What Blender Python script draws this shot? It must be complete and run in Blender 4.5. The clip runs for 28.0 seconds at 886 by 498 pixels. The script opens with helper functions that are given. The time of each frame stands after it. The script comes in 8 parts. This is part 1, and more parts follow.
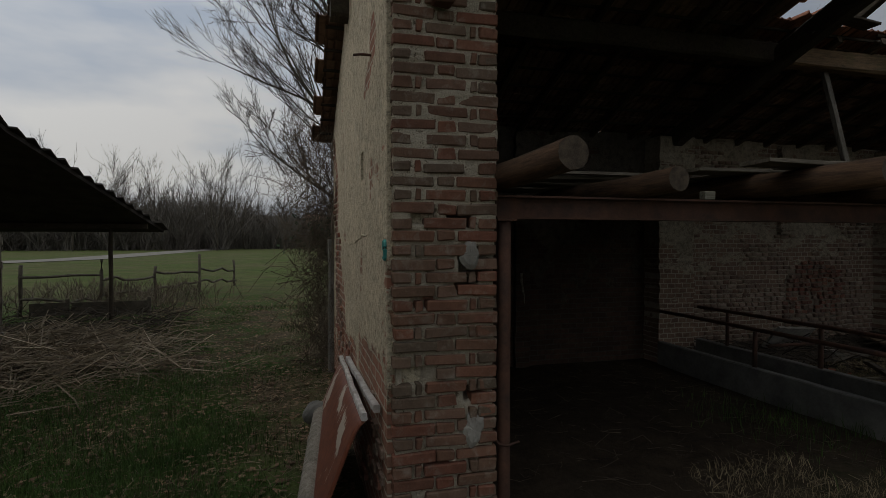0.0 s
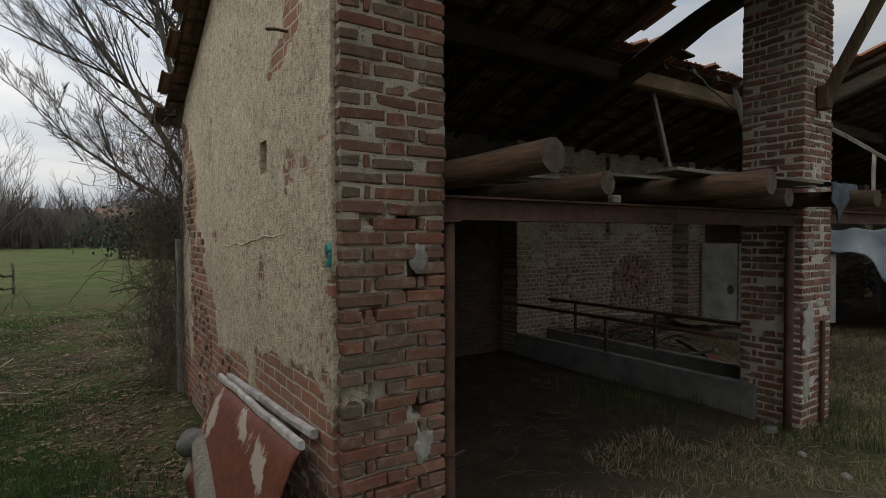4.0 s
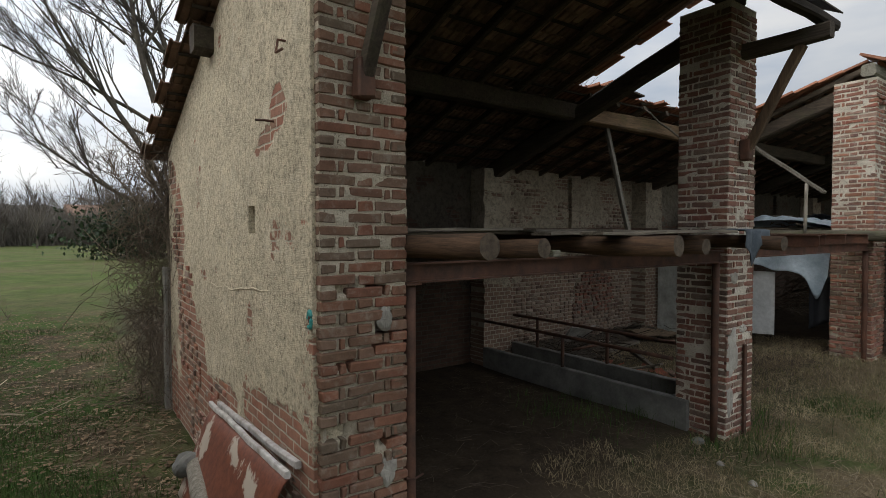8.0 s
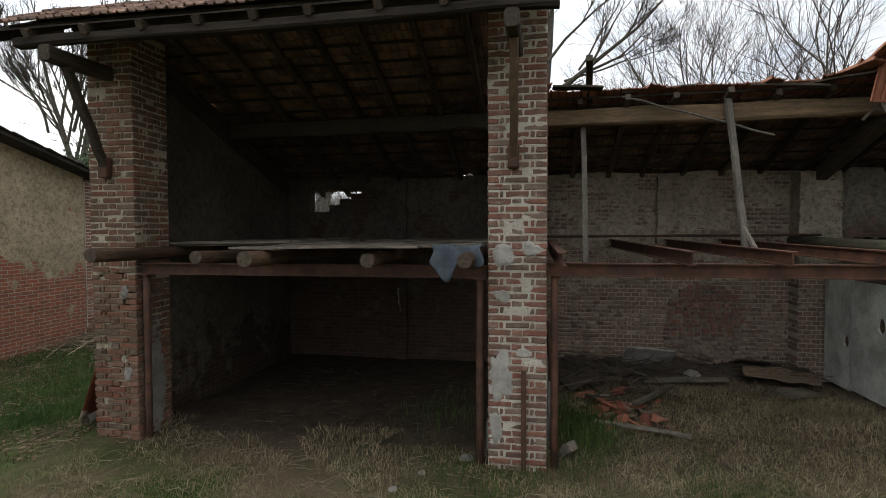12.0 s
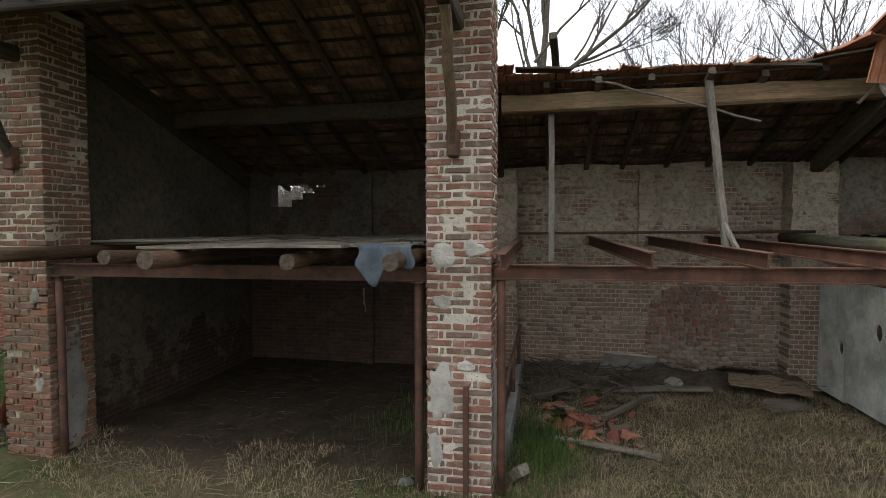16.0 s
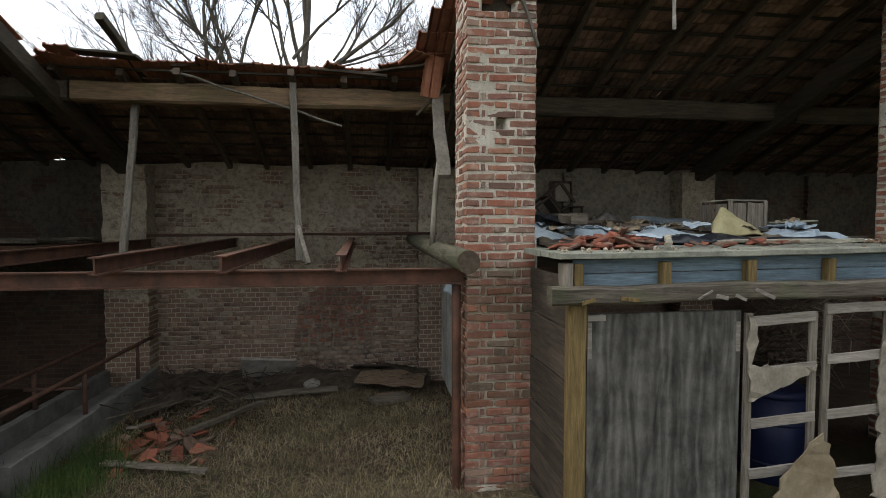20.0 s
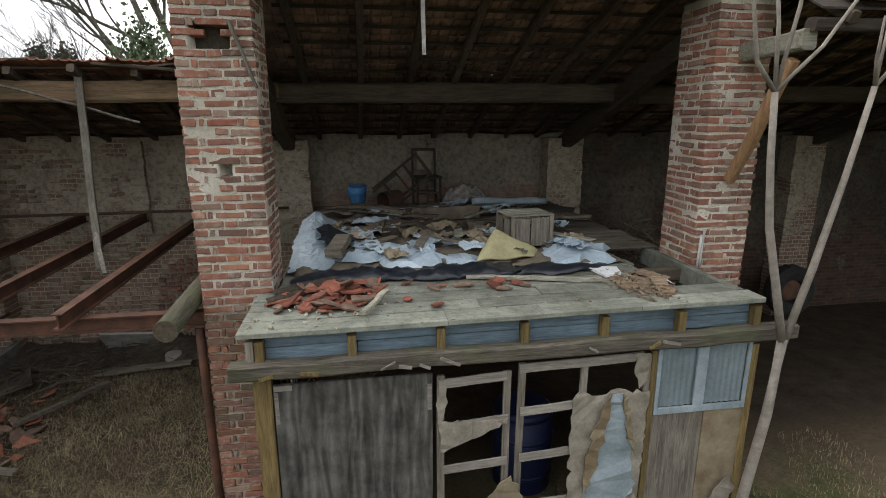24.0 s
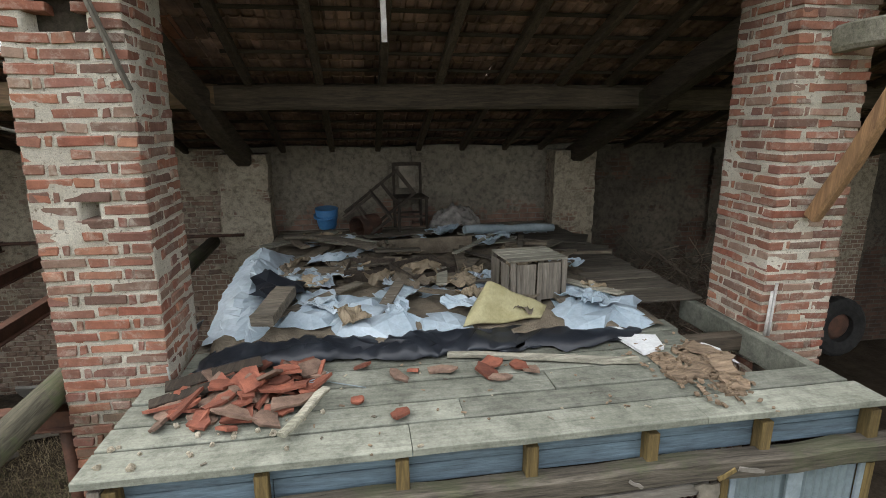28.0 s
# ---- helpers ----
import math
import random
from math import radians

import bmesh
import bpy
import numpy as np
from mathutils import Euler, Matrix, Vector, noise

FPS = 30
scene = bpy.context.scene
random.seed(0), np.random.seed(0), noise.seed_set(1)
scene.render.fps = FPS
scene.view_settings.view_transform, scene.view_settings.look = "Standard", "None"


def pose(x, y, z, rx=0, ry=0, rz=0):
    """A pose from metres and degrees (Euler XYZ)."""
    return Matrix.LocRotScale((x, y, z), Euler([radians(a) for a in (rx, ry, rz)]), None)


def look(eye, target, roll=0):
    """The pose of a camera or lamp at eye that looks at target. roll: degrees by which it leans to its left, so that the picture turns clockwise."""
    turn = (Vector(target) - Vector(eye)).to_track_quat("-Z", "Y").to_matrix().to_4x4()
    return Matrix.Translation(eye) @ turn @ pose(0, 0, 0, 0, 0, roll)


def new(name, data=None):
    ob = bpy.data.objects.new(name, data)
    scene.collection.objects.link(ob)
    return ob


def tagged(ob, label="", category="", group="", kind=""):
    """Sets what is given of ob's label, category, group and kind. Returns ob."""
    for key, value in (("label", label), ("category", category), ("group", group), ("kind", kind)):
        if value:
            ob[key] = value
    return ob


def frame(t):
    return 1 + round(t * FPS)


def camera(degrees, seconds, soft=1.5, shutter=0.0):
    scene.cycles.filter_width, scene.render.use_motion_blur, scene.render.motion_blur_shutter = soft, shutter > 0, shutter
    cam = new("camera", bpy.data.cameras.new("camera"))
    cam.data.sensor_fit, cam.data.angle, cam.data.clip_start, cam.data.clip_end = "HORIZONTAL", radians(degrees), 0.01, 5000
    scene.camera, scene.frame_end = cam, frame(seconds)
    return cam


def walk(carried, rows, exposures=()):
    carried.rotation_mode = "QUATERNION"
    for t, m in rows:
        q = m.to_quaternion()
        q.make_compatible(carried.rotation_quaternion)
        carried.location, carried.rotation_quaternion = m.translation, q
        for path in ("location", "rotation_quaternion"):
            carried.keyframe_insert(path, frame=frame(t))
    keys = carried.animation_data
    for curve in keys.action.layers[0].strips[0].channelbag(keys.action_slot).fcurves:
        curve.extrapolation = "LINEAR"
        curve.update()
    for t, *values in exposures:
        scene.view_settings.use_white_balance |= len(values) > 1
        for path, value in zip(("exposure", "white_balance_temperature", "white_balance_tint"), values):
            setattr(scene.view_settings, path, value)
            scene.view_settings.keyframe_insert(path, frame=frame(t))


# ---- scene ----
cam = camera(79.1, 28.0, 0.65)
EXPOSURES = [(0.0, -1.07), (1.0, -0.75), (2.0, -0.62), (3.0, -0.48), (4.5, -0.1), (6.5, 0.25), (8.0, 0.22), (9.0, 0.1), (10.0, -0.18), (11.0, 0.0), (12.0, 0.4), (13.0, 0.55), (15.0, 0.85), (16.0, 1.05), (17.0, 1.05), (18.0, 0.87), (19.0, 0.75), (21.0, 0.55), (24.0, 0.75), (25.0, 1.03), (26.0, 1.2), (28.0, 1.22)]
PATH = [
    (0, (0.015, -0.067, 1.841), (0.529, 1.865, 1.81), -0.0),
    (0.5, (-0.11, -0.006, 1.85), (0.409, 1.925, 1.819), -0.1),
    (1, (-0.259, -0.004, 1.853), (0.256, 1.928, 1.819), -0.0),
    (1.5, (-0.354, -0.043, 1.842), (0.156, 1.89, 1.803), 0.0),
    (2, (-0.367, 0.257, 1.852), (0.14, 2.191, 1.807), -0.0),
    (2.5, (-0.395, 0.483, 1.881), (0.107, 2.418, 1.835), -0.0),
    (3, (-0.489, 0.391, 1.901), (0.007, 2.328, 1.852), -0.0),
    (3.5, (-0.544, 0.357, 1.898), (0.155, 2.23, 1.847), 0.2),
    (4, (-0.51, 0.385, 1.873), (0.595, 2.052, 1.828), -0.2),
    (4.5, (-0.458, 0.455, 1.888), (0.726, 2.066, 1.842), -0.2),
    (6.5, (-0.554, 0.213, 1.889), (0.626, 1.827, 1.843), -0.3),
    (7, (-0.668, 0.019, 1.924), (0.51, 1.635, 1.874), -0.2),
    (7.5, (-0.742, -0.101, 2.22), (0.433, 1.516, 2.163), -0.0),
    (8, (-0.753, -0.164, 2.301), (0.42, 1.455, 2.241), -0.1),
    (8.5, (-0.479, -0.429, 2.286), (0.668, 1.209, 2.232), -0.3),
    (9, (0.163, -0.952, 2.243), (1.058, 0.836, 2.2), -0.5),
    (9.5, (1.087, -1.542, 2.276), (1.513, 0.411, 2.221), -0.4),
    (10, (2.265, -2.037, 2.38), (2.343, -0.04, 2.309), -0.3),
    (10.5, (3.608, -2.385, 2.445), (3.421, -0.395, 2.376), -0.4),
    (11, (4.908, -2.603, 2.474), (4.63, -0.624, 2.405), -0.3),
    (11.5, (5.653, -2.722, 2.476), (5.319, -0.751, 2.406), -0.2),
    (12, (5.79, -2.798, 2.477), (5.433, -0.831, 2.407), -0.2),
    (12.5, (5.735, -2.891, 2.485), (5.359, -0.928, 2.416), -0.2),
    (14.5, (5.868, -2.742, 2.454), (5.477, -0.782, 2.387), -0.3),
    (15, (5.894, -2.443, 2.479), (5.506, -0.483, 2.405), -0.2),
    (15.5, (6.017, -2.241, 2.482), (5.621, -0.282, 2.406), -0.3),
    (16, (6.343, -2.038, 2.496), (5.964, -0.076, 2.407), -0.2),
    (16.5, (6.915, -1.863, 2.49), (6.701, 0.123, 2.405), -0.0),
    (17, (7.545, -1.697, 2.476), (7.433, 0.298, 2.391), -0.2),
    (17.5, (8.165, -1.575, 2.474), (8.069, 0.421, 2.392), -0.2),
    (18, (8.665, -1.508, 2.498), (8.577, 0.488, 2.411), -0.2),
    (18.5, (8.915, -1.513, 2.504), (8.873, 0.484, 2.418), -0.2),
    (19, (8.929, -1.567, 2.504), (8.997, 0.43, 2.419), 0.0),
    (19.5, (8.889, -1.618, 2.509), (9.134, 0.365, 2.424), -0.0),
    (20, (9.167, -1.718, 2.503), (9.442, 0.262, 2.416), -0.0),
    (20.5, (9.823, -1.86, 2.506), (10.104, 0.119, 2.42), -0.0),
    (21, (10.559, -1.903, 2.587), (10.839, 0.076, 2.5), -0.1),
    (21.5, (11.152, -1.845, 2.906), (11.436, 0.133, 2.825), -0.1),
    (23.5, (11.4, -1.895, 3.808), (11.693, 0.053, 3.463), -0.1),
    (24, (11.389, -1.873, 3.816), (11.682, 0.045, 3.328), -0.1),
    (24.5, (11.417, -1.805, 3.793), (11.71, 0.112, 3.306), -0.1),
    (25, (11.484, -1.559, 3.782), (11.775, 0.359, 3.296), -0.2),
    (25.5, (11.554, -1.252, 3.769), (11.846, 0.667, 3.286), -0.2),
    (26, (11.635, -0.865, 3.754), (11.929, 1.054, 3.274), -0.2),
    (26.5, (11.71, -0.519, 3.726), (12.007, 1.401, 3.252), -0.2),
    (27, (11.761, -0.397, 3.702), (12.057, 1.524, 3.23), -0.2),
    (27.5, (11.788, -0.409, 3.729), (12.082, 1.512, 3.256), -0.2),
    (28, (11.797, -0.448, 3.867), (12.089, 1.473, 3.394), -0.2),
]
walk(cam, [(t, look(eye, target, roll)) for t, eye, target, roll in PATH], EXPOSURES)

# ---- daylight: an overcast sky with thin bluish gaps ----
SUN_EL, SUN_AZ = 42.0, -72.0
world = bpy.data.worlds.new("overcast_sky")
scene.world = world
world.use_nodes = True
wn, wl = world.node_tree.nodes, world.node_tree.links
wn.clear()
w_out = wn.new("ShaderNodeOutputWorld")
w_bg = wn.new("ShaderNodeBackground")
w_sky = wn.new("ShaderNodeTexSky")
w_sky.sky_type = "NISHITA"
w_sky.sun_disc = False
w_sky.sun_elevation = radians(SUN_EL)
w_sky.sun_rotation = radians(SUN_AZ)
w_sky.air_density, w_sky.dust_density, w_sky.ozone_density = 1.2, 4.0, 1.0
w_co = wn.new("ShaderNodeTexCoord")
w_map = wn.new("ShaderNodeMapping")
w_map.inputs["Scale"].default_value = (1.0, 1.0, 3.2)
w_cl = wn.new("ShaderNodeTexNoise")
w_cl.inputs["Scale"].default_value = 1.9
w_cl.inputs["Detail"].default_value = 5.0
w_cl.inputs["Roughness"].default_value = 0.55
w_rp = wn.new("ShaderNodeValToRGB")
w_rp.color_ramp.elements[0].position, w_rp.color_ramp.elements[0].color = 0.36, (4.5, 5.1, 6.0, 1)
w_rp.color_ramp.elements[1].position, w_rp.color_ramp.elements[1].color = 0.62, (8.1, 8.0, 7.8, 1)
w_mix = wn.new("ShaderNodeMix")
w_mix.data_type = "RGBA"
w_mix.inputs["Factor"].default_value = 0.9
wl.new(w_co.outputs["Generated"], w_map.inputs["Vector"])
wl.new(w_map.outputs["Vector"], w_cl.inputs["Vector"])
wl.new(w_cl.outputs["Fac"], w_rp.inputs["Fac"])
wl.new(w_sky.outputs["Color"], w_mix.inputs["A"])
wl.new(w_rp.outputs["Color"], w_mix.inputs["B"])
# the cloud is brighter round the veiled sun
w_dir = wn.new("ShaderNodeVectorMath")
w_dir.operation = "DOT_PRODUCT"
w_dir.inputs[1].default_value = (math.sin(radians(SUN_AZ)) * math.cos(radians(SUN_EL)), math.cos(radians(SUN_AZ)) * math.cos(radians(SUN_EL)), math.sin(radians(SUN_EL)))
wl.new(w_co.outputs["Generated"], w_dir.inputs[0])
w_rng = wn.new("ShaderNodeMapRange")
w_rng.interpolation_type = "SMOOTHSTEP"
for k, v in (("From Min", -0.7), ("From Max", 1.0), ("To Min", 0.66), ("To Max", 1.5)):
    w_rng.inputs[k].default_value = v
wl.new(w_dir.outputs["Value"], w_rng.inputs["Value"])
w_glow = wn.new("ShaderNodeVectorMath")
w_glow.operation = "SCALE"
wl.new(w_mix.outputs["Result"], w_glow.inputs[0])
# an overcast sky is darker towards the horizon than overhead
w_sep = wn.new("ShaderNodeSeparateXYZ")
wl.new(w_co.outputs["Generated"], w_sep.inputs[0])
w_up = wn.new("ShaderNodeMapRange")
for k, v in (("From Min", 0.0), ("From Max", 1.0), ("To Min", 1.0), ("To Max", 1.6)):
    w_up.inputs[k].default_value = v
wl.new(w_sep.outputs["Z"], w_up.inputs["Value"])
w_mul = wn.new("ShaderNodeMath")
w_mul.operation = "MULTIPLY"
wl.new(w_rng.outputs["Result"], w_mul.inputs[0])
wl.new(w_up.outputs["Result"], w_mul.inputs[1])
wl.new(w_mul.outputs[0], w_glow.inputs["Scale"])
wl.new(w_glow.outputs["Vector"], w_bg.inputs["Color"])
w_bg.inputs["Strength"].default_value = 0.1
wl.new(w_bg.outputs["Background"], w_out.inputs["Surface"])

sun = new("sun", bpy.data.lights.new("sun", "SUN"))
sun.data.energy, sun.data.angle, sun.data.color = 0.5, radians(50), (1.0, 0.96, 0.9)
sun.matrix_world = look((0, 0, 0), tuple(-c for c in w_dir.inputs[1].default_value))

# ---- materials ----
def nd(nt, kind, **put):
    n = nt.nodes.new(kind)
    for k, v in put.items():
        n.inputs[k.replace("_", " ")].default_value = v
    return n


def rgba(c):
    return (c[0], c[1], c[2], 1.0)


def ramp(nt, src, stops):
    r = nt.nodes.new("ShaderNodeValToRGB")
    e = r.color_ramp.elements
    while len(e) < len(stops):
        e.new(0.5)
    for i, (p, c) in enumerate(stops):
        e[i].position = p
        e[i].color = rgba(c) if isinstance(c, tuple) else (c, c, c, 1)
    nt.links.new(src, r.inputs["Fac"])
    return r.outputs["Color"]


def blend(nt, fac, a, b, how="MIX"):
    m = nt.nodes.new("ShaderNodeMix")
    m.data_type, m.blend_type = "RGBA", how
    for sock, v in ((m.inputs["Factor"], fac), (m.inputs["A"], a), (m.inputs["B"], b)):
        if isinstance(v, tuple):
            sock.default_value = rgba(v)
        elif isinstance(v, (int, float)):
            sock.default_value = v
        else:
            nt.links.new(v, sock)
    return m.outputs["Result"]


def maths(nt, op, a, b=0.0):
    m = nt.nodes.new("ShaderNodeMath")
    m.operation = op
    for i, v in enumerate((a, b)):
        if isinstance(v, (int, float)):
            m.inputs[i].default_value = v
        else:
            nt.links.new(v, m.inputs[i])
    return m.outputs[0]


def base(name, rough=0.8, metal=0.0, spec=0.3):
    m = bpy.data.materials.new(name)
    m.use_nodes = True
    nt = m.node_tree
    bs = nt.nodes["Principled BSDF"]
    bs.inputs["Roughness"].default_value = rough
    bs.inputs["Metallic"].default_value = metal
    bs.inputs["Specular IOR Level"].default_value = spec
    return m, nt, bs


def place(nt, scale=(1, 1, 1), own=False):
    """World position (or the object's own coordinates), scaled."""
    if own:
        src = nt.nodes.new("ShaderNodeTexCoord").outputs["Object"]
    else:
        src = nt.nodes.new("ShaderNodeNewGeometry").outputs["Position"]
    mp = nt.nodes.new("ShaderNodeMapping")
    mp.inputs["Scale"].default_value = scale
    nt.links.new(src, mp.inputs["Vector"])
    return mp.outputs["Vector"]


def noisy(nt, vec, scale, detail=4.0, rough=0.6, distort=0.0):
    n = nd(nt, "ShaderNodeTexNoise", Scale=scale, Detail=detail, Roughness=rough, Distortion=distort)
    nt.links.new(vec, n.inputs["Vector"])
    return n.outputs["Fac"]


def bump(nt, bs, height, strength=0.4, dist=0.02):
    b = nd(nt, "ShaderNodeBump", Strength=strength, Distance=dist)
    nt.links.new(height, b.inputs["Height"])
    nt.links.new(b.outputs["Normal"], bs.inputs["Normal"])


def each(nt, per_object=True):
    if per_object:
        return nt.nodes.new("ShaderNodeObjectInfo").outputs["Random"]
    return nt.nodes.new("ShaderNodeNewGeometry").outputs["Random Per Island"]


def simple(name, a, b, scale=6.0, rough=0.8, metal=0.0, bumps=0.4, dist=0.01, spread=0.25, own=False, stretch=(1, 1, 1), island=False, spec=0.3, fine=9.0):
    """Two colours by coarse noise, a fine grain over them, and a shift from piece to piece."""
    m, nt, bs = base(name, rough, metal, spec)
    vec = place(nt, stretch, own)
    big = noisy(nt, vec, scale, 5.0, 0.62)
    small = noisy(nt, vec, scale * fine, 4.0, 0.7)
    col = ramp(nt, big, [(0.34, a), (0.66, b)])
    col = blend(nt, 0.5, col, ramp(nt, small, [(0.3, 0.55), (0.7, 1.0)]), "MULTIPLY")
    if spread:
        rnd = each(nt, not island)
        col = blend(nt, 1.0, col, ramp(nt, rnd, [(0.0, 1.0 - spread), (1.0, 1.0 + spread)]), "MULTIPLY")
    nt.links.new(col, bs.inputs["Base Color"])
    if bumps:
        bump(nt, bs, blend(nt, 0.5, big, small), bumps, dist)
    return m


def brick_mat(name, cols, island=False, smear=0.5, mortar=(0.42, 0.38, 0.31)):
    """Hand-made brick: the tone differs from brick to brick, with mortar smears and dark weathering."""
    m, nt, bs = base(name, 0.9, 0.0, 0.2)
    vec = place(nt)
    rnd = each(nt, not island)
    stops = [(i / (len(cols) - 1), c) for i, c in enumerate(cols)]
    col = ramp(nt, rnd, stops)
    mid = noisy(nt, vec, 14.0, 5.0, 0.65)
    col = blend(nt, 0.55, col, ramp(nt, mid, [(0.3, 0.5), (0.7, 1.15)]), "MULTIPLY")
    fine = noisy(nt, vec, 90.0, 3.0, 0.7)
    col = blend(nt, 0.35, col, ramp(nt, fine, [(0.3, 0.5), (0.7, 1.1)]), "MULTIPLY")
    sm = ramp(nt, noisy(nt, vec, 9.0, 6.0, 0.75, 0.4), [(0.52, 0.0), (0.7, smear)])
    col = blend(nt, sm, col, mortar)
    wet = ramp(nt, noisy(nt, vec, 1.3, 4.0, 0.6), [(0.35, 0.55), (0.62, 1.0)])
    col = blend(nt, 0.6, col, wet, "MULTIPLY")
    nt.links.new(col, bs.inputs["Base Color"])
    bump(nt, bs, blend(nt, 0.5, mid, fine), 0.7, 0.012)
    return m


def plaster_mat(name, light, dark, brick_a, brick_b, cover, low, rise, coarse=26.0, bare_axis="x", pits=0.6, joint=(0.36, 0.33, 0.27), spots=(), foot=0.30, flat=1.0, wide=0.255, speck=0.0):
    """Rough old plaster that has come off in patches, most near the foot, with bricks and joints behind."""
    m, nt, bs = base(name, 0.92, 0.0, 0.15)
    geo = nt.nodes.new("ShaderNodeNewGeometry").outputs["Position"]
    sep = nt.nodes.new("ShaderNodeSeparateXYZ")
    nt.links.new(geo, sep.inputs[0])
    com = nt.nodes.new("ShaderNodeCombineXYZ")
    nt.links.new(sep.outputs["Y" if bare_axis == "x" else "X"], com.inputs[0])
    nt.links.new(sep.outputs["Z"], com.inputs[1])
    vec = place(nt)
    big = noisy(nt, vec, 0.9, 6.0, 0.62)
    mid = noisy(nt, vec, 5.0, 5.0, 0.65)
    fine = noisy(nt, vec, coarse, 4.0, 0.75)
    grit = noisy(nt, vec, coarse * 4.5, 2.0, 0.6)
    pl = ramp(nt, big, [(0.3, dark), (0.68, light)])
    pl = blend(nt, 0.5, pl, ramp(nt, mid, [(0.3, 0.62), (0.7, 1.12)]), "MULTIPLY")
    pl = blend(nt, 0.75, pl, ramp(nt, fine, [(0.32, 0.35), (0.55, 1.08)]), "MULTIPLY")
    pl = blend(nt, 0.4, pl, ramp(nt, grit, [(0.3, 0.5), (0.6, 1.1)]), "MULTIPLY")
    if speck:
        pit = noisy(nt, vec, 42.0, 4.0, 0.62, 0.3)
        pl = blend(nt, speck, pl, ramp(nt, pit, [(0.36, 0.28), (0.46, 1.05)]), "MULTIPLY")
        pl = blend(nt, ramp(nt, noisy(nt, vec, 2.4, 5.0, 0.7), [(0.54, 0.0), (0.72, 0.5)]), pl, (0.7, 0.64, 0.5))
    bt = nt.nodes.new("ShaderNodeTexBrick")
    bt.offset = 0.5
    for k, v in (("Scale", 1.0), ("Mortar Size", 0.009), ("Mortar Smooth", 0.4), ("Brick Width", wide), ("Row Height", 0.0755), ("Bias", -0.1)):
        bt.inputs[k].default_value = v
    bt.inputs["Color1"].default_value = rgba(brick_a)
    bt.inputs["Color2"].default_value = rgba(brick_b)
    bt.inputs["Mortar"].default_value = rgba(joint)
    wob = nt.nodes.new("ShaderNodeVectorMath")
    wob.operation = "ADD"
    wn2 = nd(nt, "ShaderNodeTexNoise", Scale=7.0, Detail=2.0)
    nt.links.new(vec, wn2.inputs["Vector"])
    sc = nt.nodes.new("ShaderNodeVectorMath")
    sc.operation = "SCALE"
    sc.inputs["Scale"].default_value = 0.03
    nt.links.new(wn2.outputs["Color"], sc.inputs[0])
    nt.links.new(com.outputs[0], wob.inputs[0])
    nt.links.new(sc.outputs[0], wob.inputs[1])
    nt.links.new(wob.outputs[0], bt.inputs["Vector"])
    br = blend(nt, 0.5, bt.outputs["Color"], ramp(nt, mid, [(0.3, 0.5), (0.7, 1.1)]), "MULTIPLY")
    br = blend(nt, 0.5, br, ramp(nt, fine, [(0.3, 0.5), (0.7, 1.1)]), "MULTIPLY")
    up = nt.nodes.new("ShaderNodeMapRange")
    up.inputs["From Min"].default_value, up.inputs["From Max"].default_value = low, low + rise
    up.inputs["To Min"].default_value, up.inputs["To Max"].default_value = foot, 0.0
    nt.links.new(sep.outputs["Z"], up.inputs["Value"])
    loose = maths(nt, "ADD", noisy(nt, place(nt, (1.0, 1.0, flat)), 1.5, 7.0, 0.68), up.outputs[0])
    if spots:
        loose = maths(nt, "ADD", maths(nt, "MULTIPLY", maths(nt, "SUBTRACT", loose, 0.5), 1.5), 0.5)
    for s, z, rs, rz in spots:
        ds = maths(nt, "POWER", maths(nt, "ABSOLUTE", maths(nt, "DIVIDE", maths(nt, "SUBTRACT", sep.outputs["Y" if bare_axis == "x" else "X"], s), rs)), 2.0)
        dz = maths(nt, "POWER", maths(nt, "ABSOLUTE", maths(nt, "DIVIDE", maths(nt, "SUBTRACT", sep.outputs["Z"], z), rz)), 2.0)
        loose = maths(nt, "ADD", loose, maths(nt, "MULTIPLY", maths(nt, "MAXIMUM", maths(nt, "SUBTRACT", 1.0, maths(nt, "ADD", ds, dz)), 0.0), 0.4))
    mask = ramp(nt, loose, [(cover, 0.0), (cover + 0.035, 1.0)])
    col = blend(nt, mask, pl, br)
    nt.links.new(col, bs.inputs["Base Color"])
    h_pl = blend(nt, 0.5, maths(nt, "ADD", fine, 0.5), grit)
    h_br = blend(nt, 0.3, blend(nt, 1.0, bt.outputs["Fac"], (0.5, 0.5, 0.5), "MULTIPLY"), fine)
    inv = maths(nt, "SUBTRACT", 0.45, h_br)
    bump(nt, bs, blend(nt, mask, h_pl, inv), pits, 0.03)
    return m


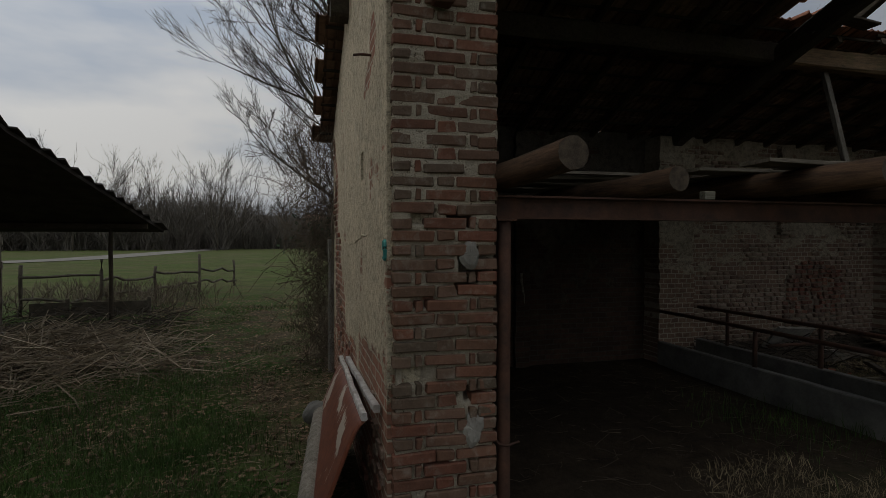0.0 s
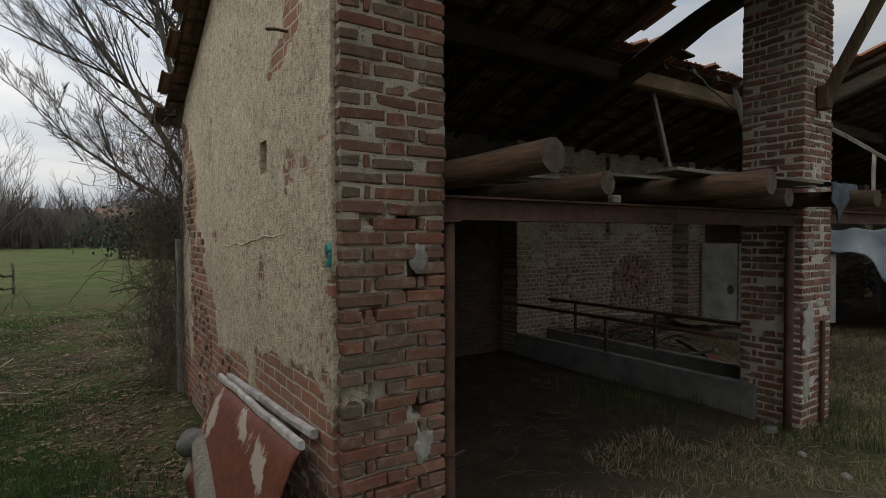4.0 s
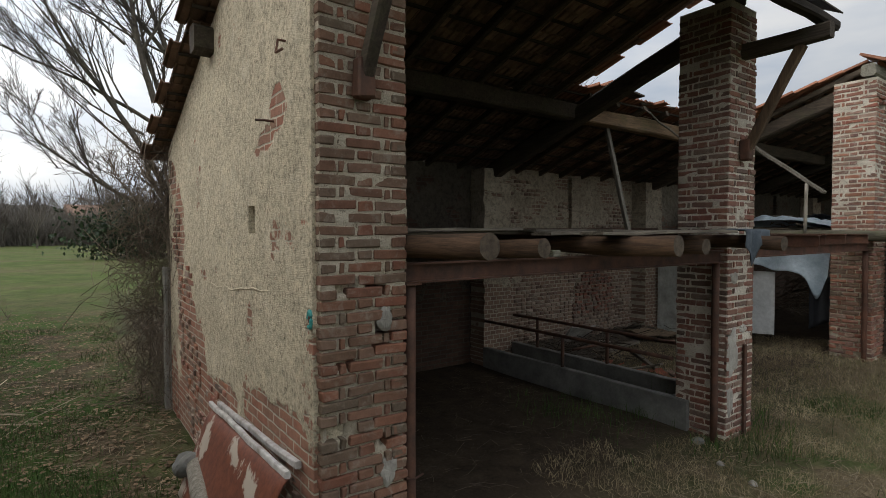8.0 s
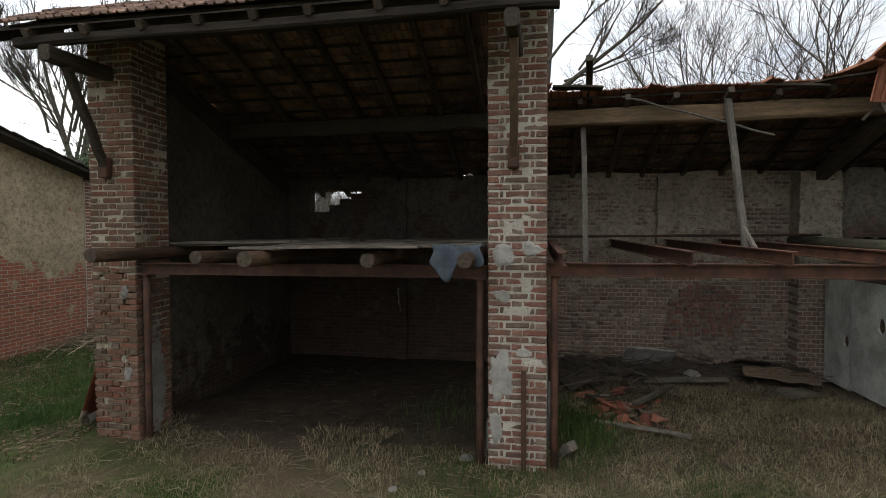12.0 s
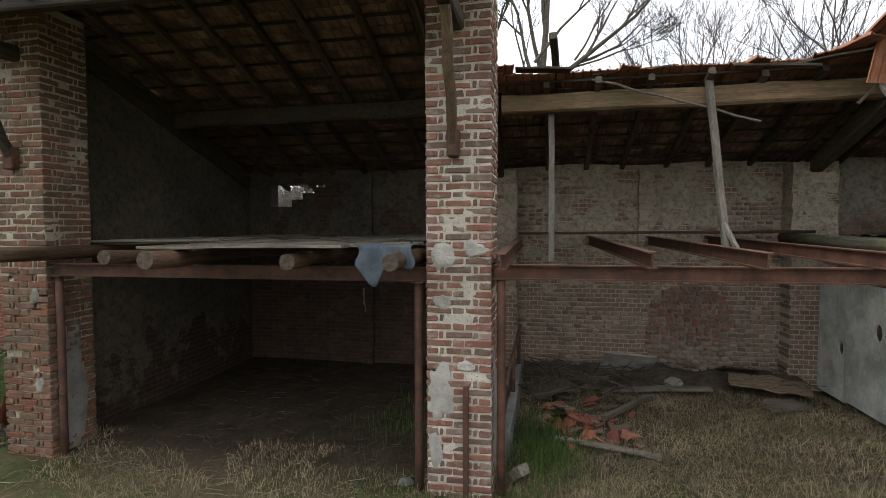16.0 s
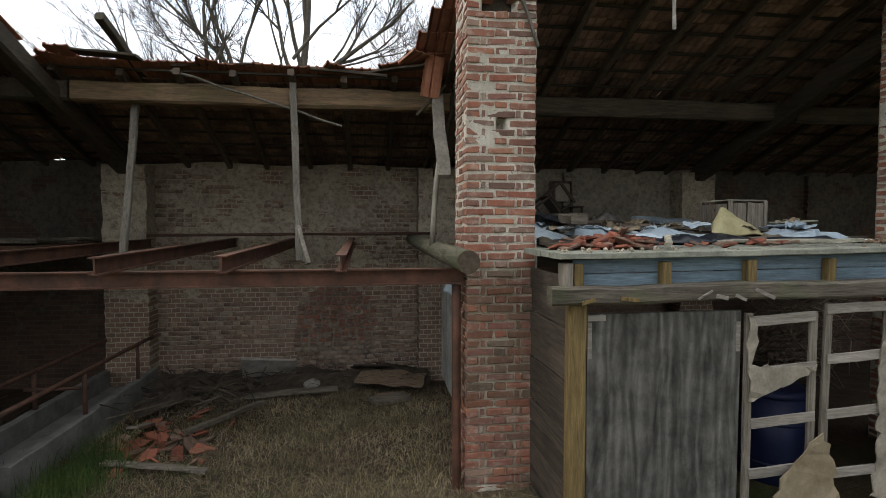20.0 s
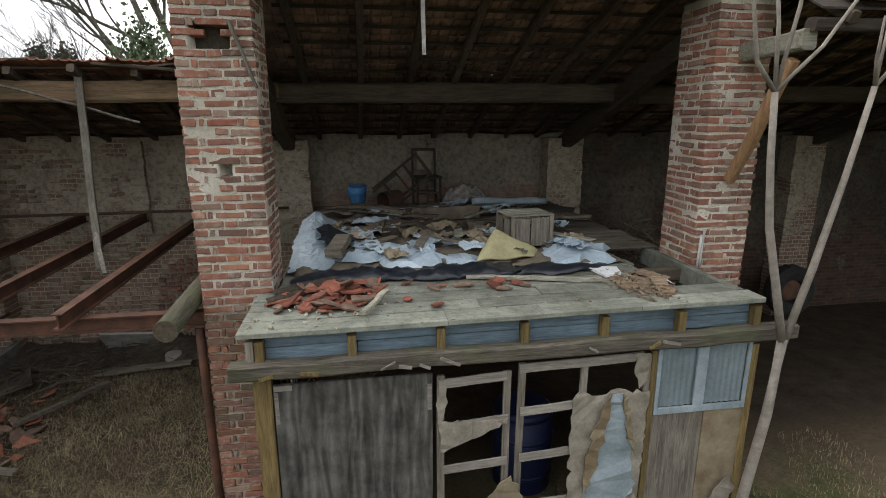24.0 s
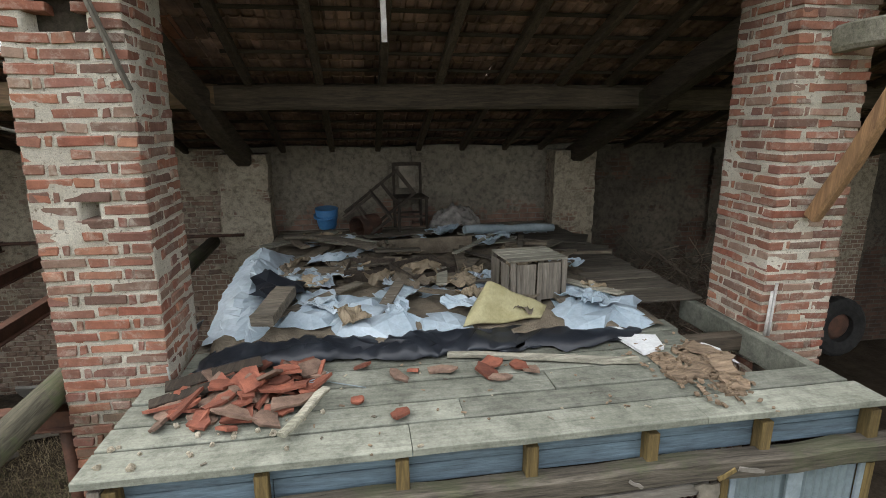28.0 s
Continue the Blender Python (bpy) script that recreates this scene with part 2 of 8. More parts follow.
def wood_mat(name, light, dark, along="x", rough=0.85, grain=1.0, spread=0.3, moss=0.0, own=False, island=False, knots=True):
    """Weathered wood with its grain along one axis."""
    m, nt, bs = base(name, rough, 0.0, 0.2)
    st = {"x": (1.2, 16, 16), "y": (16, 1.2, 16), "z": (16, 16, 1.2)}[along]
    vec = place(nt, tuple(v * grain for v in st), own)
    flat = place(nt, (1, 1, 1), own)
    g = noisy(nt, vec, 1.6, 6.0, 0.7, 0.8)
    g2 = noisy(nt, vec, 7.0, 3.0, 0.7)
    b = noisy(nt, flat, 2.2, 4.0, 0.6)
    col = ramp(nt, g, [(0.33, dark), (0.64, light)])
    col = blend(nt, 0.6, col, ramp(nt, g2, [(0.3, 0.5), (0.65, 1.1)]), "MULTIPLY")
    col = blend(nt, 0.6, col, ramp(nt, b, [(0.3, 0.55), (0.7, 1.1)]), "MULTIPLY")
    if spread:
        col = blend(nt, 1.0, col, ramp(nt, each(nt, not island), [(0.0, 1 - spread), (1.0, 1 + spread)]), "MULTIPLY")
    if moss:
        col = blend(nt, ramp(nt, noisy(nt, flat, 3.1, 6.0, 0.7), [(0.5, 0.0), (0.62, moss)]), col, (0.07, 0.09, 0.035))
    nt.links.new(col, bs.inputs["Base Color"])
    bump(nt, bs, blend(nt, 0.5, g, g2), 0.55, 0.008)
    return m


BRICK_COLS = [(0.17, 0.112, 0.076), (0.25, 0.125, 0.08), (0.19, 0.128, 0.09), (0.27, 0.122, 0.077), (0.15, 0.113, 0.08), (0.22, 0.148, 0.105), (0.25, 0.105, 0.068), (0.18, 0.1, 0.068)]
M_BRICK = brick_mat("old_brick", BRICK_COLS, smear=0.42)
RED_COLS = [(0.29, 0.13, 0.09), (0.35, 0.162, 0.11), (0.22, 0.118, 0.088), (0.41, 0.195, 0.12), (0.32, 0.122, 0.082), (0.37, 0.25, 0.185), (0.19, 0.113, 0.087), (0.31, 0.145, 0.11)]
M_BRICK_RED = brick_mat("red_brick", RED_COLS, smear=0.5, mortar=(0.6, 0.545, 0.455))
M_BRICKWORK = brick_mat("old_brick_joined", BRICK_COLS, island=True, smear=0.42)
M_BRICKWORK_RED = brick_mat("red_brick_joined", RED_COLS, island=True, smear=0.5, mortar=(0.6, 0.545, 0.455))
MID_COLS = [(0.2, 0.11, 0.082), (0.28, 0.13, 0.094), (0.17, 0.11, 0.085), (0.31, 0.15, 0.1), (0.24, 0.1, 0.072), (0.27, 0.19, 0.145), (0.15, 0.1, 0.078)]
M_BRICK_MID = brick_mat("patched_pillar_brick", MID_COLS, smear=0.45, mortar=(0.54, 0.485, 0.4))
M_BRICKWORK_MID = brick_mat("patched_pillar_brick_joined", MID_COLS, island=True, smear=0.45, mortar=(0.54, 0.485, 0.4))
DULL_COLS = [(0.29, 0.2, 0.15), (0.2, 0.132, 0.102), (0.4, 0.32, 0.25), (0.26, 0.165, 0.12), (0.35, 0.265, 0.205), (0.17, 0.115, 0.09)]
M_BRICK_DULL = brick_mat("dull_brick", DULL_COLS, smear=0.5)
M_BRICK_DULL_J = brick_mat("dull_brick_joined", DULL_COLS, island=True, smear=0.5)

def mortar_mat(name, a, b, pit):
    """Crumbly lime mortar with dark pits and washed-out patches."""
    m, nt, bs = base(name, 0.95, 0.0, 0.15)
    vec = place(nt)
    big, mid, fine = noisy(nt, vec, 3.0, 5.0, 0.6), noisy(nt, vec, 38.0, 5.0, 0.7, 0.5), noisy(nt, vec, 140.0, 3.0, 0.7)
    col = ramp(nt, big, [(0.34, a), (0.66, b)])
    col = blend(nt, 0.6, col, ramp(nt, fine, [(0.3, 0.5), (0.65, 1.1)]), "MULTIPLY")
    col = blend(nt, ramp(nt, mid, [(0.33, 1.0), (0.42, 0.0)]), col, pit)
    nt.links.new(col, bs.inputs["Base Color"])
    bump(nt, bs, blend(nt, 0.35, mid, fine), 1.0, 0.035)
    return m


M_MORTAR = mortar_mat("lime_mortar", (0.54, 0.485, 0.395), (0.74, 0.685, 0.58), (0.22, 0.18, 0.135))
M_BRACE = wood_mat("orange_brown_wood", (0.34, 0.2, 0.1), (0.17, 0.10, 0.055), "z")
# darker copy of the brace wood, backlit shade put into the colour
M_BRACE_SHADED = wood_mat("shaded_brace_wood", (0.15, 0.1, 0.06), (0.07, 0.047, 0.031), "z")
M_MORTAR_OLD = mortar_mat("brown_lime_mortar", (0.4, 0.345, 0.255), (0.6, 0.53, 0.415), (0.14, 0.11, 0.075))
M_CEMENT = simple("cement_render", (0.21, 0.195, 0.17), (0.34, 0.32, 0.28), 5, 0.9, bumps=0.5, spread=0.1)
M_RENDER = simple("pale_lime_render", (0.33, 0.31, 0.27), (0.52, 0.49, 0.43), 7, 0.92, bumps=0.7, dist=0.02, spread=0.1)
M_CONCRETE = simple("manger_concrete", (0.11, 0.11, 0.1), (0.215, 0.21, 0.19), 3, 0.85, bumps=0.4, spread=0.1)
GABLE_SPOTS = ((3.5, 0.75, 0.7, 0.55), (5.0, 0.5, 0.9, 0.5), (6.3, 0.8, 0.7, 0.8), (6.95, 2.0, 0.4, 0.9), (6.4, 1.55, 0.35, 0.5), (3.75, 2.95, 0.3, 0.17), (3.42, 3.15, 0.16, 0.2), (7.3, 3.0, 0.25, 0.25))
M_PLASTER_OUT = plaster_mat("gable_plaster", (0.66, 0.575, 0.415), (0.53, 0.46, 0.33), (0.36, 0.17, 0.115), (0.3, 0.19, 0.135), 0.66, 0.0, 1.3, coarse=24.0, bare_axis="x", pits=0.9, joint=(0.5, 0.44, 0.34), spots=GABLE_SPOTS, foot=0.36, speck=0.62)
# brick and plaster darkened in colour for the shade inside the bays
M_PLASTER_SHADE = plaster_mat("shade_darkened_brick", (0.12, 0.103, 0.08), (0.062, 0.053, 0.042), (0.1, 0.06, 0.043), (0.06, 0.04, 0.03), 0.55, 0.0, 2.2, coarse=14.0, bare_axis="y", pits=0.6, joint=(0.085, 0.075, 0.06))
# stained back-wall plaster again, its colour lowered for the shade over the deck
M_PLASTER_DIM = plaster_mat("stained_shaded_plaster", (0.29, 0.255, 0.2), (0.18, 0.156, 0.122), (0.3, 0.19, 0.14), (0.22, 0.14, 0.105), 0.64, 2.3, 0.6, coarse=14.0, bare_axis="y", pits=0.5, joint=(0.26, 0.23, 0.185))
M_PLASTER_BACK = plaster_mat("back_wall_plaster", (0.4, 0.345, 0.26), (0.28, 0.235, 0.178), (0.27, 0.18, 0.13), (0.2, 0.132, 0.098), 0.54, 0.5, 1.6, coarse=14.0, bare_axis="y", pits=0.6, joint=(0.42, 0.37, 0.29), flat=2.4, wide=0.135)
# inside plaster: the gloom under the roof is put into its colour
M_PLASTER_IN = plaster_mat("shaded_inner_plaster", (0.15, 0.13, 0.101), (0.08, 0.069, 0.054), (0.08, 0.05, 0.036), (0.052, 0.036, 0.028), 0.66, 0.0, 1.5, coarse=14.0, bare_axis="x", pits=0.5, joint=(0.09, 0.08, 0.063))
M_PLASTER_NB = plaster_mat("neighbour_plaster", (0.45, 0.37, 0.25), (0.3, 0.25, 0.17), (0.34, 0.12, 0.07), (0.25, 0.11, 0.07), 0.66, 1.15, 1.2, coarse=12.0, bare_axis="x", pits=0.4)
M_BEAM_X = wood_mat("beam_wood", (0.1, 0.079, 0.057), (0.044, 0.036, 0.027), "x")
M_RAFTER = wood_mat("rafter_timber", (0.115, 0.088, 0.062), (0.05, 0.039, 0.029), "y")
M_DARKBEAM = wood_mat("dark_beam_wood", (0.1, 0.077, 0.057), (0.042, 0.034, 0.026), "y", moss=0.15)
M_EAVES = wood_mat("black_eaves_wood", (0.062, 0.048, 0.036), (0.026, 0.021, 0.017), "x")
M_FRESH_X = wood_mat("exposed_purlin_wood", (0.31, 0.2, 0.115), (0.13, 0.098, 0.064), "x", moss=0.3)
M_POLE = wood_mat("grey_pole_wood", (0.28, 0.255, 0.21), (0.135, 0.12, 0.095), "z")
M_LOG = wood_mat("log_wood", (0.115, 0.068, 0.04), (0.038, 0.026, 0.018), "y")
M_LOG_MOSS = wood_mat("mossy_log_wood", (0.12, 0.108, 0.074), (0.048, 0.044, 0.031), "y", moss=0.6)
M_LOG_END = simple("sawn_log_end", (0.045, 0.034, 0.024), (0.105, 0.08, 0.056), 20, 0.9, spread=0.2)
M_PLANK_GREY = wood_mat("grey_plank_wood", (0.40, 0.375, 0.3), (0.17, 0.16, 0.125), "x", spread=0.3, moss=0.22)
M_PLANK_SIDE = wood_mat("brown_board_wood", (0.095, 0.074, 0.056), (0.036, 0.03, 0.024), "y", spread=0.25)

def deck_mat():
    """Sun-bleached deck planks: low grain, grey-green stains, dirt and a few dark checks."""
    m, nt, bs = base("bleached_deck_plank", 0.9, 0.0, 0.15)
    g = noisy(nt, place(nt, (1.6, 26, 26)), 1.4, 5.0, 0.65, 0.5)
    flat = place(nt)
    st, sp, fi = noisy(nt, flat, 1.7, 6.0, 0.65), noisy(nt, flat, 11.0, 6.0, 0.75), noisy(nt, flat, 70.0, 3.0, 0.7)
    col = ramp(nt, st, [(0.32, (0.165, 0.17, 0.135)), (0.68, (0.335, 0.34, 0.28))])
    col = blend(nt, 0.5, col, ramp(nt, g, [(0.3, 0.5), (0.6, 1.08)]), "MULTIPLY")
    col = blend(nt, 0.7, col, ramp(nt, sp, [(0.33, 0.5), (0.55, 1.06)]), "MULTIPLY")
    col = blend(nt, 0.4, col, ramp(nt, fi, [(0.3, 0.5), (0.7, 1.1)]), "MULTIPLY")
    col = blend(nt, ramp(nt, sp, [(0.62, 0.0), (0.72, 0.4)]), col, (0.13, 0.14, 0.085))
    col = blend(nt, 1.0, col, ramp(nt, each(nt), [(0.0, 0.66), (1.0, 1.1)]), "MULTIPLY")
    nt.links.new(col, bs.inputs["Base Color"])
    bump(nt, bs, blend(nt, 0.5, g, sp), 0.5, 0.008)
    return m


M_DECK = deck_mat()
M_LOFT_PLANK = wood_mat("loft_plank_wood", (0.21, 0.182, 0.142), (0.085, 0.072, 0.056), "x", spread=0.3)
M_BLUE = wood_mat("faded_blue_paint", (0.195, 0.27, 0.32), (0.115, 0.145, 0.168), "x", spread=0.12)
M_YELLOW = wood_mat("yellowed_wood", (0.235, 0.168, 0.068), (0.11, 0.077, 0.036), "z", spread=0.2)
M_RUST = simple("rusty_steel", (0.07, 0.04, 0.029), (0.155, 0.073, 0.047), 5, 0.75, 0.35, bumps=0.4, dist=0.004, spread=0.15)
M_RUST_DARK = simple("dark_rusty_steel", (0.07, 0.045, 0.035), (0.15, 0.075, 0.05), 6, 0.75, 0.35, bumps=0.4, dist=0.004, spread=0.15)
M_TILE = simple("clay_roof_tile", (0.25, 0.11, 0.068), (0.38, 0.175, 0.105), 4, 0.85, bumps=0.3, spread=0.3)
M_TILE_J = simple("clay_roof_tiles_joined", (0.13, 0.086, 0.066), (0.31, 0.195, 0.14), 4, 0.88, bumps=0.3, spread=0.35, island=True)

# ---- builders ----
rng = random.Random(11)


def mesh_of(name, bm, mat):
    me = bpy.data.meshes.new(name)
    bm.to_mesh(me)
    bm.free()
    for m in mat if isinstance(mat, (list, tuple)) else [mat]:
        me.materials.append(m)
    return me


def part(name, bm, mat, parent=None, label=""):
    """One bmesh as one mesh object, under a thing or a part."""
    ob = new(name, mesh_of(name, bm, mat))
    if parent is not None:
        ob.parent = parent
    return tagged(ob, label)


def thing(name, label, category, group="", kind="", at=(0, 0, 0)):
    """An empty at the base of a thing whose parts hang under it. Its parts keep world coordinates."""
    ob = new(name)
    ob.location = at
    return tagged(ob, label, category, group, kind)


def under(ob, parent):
    """Hang an object with world coordinates under a placed parent."""
    ob.parent = parent
    ob.matrix_parent_inverse = Matrix.Translation(-Vector(parent.location))
    return ob


def solid(name, bm, mat, label, category, group="", kind=""):
    return tagged(part(name, bm, mat), label, category, group, kind)


def bulk(name, verts, faces, mat, parent=None, label="", kind="", smooth=False, mats=None):
    """A mesh from generated arrays."""
    me = bpy.data.meshes.new(name)
    me.from_pydata(verts, [], faces)
    me.materials.append(mat)
    if smooth:
        me.polygons.foreach_set("use_smooth", [True] * len(me.polygons))
    ob = new(name, me)
    if parent is not None:
        ob.parent = parent
    return tagged(ob, label, "", "", kind)


BOX_F = [(0, 1, 3, 2), (4, 6, 7, 5), (0, 4, 5, 1), (2, 3, 7, 6), (0, 2, 6, 4), (1, 5, 7, 3)]


def box(bm, x0, x1, y0, y1, z0, z1, bevel=0.0, wob=0.0):
    """A box, its edges eased by bevel and its corners moved by up to wob."""
    vs = [bm.verts.new((x + rng.uniform(-wob, wob), y + rng.uniform(-wob, wob), z + rng.uniform(-wob, wob))) for x in (x0, x1) for y in (y0, y1) for z in (z0, z1)]
    fs = [bm.faces.new([vs[i] for i in f]) for f in BOX_F]
    if bevel:
        es = list({e for f in fs for e in f.edges})
        bmesh.ops.bevel(bm, geom=es, offset=bevel, segments=1, affect="EDGES", profile=0.5)
    return vs


def axes_of(d):
    d = Vector(d).normalized()
    side = d.cross(Vector((0, 0, 1)))
    if side.length < 0.05:
        side = d.cross(Vector((0, 1, 0)))
    side.normalize()
    return d, side, side.cross(d).normalized()


def beam(bm, a, b, w, h, bevel=0.01, n=4, wob=0.006, twist=0.0, bow=0.0):
    """A squared timber from a to b: w across, h high, in n stretches that are not quite straight."""
    a, b = Vector(a), Vector(b)
    d, s, u = axes_of(b - a)
    rings = []
    c = min(bevel, w * 0.3, h * 0.3)
    for i in range(n + 1):
        f = i / n
        o = a.lerp(b, f) + s * rng.uniform(-wob, wob) + u * (rng.uniform(-wob, wob) - bow * 4 * f * (1 - f))
        ring = []
        tw = twist * f
        for px, pz in ((-w / 2 + c, -h / 2), (w / 2 - c, -h / 2), (w / 2, -h / 2 + c), (w / 2, h / 2 - c), (w / 2 - c, h / 2), (-w / 2 + c, h / 2), (-w / 2, h / 2 - c), (-w / 2, -h / 2 + c)):
            qx, qz = px * math.cos(tw) - pz * math.sin(tw), px * math.sin(tw) + pz * math.cos(tw)
            ring.append(bm.verts.new(o + s * (qx + rng.uniform(-wob, wob) * 0.5) + u * (qz + rng.uniform(-wob, wob) * 0.5)))
        rings.append(ring)
    for r, q in zip(rings, rings[1:]):
        for k in range(8):
            bm.faces.new((r[k], r[(k + 1) % 8], q[(k + 1) % 8], q[k]))
    bm.faces.new(rings[0][::-1])
    bm.faces.new(rings[-1])


def pole(bm, pts, radii, sides=8, wob=0.0, caps=True, end_mat=None):
    """A round, tapering pole through points."""
    pts = [Vector(p) for p in pts]
    rings = []
    for i, p in enumerate(pts):
        d = (pts[min(i + 1, len(pts) - 1)] - pts[max(i - 1, 0)])
        _, s, u = axes_of(d)
        r = radii[i] if isinstance(radii, (list, tuple)) else radii
        rings.append([bm.verts.new(p + (s * math.cos(k * math.tau / sides) + u * math.sin(k * math.tau / sides)) * r * (1 + rng.uniform(-wob, wob))) for k in range(sides)])
    for r, q in zip(rings, rings[1:]):
        for k in range(sides):
            f = bm.faces.new((r[k], r[(k + 1) % sides], q[(k + 1) % sides], q[k]))
            f.smooth = sides > 6
    if caps:
        for f in (bm.faces.new(rings[0][::-1]), bm.faces.new(rings[-1])):
            if end_mat is not None:
                f.material_index = end_mat


def line(a, b, n, wob=0.0):
    a, b = Vector(a), Vector(b)
    return [a.lerp(b, i / n) + Vector([rng.uniform(-wob, wob) for _ in range(3)]) for i in range(n + 1)]


def extrude(bm, outline, axis, lo, hi, wob=0.0):
    """A flat outline, given in the other two axes, as a plate from lo to hi along axis (0, 1 or 2)."""
    def at(p, v):
        q = list(p)
        q.insert(axis, v)
        return q
    r0 = [bm.verts.new(at(p, lo)) for p in outline]
    r1 = [bm.verts.new([c + rng.uniform(-wob, wob) for c in at(p, hi)]) for p in outline]
    n = len(outline)
    for k in range(n):
        bm.faces.new((r0[k], r0[(k + 1) % n], r1[(k + 1) % n], r1[k]))
    bm.faces.new(r0[::-1])
    bm.faces.new(r1)
    bmesh.ops.recalc_face_normals(bm, faces=bm.faces[:])


def smooth01(v):
    v = max(0.0, min(1.0, v))
    return v * v * (3 - 2 * v)


def ground_z(x, y):
    """Height of the ground: level at the gable, a little higher before the right-hand bays."""
    z = 0.22 * smooth01((x - 7.2) / 2.6) * (1 - smooth01((y - 3.0) / 3.5)) - 0.02
    near = 1 - smooth01((math.hypot(x - 5, y - 4) - 22) / 20)
    return z + near * 0.05 * noise.noise(Vector((x * 0.6, y * 0.6, 3.0)))


# plan: pillar lines, front and back planes
FRONT, BACK, GABLE = 2.775, 7.27, 0.47
PILLARS = [(0.49, 1.09), (5.25, 5.86), (9.99, 10.60), (14.57, 15.12)]
PIL_D = 0.60
RIDGE_Y, RIDGE_Z = 2.88, 5.13
COURSE = 0.0755


def roof_z(y):
    """Underside of the tiles: a long slope to the back, a short one to the front."""
    return RIDGE_Z - (0.36 * (y - RIDGE_Y) if y > RIDGE_Y else 0.56 * (RIDGE_Y - y))

# ---- ground ----
def grid_ground():
    xs = sorted({round(v, 3) for v in np.concatenate([np.linspace(-3000, -60, 12), np.linspace(-60, -14, 24), np.arange(-14, 24.1, 0.4), np.linspace(24, 60, 16), np.linspace(60, 3000, 12)])})
    ys = sorted({round(v, 3) for v in np.concatenate([np.linspace(-3000, -60, 8), np.linspace(-60, -6, 18), np.arange(-6, 22.1, 0.4), np.linspace(22, 90, 30), np.linspace(90, 3500, 14)])})
    vs = [(x, y, ground_z(x, y)) for y in ys for x in xs]
    w = len(xs)
    fs = [(j * w + i, j * w + i + 1, (j + 1) * w + i + 1, (j + 1) * w + i) for j in range(len(ys) - 1) for i in range(w - 1)]
    return vs, fs


def ground_mat():
    """Green turf on the open side, straw-coloured dead grass before the building, bare earth under the roof."""
    m, nt, bs = base("turf_and_earth", 0.95, 0.0, 0.1)
    vec = place(nt)
    sep = nt.nodes.new("ShaderNodeSeparateXYZ")
    nt.links.new(vec, sep.inputs[0])
    n1, n2, n3 = noisy(nt, vec, 0.45, 5.0, 0.6), noisy(nt, vec, 3.0, 5.0, 0.7), noisy(nt, vec, 26.0, 4.0, 0.75)
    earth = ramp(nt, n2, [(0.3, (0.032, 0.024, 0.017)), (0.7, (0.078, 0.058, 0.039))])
    litter = ramp(nt, n2, [(0.3, (0.045, 0.034, 0.021)), (0.7, (0.10, 0.077, 0.046))])
    straw = ramp(nt, n2, [(0.3, (0.105, 0.08, 0.048)), (0.7, (0.19, 0.15, 0.092))])
    green = ramp(nt, n2, [(0.3, (0.026, 0.05, 0.01)), (0.7, (0.058, 0.098, 0.02))])
    far_g = ramp(nt, n1, [(0.3, (0.066, 0.094, 0.022)), (0.7, (0.1, 0.135, 0.036))])
    ins = maths(nt, "ADD", sep.outputs["Y"], maths(nt, "MULTIPLY", n2, 1.6))
    col = blend(nt, ramp(nt, n1, [(0.44, 0.0), (0.58, 1.0)]), straw, green)
    open_side = nt.nodes.new("ShaderNodeMapRange")
    open_side.inputs["From Min"].default_value, open_side.inputs["From Max"].default_value = 1.4, -0.4
    nt.links.new(maths(nt, "ADD", sep.outputs["X"], n2), open_side.inputs["Value"])
    col = blend(nt, open_side.outputs[0], col, blend(nt, ramp(nt, noisy(nt, vec, 0.8, 5.0, 0.65), [(0.42, 0.0), (0.56, 1.0)]), litter, green))
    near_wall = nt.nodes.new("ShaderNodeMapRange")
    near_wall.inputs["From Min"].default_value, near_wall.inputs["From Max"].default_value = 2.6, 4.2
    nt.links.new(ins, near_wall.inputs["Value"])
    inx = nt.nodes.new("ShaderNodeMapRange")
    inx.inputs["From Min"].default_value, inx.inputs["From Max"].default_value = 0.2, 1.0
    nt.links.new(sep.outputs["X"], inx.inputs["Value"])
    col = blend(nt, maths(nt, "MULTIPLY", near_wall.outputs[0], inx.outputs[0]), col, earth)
    far = nt.nodes.new("ShaderNodeMapRange")
    far.inputs["From Min"].default_value, far.inputs["From Max"].default_value = 16.0, 26.0
    nt.links.new(ins, far.inputs["Value"])
    far_g = blend(nt, ramp(nt, noisy(nt, vec, 0.16, 6.0, 0.7), [(0.42, 0.0), (0.66, 0.65)]), far_g, straw)
    far_g = blend(nt, 0.7, far_g, ramp(nt, noisy(nt, vec, 1.1, 6.0, 0.75), [(0.3, 0.5), (0.65, 1.15)]), "MULTIPLY")
    col = blend(nt, far.outputs[0], col, far_g)
    col = blend(nt, 0.6, col, ramp(nt, n3, [(0.3, 0.4), (0.7, 1.2)]), "MULTIPLY")
    nt.links.new(col, bs.inputs["Base Color"])
    bump(nt, bs, blend(nt, 0.5, n2, n3), 0.8, 0.05)
    return m


gv, gf = grid_ground()
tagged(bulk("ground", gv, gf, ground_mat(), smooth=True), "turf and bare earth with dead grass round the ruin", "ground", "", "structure")


